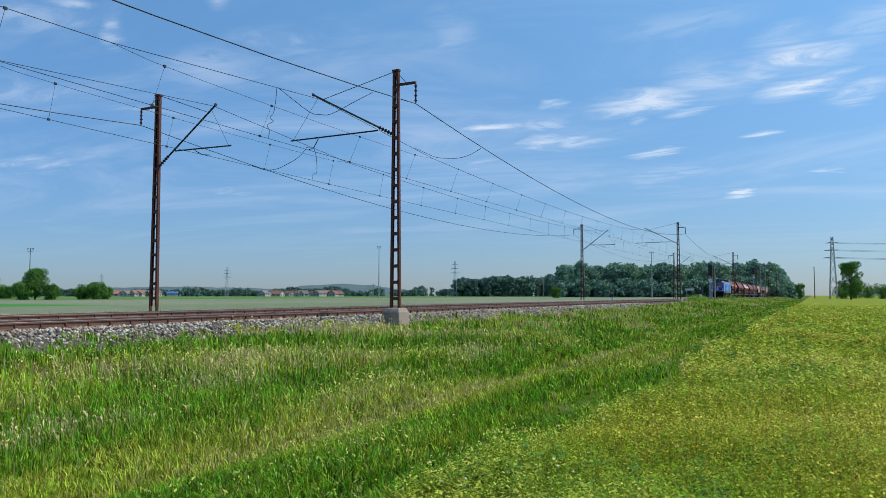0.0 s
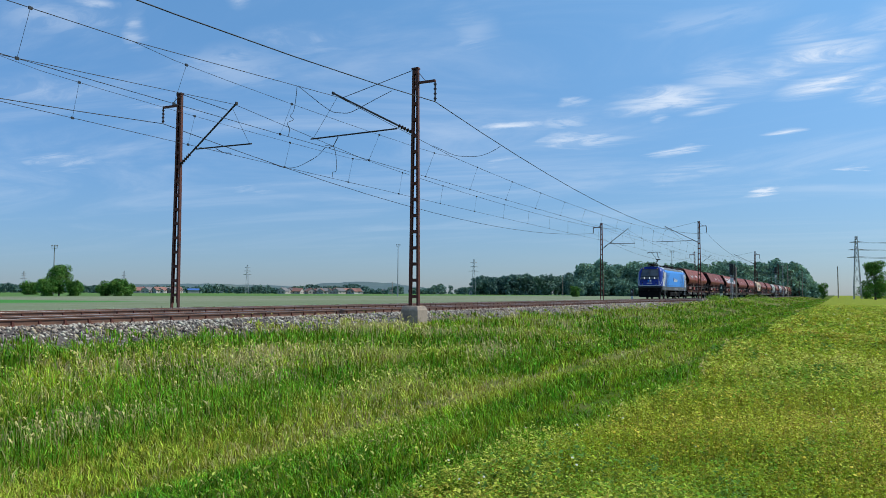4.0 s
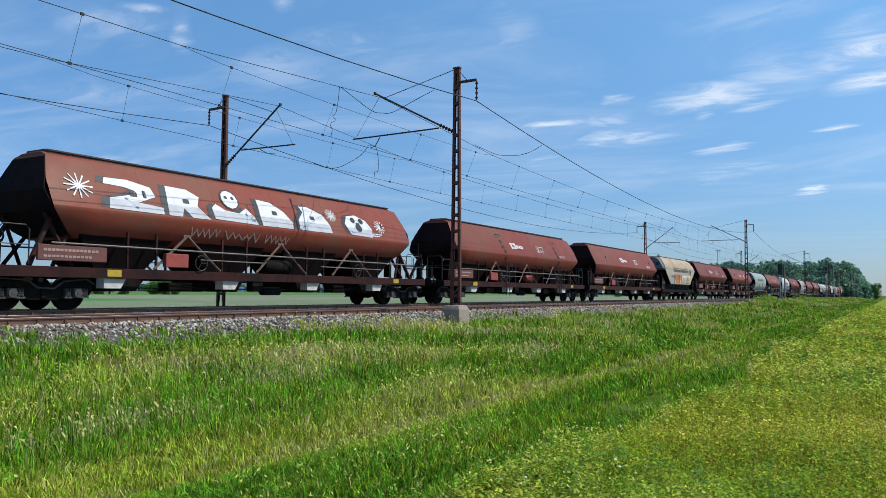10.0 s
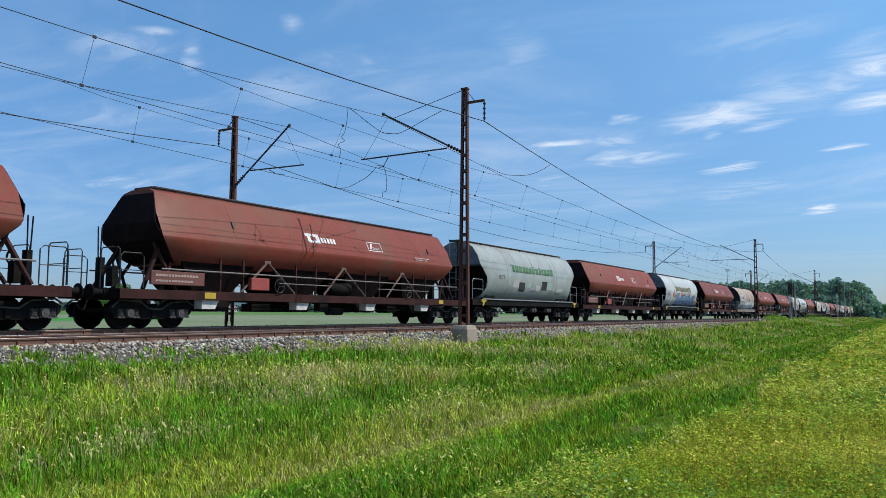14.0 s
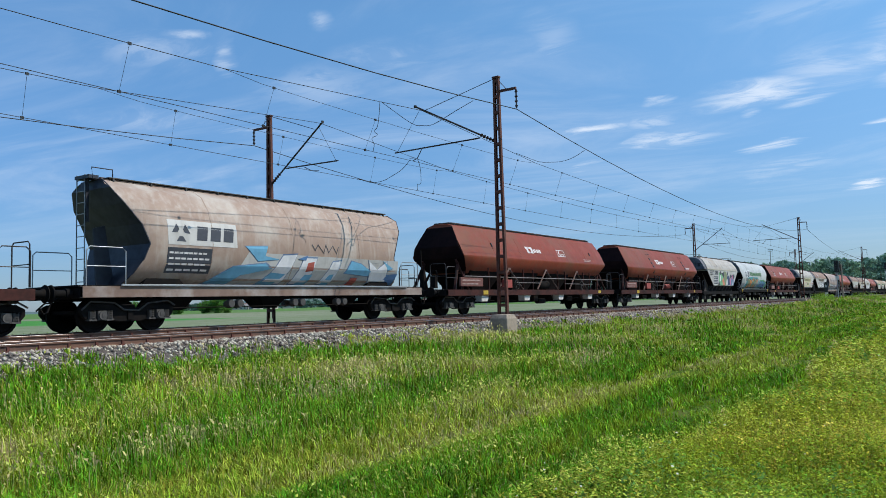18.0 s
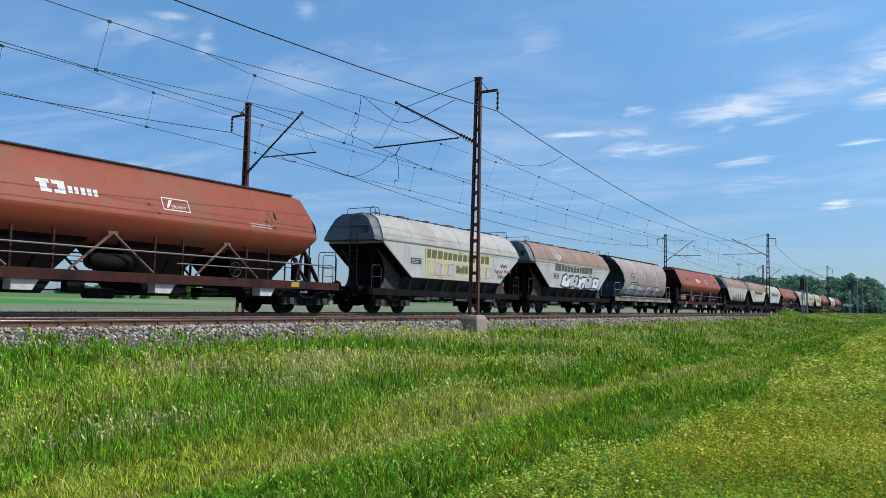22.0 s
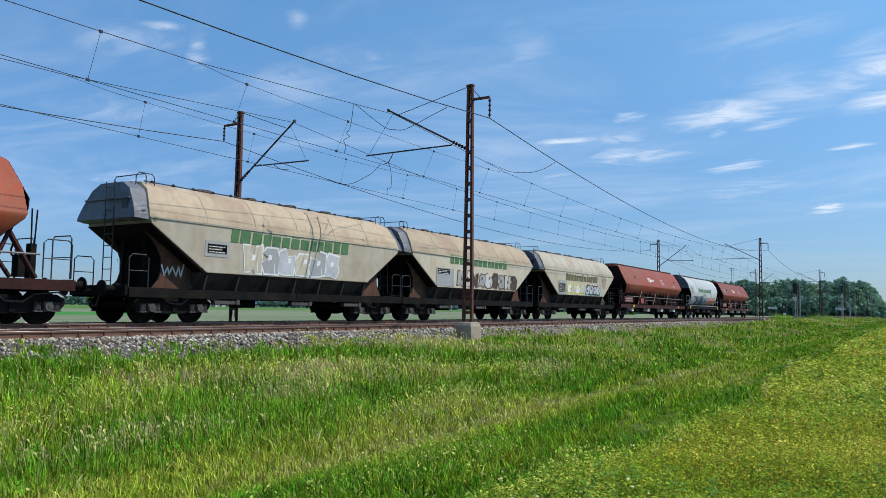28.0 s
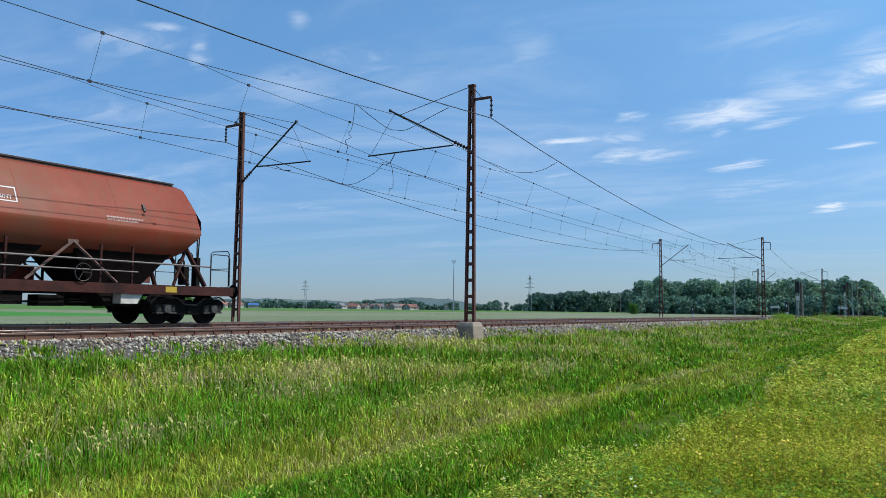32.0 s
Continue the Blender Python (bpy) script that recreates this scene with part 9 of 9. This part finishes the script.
def blades(name, x, y, h, w, bend, mat, label, category="grass", out=None):
    """Grass: one tapered, bent blade of three triangles at each place."""
    n = len(x)
    z = soil_z(x, y) - 0.02
    a = vr.uniform(0, 2 * np.pi, n)
    side = np.stack([np.cos(a), np.sin(a), 0 * a], 1)
    b = a + np.pi / 2 + vr.normal(0, 0.6, n)
    if out is not None:
        b = out + vr.normal(0, 0.5, n)
    lean = np.stack([np.cos(b), np.sin(b), 0 * b], 1) + np.array([-0.25, 0.15, 0])
    foot = np.stack([x, y, z], 1)
    up = np.array([0, 0, 1.0])
    hh, ww, bb = h[:, None], w[:, None], bend[:, None]
    mid = foot + up * hh * 0.6 + lean * hh * bb * 0.35
    tip = foot + up * hh * (1 - 0.3 * bb) + lean * hh * bb
    v = np.stack([foot - side * ww, foot + side * ww, mid - side * ww * 0.7, mid + side * ww * 0.7, tip], 1).reshape(-1, 3)
    k = np.arange(n)[:, None] * 5
    f = (k + np.array([0, 1, 3, 0, 3, 2, 2, 3, 4])[None, :]).ravel()
    ob = new(name, raw_mesh(name, v, f, 3, mat))
    return tagged(ob, label, category, kind="stuff")


def edge_wobble(x):
    return 0.35 * np.sin(x * 0.35) + 0.2 * np.sin(x * 1.1 + 2)


def tufts(count, r0, r1, power, inside, per, spread):
    """Places of blades gathered in tufts: position, distance, tuft number, outward direction, and a number per tuft."""
    x, y, r = fan(count, r0, r1, power)
    keep = inside(x, y)
    x, y, r = x[keep], y[keep], r[keep]
    num = vr.poisson(per, len(x)) + 2
    k = np.repeat(np.arange(len(x)), num)
    a = vr.uniform(0, 2 * np.pi, len(k))
    q = (spread * np.maximum(1, r / 14) * vr.uniform(0.6, 1.5, len(x)))[k] * np.sqrt(vr.uniform(0, 1, len(k)))
    return x[k] + q * np.cos(a), y[k] + q * np.sin(a), r[k], k, a, x[k], y[k], len(x)


# tall grass between the lane and the ballast
bank = lambda x, y: (y > 5.75 + edge_wobble(x) * 0.7) & (y < 13.42 + 0.15 * np.sin(x * 1.7) + 0.12 * np.sin(x * 4.1) + vr.exponential(0.14, np.shape(x)))
x, y, r, tuft, out, tx, ty, count = tufts(30000, 4.6, 110.0, 1.15, bank, 12, 0.07)
own = vr.uniform(0, 1, count)[tuft]
own2 = vr.normal(0, 1, count)[tuft]
clump = field_noise(tx, ty, 1.6, 2)
fade_in = np.clip(1.0 - 0.42 * smooth01(y, 12.0, 13.5) - 0.40 * (1 - smooth01(y, 5.4, 7.4)), 0.3, 1.2)
h = (0.12 + 0.20 * clump + 0.10 * own + vr.uniform(-0.08, 0.12, len(x))) * fade_in
w = 0.0066 * np.maximum(1, r / 8.5) * vr.uniform(0.35, 1.4, len(x))
bend = np.abs(vr.normal(0.34, 0.25, len(x)))
hue = field_noise(tx * 0.6, ty, 0.9, 5) + 0.16 * own2 - 0.05 - 0.34 * np.exp(-((ty - 12.1) / 1.2) ** 2) * (1 - smooth01(tx, 11, 20)) + 0.34 * np.exp(-((ty - 12.4) / 1.5) ** 2) * smooth01(tx, 13, 22)
odd = vr.uniform(0, 1, len(x))
lush = (hue < 0.46) & (odd < 0.85)
dry = ((hue > 0.82) & (odd < 0.8)) | (odd > 0.965)
yellow = ~dry & ~lush & ((hue > 0.66) | (odd > 0.88))
plain = ~(lush | dry | yellow)
for g, name, mat, text in ((plain, "tall_grass", "grass", "tall uncut green grass along the railway bank"), (lush, "lush_grass", "grass_lush", "lush dark green grass tufts on the bank"),
                           (yellow, "yellowing_grass", "grass_yellow", "yellowing grass tufts on the bank"), (dry, "dry_grass", "dry_grass", "dry straw-coloured grass tufts on the bank")):
    blades(name, x[g], y[g], h[g], w[g], bend[g], M[mat], text, out=out[g])

# taller grass far along the bank, shorter on the lane
x, y = vr.uniform(48, 340, 15000), vr.uniform(2.4, 13.5, 15000)
r = np.hypot(x, y)
h = (0.14 + 0.24 * field_noise(x * 0.4, y, 0.6, 8) + vr.uniform(0, 0.12, len(x))) * (0.7 + 0.8 * np.exp(-((x - 116) / 16) ** 2)) * np.where(y < 6.2, 0.4, 1.0)
tone = field_noise(x * 0.3, y, 0.5, 23) + vr.normal(0, 0.16, len(x)) - 0.12 * (y < 6.2)
for lo, hi, name, mat, text in ((-9, 0.34, "distant_lush_grass", "grass_lush", "dark green grass far along the bank"), (0.34, 0.48, "distant_grass", "grass", "tall grass far along the railway bank"),
                                (0.48, 0.72, "distant_pale_grass", "grass_yellow", "yellowing grass far along the bank"), (0.72, 9, "distant_dry_grass", "dry_grass", "dry straw-coloured grass far along the bank")):
    g = (tone >= lo) & (tone < hi)
    blades(name, x[g], y[g], h[g], 0.0009 * r[g] * vr.uniform(0.5, 1.3, g.sum()), np.abs(vr.normal(0.35, 0.2, g.sum())), M[mat], text)

# seed heads drooping on thin stalks, in loose drifts
x, y, r = fan(120000, 4.5, 90.0, 1.15)
keep = (y > 6.6) & (y < 13.2) & (field_noise(x * 0.6, y, 1.1, 9) + vr.normal(0, 0.13, len(x)) + 0.10 * smooth01(y, 11.0, 12.4) + 0.10 * np.exp(-((y - 9.6) / 1.1) ** 2) - 0.25 * np.exp(-((y - 12.1) / 1.2) ** 2) * (1 - smooth01(x, 11, 20)) > 0.74)
x, y, r = x[keep], y[keep], r[keep]
n = len(x)
h = vr.uniform(0.20, 0.44, n) * np.clip(1.0 - 0.25 * smooth01(y, 12.6, 13.8), 0.4, 1)
z0 = soil_z(x, y)
a = vr.uniform(0, 2 * np.pi, n)
s = np.stack([np.cos(a), np.sin(a), 0 * a], 1)
lean = np.stack([vr.normal(-0.10, 0.16, n), vr.normal(0.05, 0.16, n), 0 * a], 1)
foot = np.stack([x, y, z0], 1)
low = foot + np.stack([0 * x, 0 * x, h * 0.86], 1) + lean * h[:, None] * 0.7
droop = vr.uniform(0.1, 1.0, n)[:, None]
tip = low + (lean * 2.2 + np.stack([0 * x, 0 * x, 1 + 0 * x], 1) * droop) * (vr.uniform(0.035, 0.085, n) * np.clip(r / 12, 1, 1.7))[:, None]
mid = low + (tip - low) * 0.45 + np.stack([0 * x, 0 * x, 0.02 + 0 * x], 1)
sw = (0.0015 * np.maximum(1, r / 8))[:, None]
hw = (0.0105 * np.clip(r / 11, 1, 1.8) * vr.uniform(0.6, 1.6, n))[:, None]
half_up = foot + (low - foot) * 0.55
v = np.stack([half_up - s * sw, half_up + s * sw, low + s * sw, low - s * sw, low, mid + s * hw, tip, mid - s * hw], 1).reshape(-1, 3)
k = np.arange(n)[:, None] * 8
f = (k + np.array([0, 1, 2, 3, 4, 5, 6, 7])[None, :]).ravel()
tagged(new("grass_seed_heads", raw_mesh("grass_seed_heads", v, f, 4, M["dry_grass"])), "pale seed heads drooping above the grass", "grass", kind="stuff")

# short pale panicles scattered through the whole bank
x, y, r = fan(150000, 4.5, 100.0, 1.2)
keep = (y > 2.6) & (y < 13.5) & (field_noise(x * 0.6, y, 0.9, 5) + vr.normal(0, 0.18, len(x)) - 0.3 * np.exp(-((y - 12.1) / 1.2) ** 2) * (1 - smooth01(x, 11, 20)) > np.where(y < 5.6, 0.93, 0.68))
x, y, r = x[keep], y[keep], r[keep]
n = len(x)
c = np.stack([x, y, soil_z(x, y) + np.where(y < 5.6, 0.5, 1.0) * vr.uniform(0.12, 0.40, n)], 1)
d = vr.normal(0, 0.6, (n, 3)) + (0, 0, 0.5)
d /= np.linalg.norm(d, axis=1)[:, None]
e = np.cross(d, vr.normal(size=(n, 3)))
e /= np.linalg.norm(e, axis=1)[:, None]
q = (0.0076 * np.clip(r / 9, 1, 2.0) * vr.uniform(0.6, 1.5, n))[:, None]
v = np.stack([c - d * q * 2.2, c + e * q, c + d * q * 2.2, c - e * q], 1).reshape(-1, 3)
tagged(new("grass_panicles", raw_mesh("grass_panicles", v, np.arange(4 * n), 4, M["panicle"])), "pale yellow-green grass panicles in the bank", "grass", kind="stuff")

# mown lane with two wheel tracks
strip = lambda x, y: (y > 2.3 + edge_wobble(x) * 0.6) & (y < 6.3 + edge_wobble(x) * 0.7)
x, y, r, tuft, out, tx, ty, count = tufts(44000, 4.6, 110.0, 1.15, strip, 9, 0.055)
rut = np.exp(-((y - 3.2) / 0.28) ** 2) + np.exp(-((y - 5.0) / 0.28) ** 2)
own2 = vr.normal(0, 1, count)[tuft]
h = (0.09 + 0.11 * field_noise(tx, ty, 1.1, 3) + 0.02 * own2 + vr.uniform(-0.03, 0.08, len(x))) * (1 - 0.40 * rut)
h = np.maximum(h, 0.02)
w = 0.0062 * np.maximum(1, r / 8.0) * vr.uniform(0.4, 1.4, len(x))
bend = np.abs(vr.normal(0.5, 0.25, len(x)))
pale = np.exp(-((y - 5.2) / 0.12) ** 2) + 0.7 * np.exp(-((y - 3.55) / 0.10) ** 2) + 0.5 * np.exp(-((y - 4.45) / 0.08) ** 2)
hue = field_noise(tx * 0.15, ty, 1.3, 7) + 0.11 * own2 + 0.34 * pale + 0.02 - 0.10 * np.exp(-((y - 3.0) / 0.35) ** 2) - 0.10 * np.exp(-((y - 2.7) / 0.3) ** 2)
odd = vr.uniform(0, 1, len(x))
lush = (hue < 0.44) & (odd < 0.85)
straw = ((hue > 0.92) & (odd < 0.4)) | (odd > 0.982)
yellow = ~lush & ~straw & (hue > 0.68)
plain = ~(lush | straw | yellow)
for g, name, mat, text in ((plain, "lane_grass", "lane_grass", "short mown grass of the field lane"), (lush, "lush_lane_grass", "grass_lush", "darker green grass bands along the lane"),
                           (yellow, "pale_lane_grass", "grass_yellow", "pale worn grass of the wheel tracks"), (straw, "lane_straw", "dry_grass", "dry mown stalks lying in the lane")):
    blades(name, x[g], y[g], h[g], w[g], bend[g], M[mat], text, out=out[g])


# leafy crop on the field: low plants of many small leaves, with gaps between
def leafy_plants(name, count, inside, per, spread, low, high, size, mat, label, category, r1=130.0, power=1.15, az1=42.0):
    x, y, r = fan(count, 4.0, r1, power, -12.0, az1)
    keep = inside(x, y)
    x, y, r = x[keep], y[keep], r[keep]
    tall = low + (high - low) * np.clip(field_noise(x, y, 1.8, 4) + vr.normal(0, 0.18, len(x)), 0, 1.2)
    num = vr.poisson(per, len(x)) + 3
    k = np.repeat(np.arange(len(x)), num)
    n = len(k)
    f = vr.uniform(0.15, 1, n) ** 0.7
    a = vr.uniform(0, 2 * np.pi, n)
    q = (spread * np.maximum(1, r / 12) * vr.uniform(0.7, 1.4, len(x)))[k] * vr.uniform(0.1, 1, n) * (1.15 - 0.75 * f)
    px, py = x[k] + q * np.cos(a), y[k] + q * np.sin(a)
    p = np.stack([px, py, ground_z(px, py) + tall[k] * f], 1)
    u = np.stack([np.cos(a), np.sin(a), vr.normal(0.25, 0.45, n)], 1)
    u /= np.linalg.norm(u, axis=1)[:, None]
    t = np.stack([-np.sin(a), np.cos(a), vr.normal(0, 0.4, n)], 1)
    s = (size * np.clip(r / 8.0, 1, 5))[k] * vr.uniform(0.5, 1.5, n) * (1.2 - 0.5 * f)
    s = s[:, None]
    v = np.stack([p - u * s * 0.5, p + t * s * 0.42, p + u * s * 1.1 - (0, 0, 1) * s * 0.25, p - t * s * 0.42], 1).reshape(-1, 3)
    return tagged(new(name, raw_mesh(name, v, np.arange(4 * n), 4, M[mat])), label, category, kind="stuff")


field_side = lambda x, y: y < 2.45 + edge_wobble(x) * 0.6
patch_of = lambda x, y: field_noise(x, y, 0.45, 41) + 0.5 * field_noise(x, y, 1.7, 43) + vr.normal(0, 0.07, np.shape(x))
leafy_plants("crop_plants", 30000, lambda x, y: field_side(x, y) & (patch_of(x, y) < 0.80), 11, 0.085, 0.10, 0.36, 0.021, "crop_leaf", "dense yellow-green leafy crop on the field", "crop")
leafy_plants("pale_crop_plants", 26000, lambda x, y: field_side(x, y) & (patch_of(x, y) > 0.84), 11, 0.085, 0.14, 0.42, 0.023, "crop_pale", "pale yellow-green patches of the crop", "crop")
leafy_plants("green_crop_plants", 26000, lambda x, y: field_side(x, y) & (field_noise(x, y, 0.8, 31) + vr.normal(0, 0.1, np.shape(x)) > 0.55), 12, 0.085, 0.12, 0.40, 0.021, "crop_green", "greener leafy plants among the crop", "crop")
leafy_plants("ochre_crop_plants", 22000, lambda x, y: field_side(x, y) & (field_noise(x, y, 0.6, 53) + vr.normal(0, 0.1, np.shape(x)) > 0.66), 9, 0.08, 0.12, 0.38, 0.019, "crop_ochre", "ochre fading plants among the crop", "crop")
leafy_plants("dark_weeds", 600, lambda x, y: (y < 3.0) & (field_noise(x, y, 0.9, 12) > 0.73), 40, 0.11, 0.22, 0.56, 0.026, "weed_dark", "dark green weeds standing in the crop", "weeds", 80.0, 1.1)
leafy_plants("bank_weeds", 500, lambda x, y: (y > 5.8) & (y < 12.8) & (field_noise(x, y, 1.4, 14) > 0.62), 26, 0.09, 0.15, 0.42, 0.026, "grass_lush", "broad-leaved green weeds in the grass", "weeds", 60.0, 1.1, 66.0)
x, y, r = fan(42000, 4.2, 90.0, 1.2, -12.0, 42.0)
keep = field_side(x, y)
x, y, r = x[keep], y[keep], r[keep]
blades("crop_stalks", x, y, 0.16 + 0.20 * field_noise(x, y, 1.8, 4) + vr.uniform(-0.05, 0.08, len(x)), 0.0028 * np.maximum(1, r / 7) * vr.uniform(0.7, 1.3, len(x)), np.abs(vr.normal(0.3, 0.2, len(x))), M["crop_leaf"], "thin upright stalks among the crop leaves", "crop")


def blossoms(name, count, region, top, size, mat, label, power=1.05, r1=70.0):
    x, y, r = fan(count, 5.0, r1, power, -10, 60)
    keep = region(x, y)
    x, y, r = x[keep], y[keep], r[keep]
    n = len(x)
    c = np.stack([x, y, ground_z(x, y) + top * vr.uniform(0.75, 1.1, n)], 1)
    tilt = vr.normal(0, 0.4, (n, 3)) + (-0.5, -0.4, 1.0)
    tilt /= np.linalg.norm(tilt, axis=1)[:, None]
    u = np.cross(tilt, np.array([0.3, 1.0, 0.1]))
    u /= np.linalg.norm(u, axis=1)[:, None]
    t = np.cross(tilt, u)
    q = (size * np.maximum(1, r / 12) * vr.uniform(0.6, 1.3, n))[:, None]
    ring = [c + q * (np.cos(a) * u + np.sin(a) * t) for a in np.linspace(0, 2 * np.pi, 7)[:-1]]
    v = np.stack([c + tilt * q * 0.35] + ring, 1).reshape(-1, 3)
    k = np.arange(n)[:, None] * 7
    f = (k + np.array([[0, i, i % 6 + 1] for i in range(1, 7)]).ravel()[None, :]).ravel()
    return tagged(new(name, raw_mesh(name, v, f, 3, mat)), label, "flowers", kind="stuff")


blossoms("yellow_flowers", 3200, lambda x, y: (y < 2.0) & (field_noise(x, y, 0.9, 15) > 0.50), 0.36, 0.011, M["flower_yellow"], "small yellow flowers in the crop")
leafy_plants("dry_weeds", 260, lambda x, y: (np.abs(y - 2.5 - edge_wobble(x) * 0.6) < 0.35) & (field_noise(x, y, 1.1, 61) > 0.5), 46, 0.09, 0.18, 0.46, 0.015, "dry_grass", "pale dry weeds along the edge of the lane", "weeds", 70.0, 1.1)
blossoms("white_flowers", 400, lambda x, y: (y < 2.9) & (field_noise(x, y, 1.2, 18) > 0.5), 0.38, 0.009, M["flower_white"], "small white flower heads in the grass")

# meadow beyond the tracks
a = np.radians(vr.uniform(0, 72, 60000))
r = vr.uniform(27, 120, 60000)
x, y = r * np.cos(a), r * np.sin(a)
keep = (y > 24.8) & (y < 40)
x, y, r = x[keep], y[keep], r[keep]
blades("meadow_grass", x, y, vr.uniform(0.05, 0.22, len(x)), 0.0032 * r / 7, np.abs(vr.normal(0.4, 0.25, len(x))), M["meadow"], "rough grey-green meadow grass beyond the tracks")

# loose stones on the ballast shoulder
n = 27000
x = -2 + 75 * vr.uniform(0, 1, n) ** 1.3
y = vr.uniform(12.75, 15.1, n)
extra = vr.uniform(0, 1, n) < 0.25
y = np.where(extra, vr.uniform(17.0, 19.3, n), y)
bz = np.interp(y, [p[0] for p in bed_outline], [p[1] for p in bed_outline])
size = vr.uniform(0.022, 0.062, n) * np.where(vr.uniform(0, 1, n) < 0.3, 0.7, 1.0)
base = np.array([[1, 0, 0], [0, 1, 0], [-1, 0, 0], [0, -1, 0], [0, 0, 0.8], [0, 0, -0.8]], float)
v = base[None] * vr.uniform(0.6, 1.25, (n, 6, 1)) * size[:, None, None]
ang = vr.uniform(0, 2 * np.pi, n)
ca, sa = np.cos(ang)[:, None], np.sin(ang)[:, None]
v = np.stack([v[..., 0] * ca - v[..., 1] * sa, v[..., 0] * sa + v[..., 1] * ca, v[..., 2]], -1)
v = (v + np.stack([x, y, bz + size * 0.35], 1)[:, None]).reshape(-1, 3)
k = np.arange(n)[:, None] * 6
f = (k + np.array([0, 1, 4, 1, 2, 4, 2, 3, 4, 3, 0, 4, 1, 0, 5, 2, 1, 5, 3, 2, 5, 0, 3, 5])[None, :]).ravel()
tagged(new("ballast_stones", raw_mesh("ballast_stones", v, f, 3, M["stone"])), "angular grey ballast stones with rusty stains", "ballast", kind="stuff")


# ---- what moves ----
def motions():
    """The train runs along the farther track; the locomotive's wheels turn while it is in view."""
    stops = (0, 2.5, 5, 7.5, 10, 12.5, 15, 17.5, 20, 22.5, 25, 27.5, 29.5, 32)
    for ob, u in TRAIN:
        walk(ob, [(t, pose(u - train_at(t), FAR_Y, RAIL_Z)) for t in stops])
    times = [k / FPS for k in range(0, 9 * FPS)] + [32.0]
    for ob, d in WHEELS:
        walk(ob, [(t, Matrix.Translation((d, 0, 0.625)) @ Matrix.Rotation(-(train_at(min(t, 8.97)) / 0.625) % (2 * math.pi), 4, "Y")) for t in times])


motions()
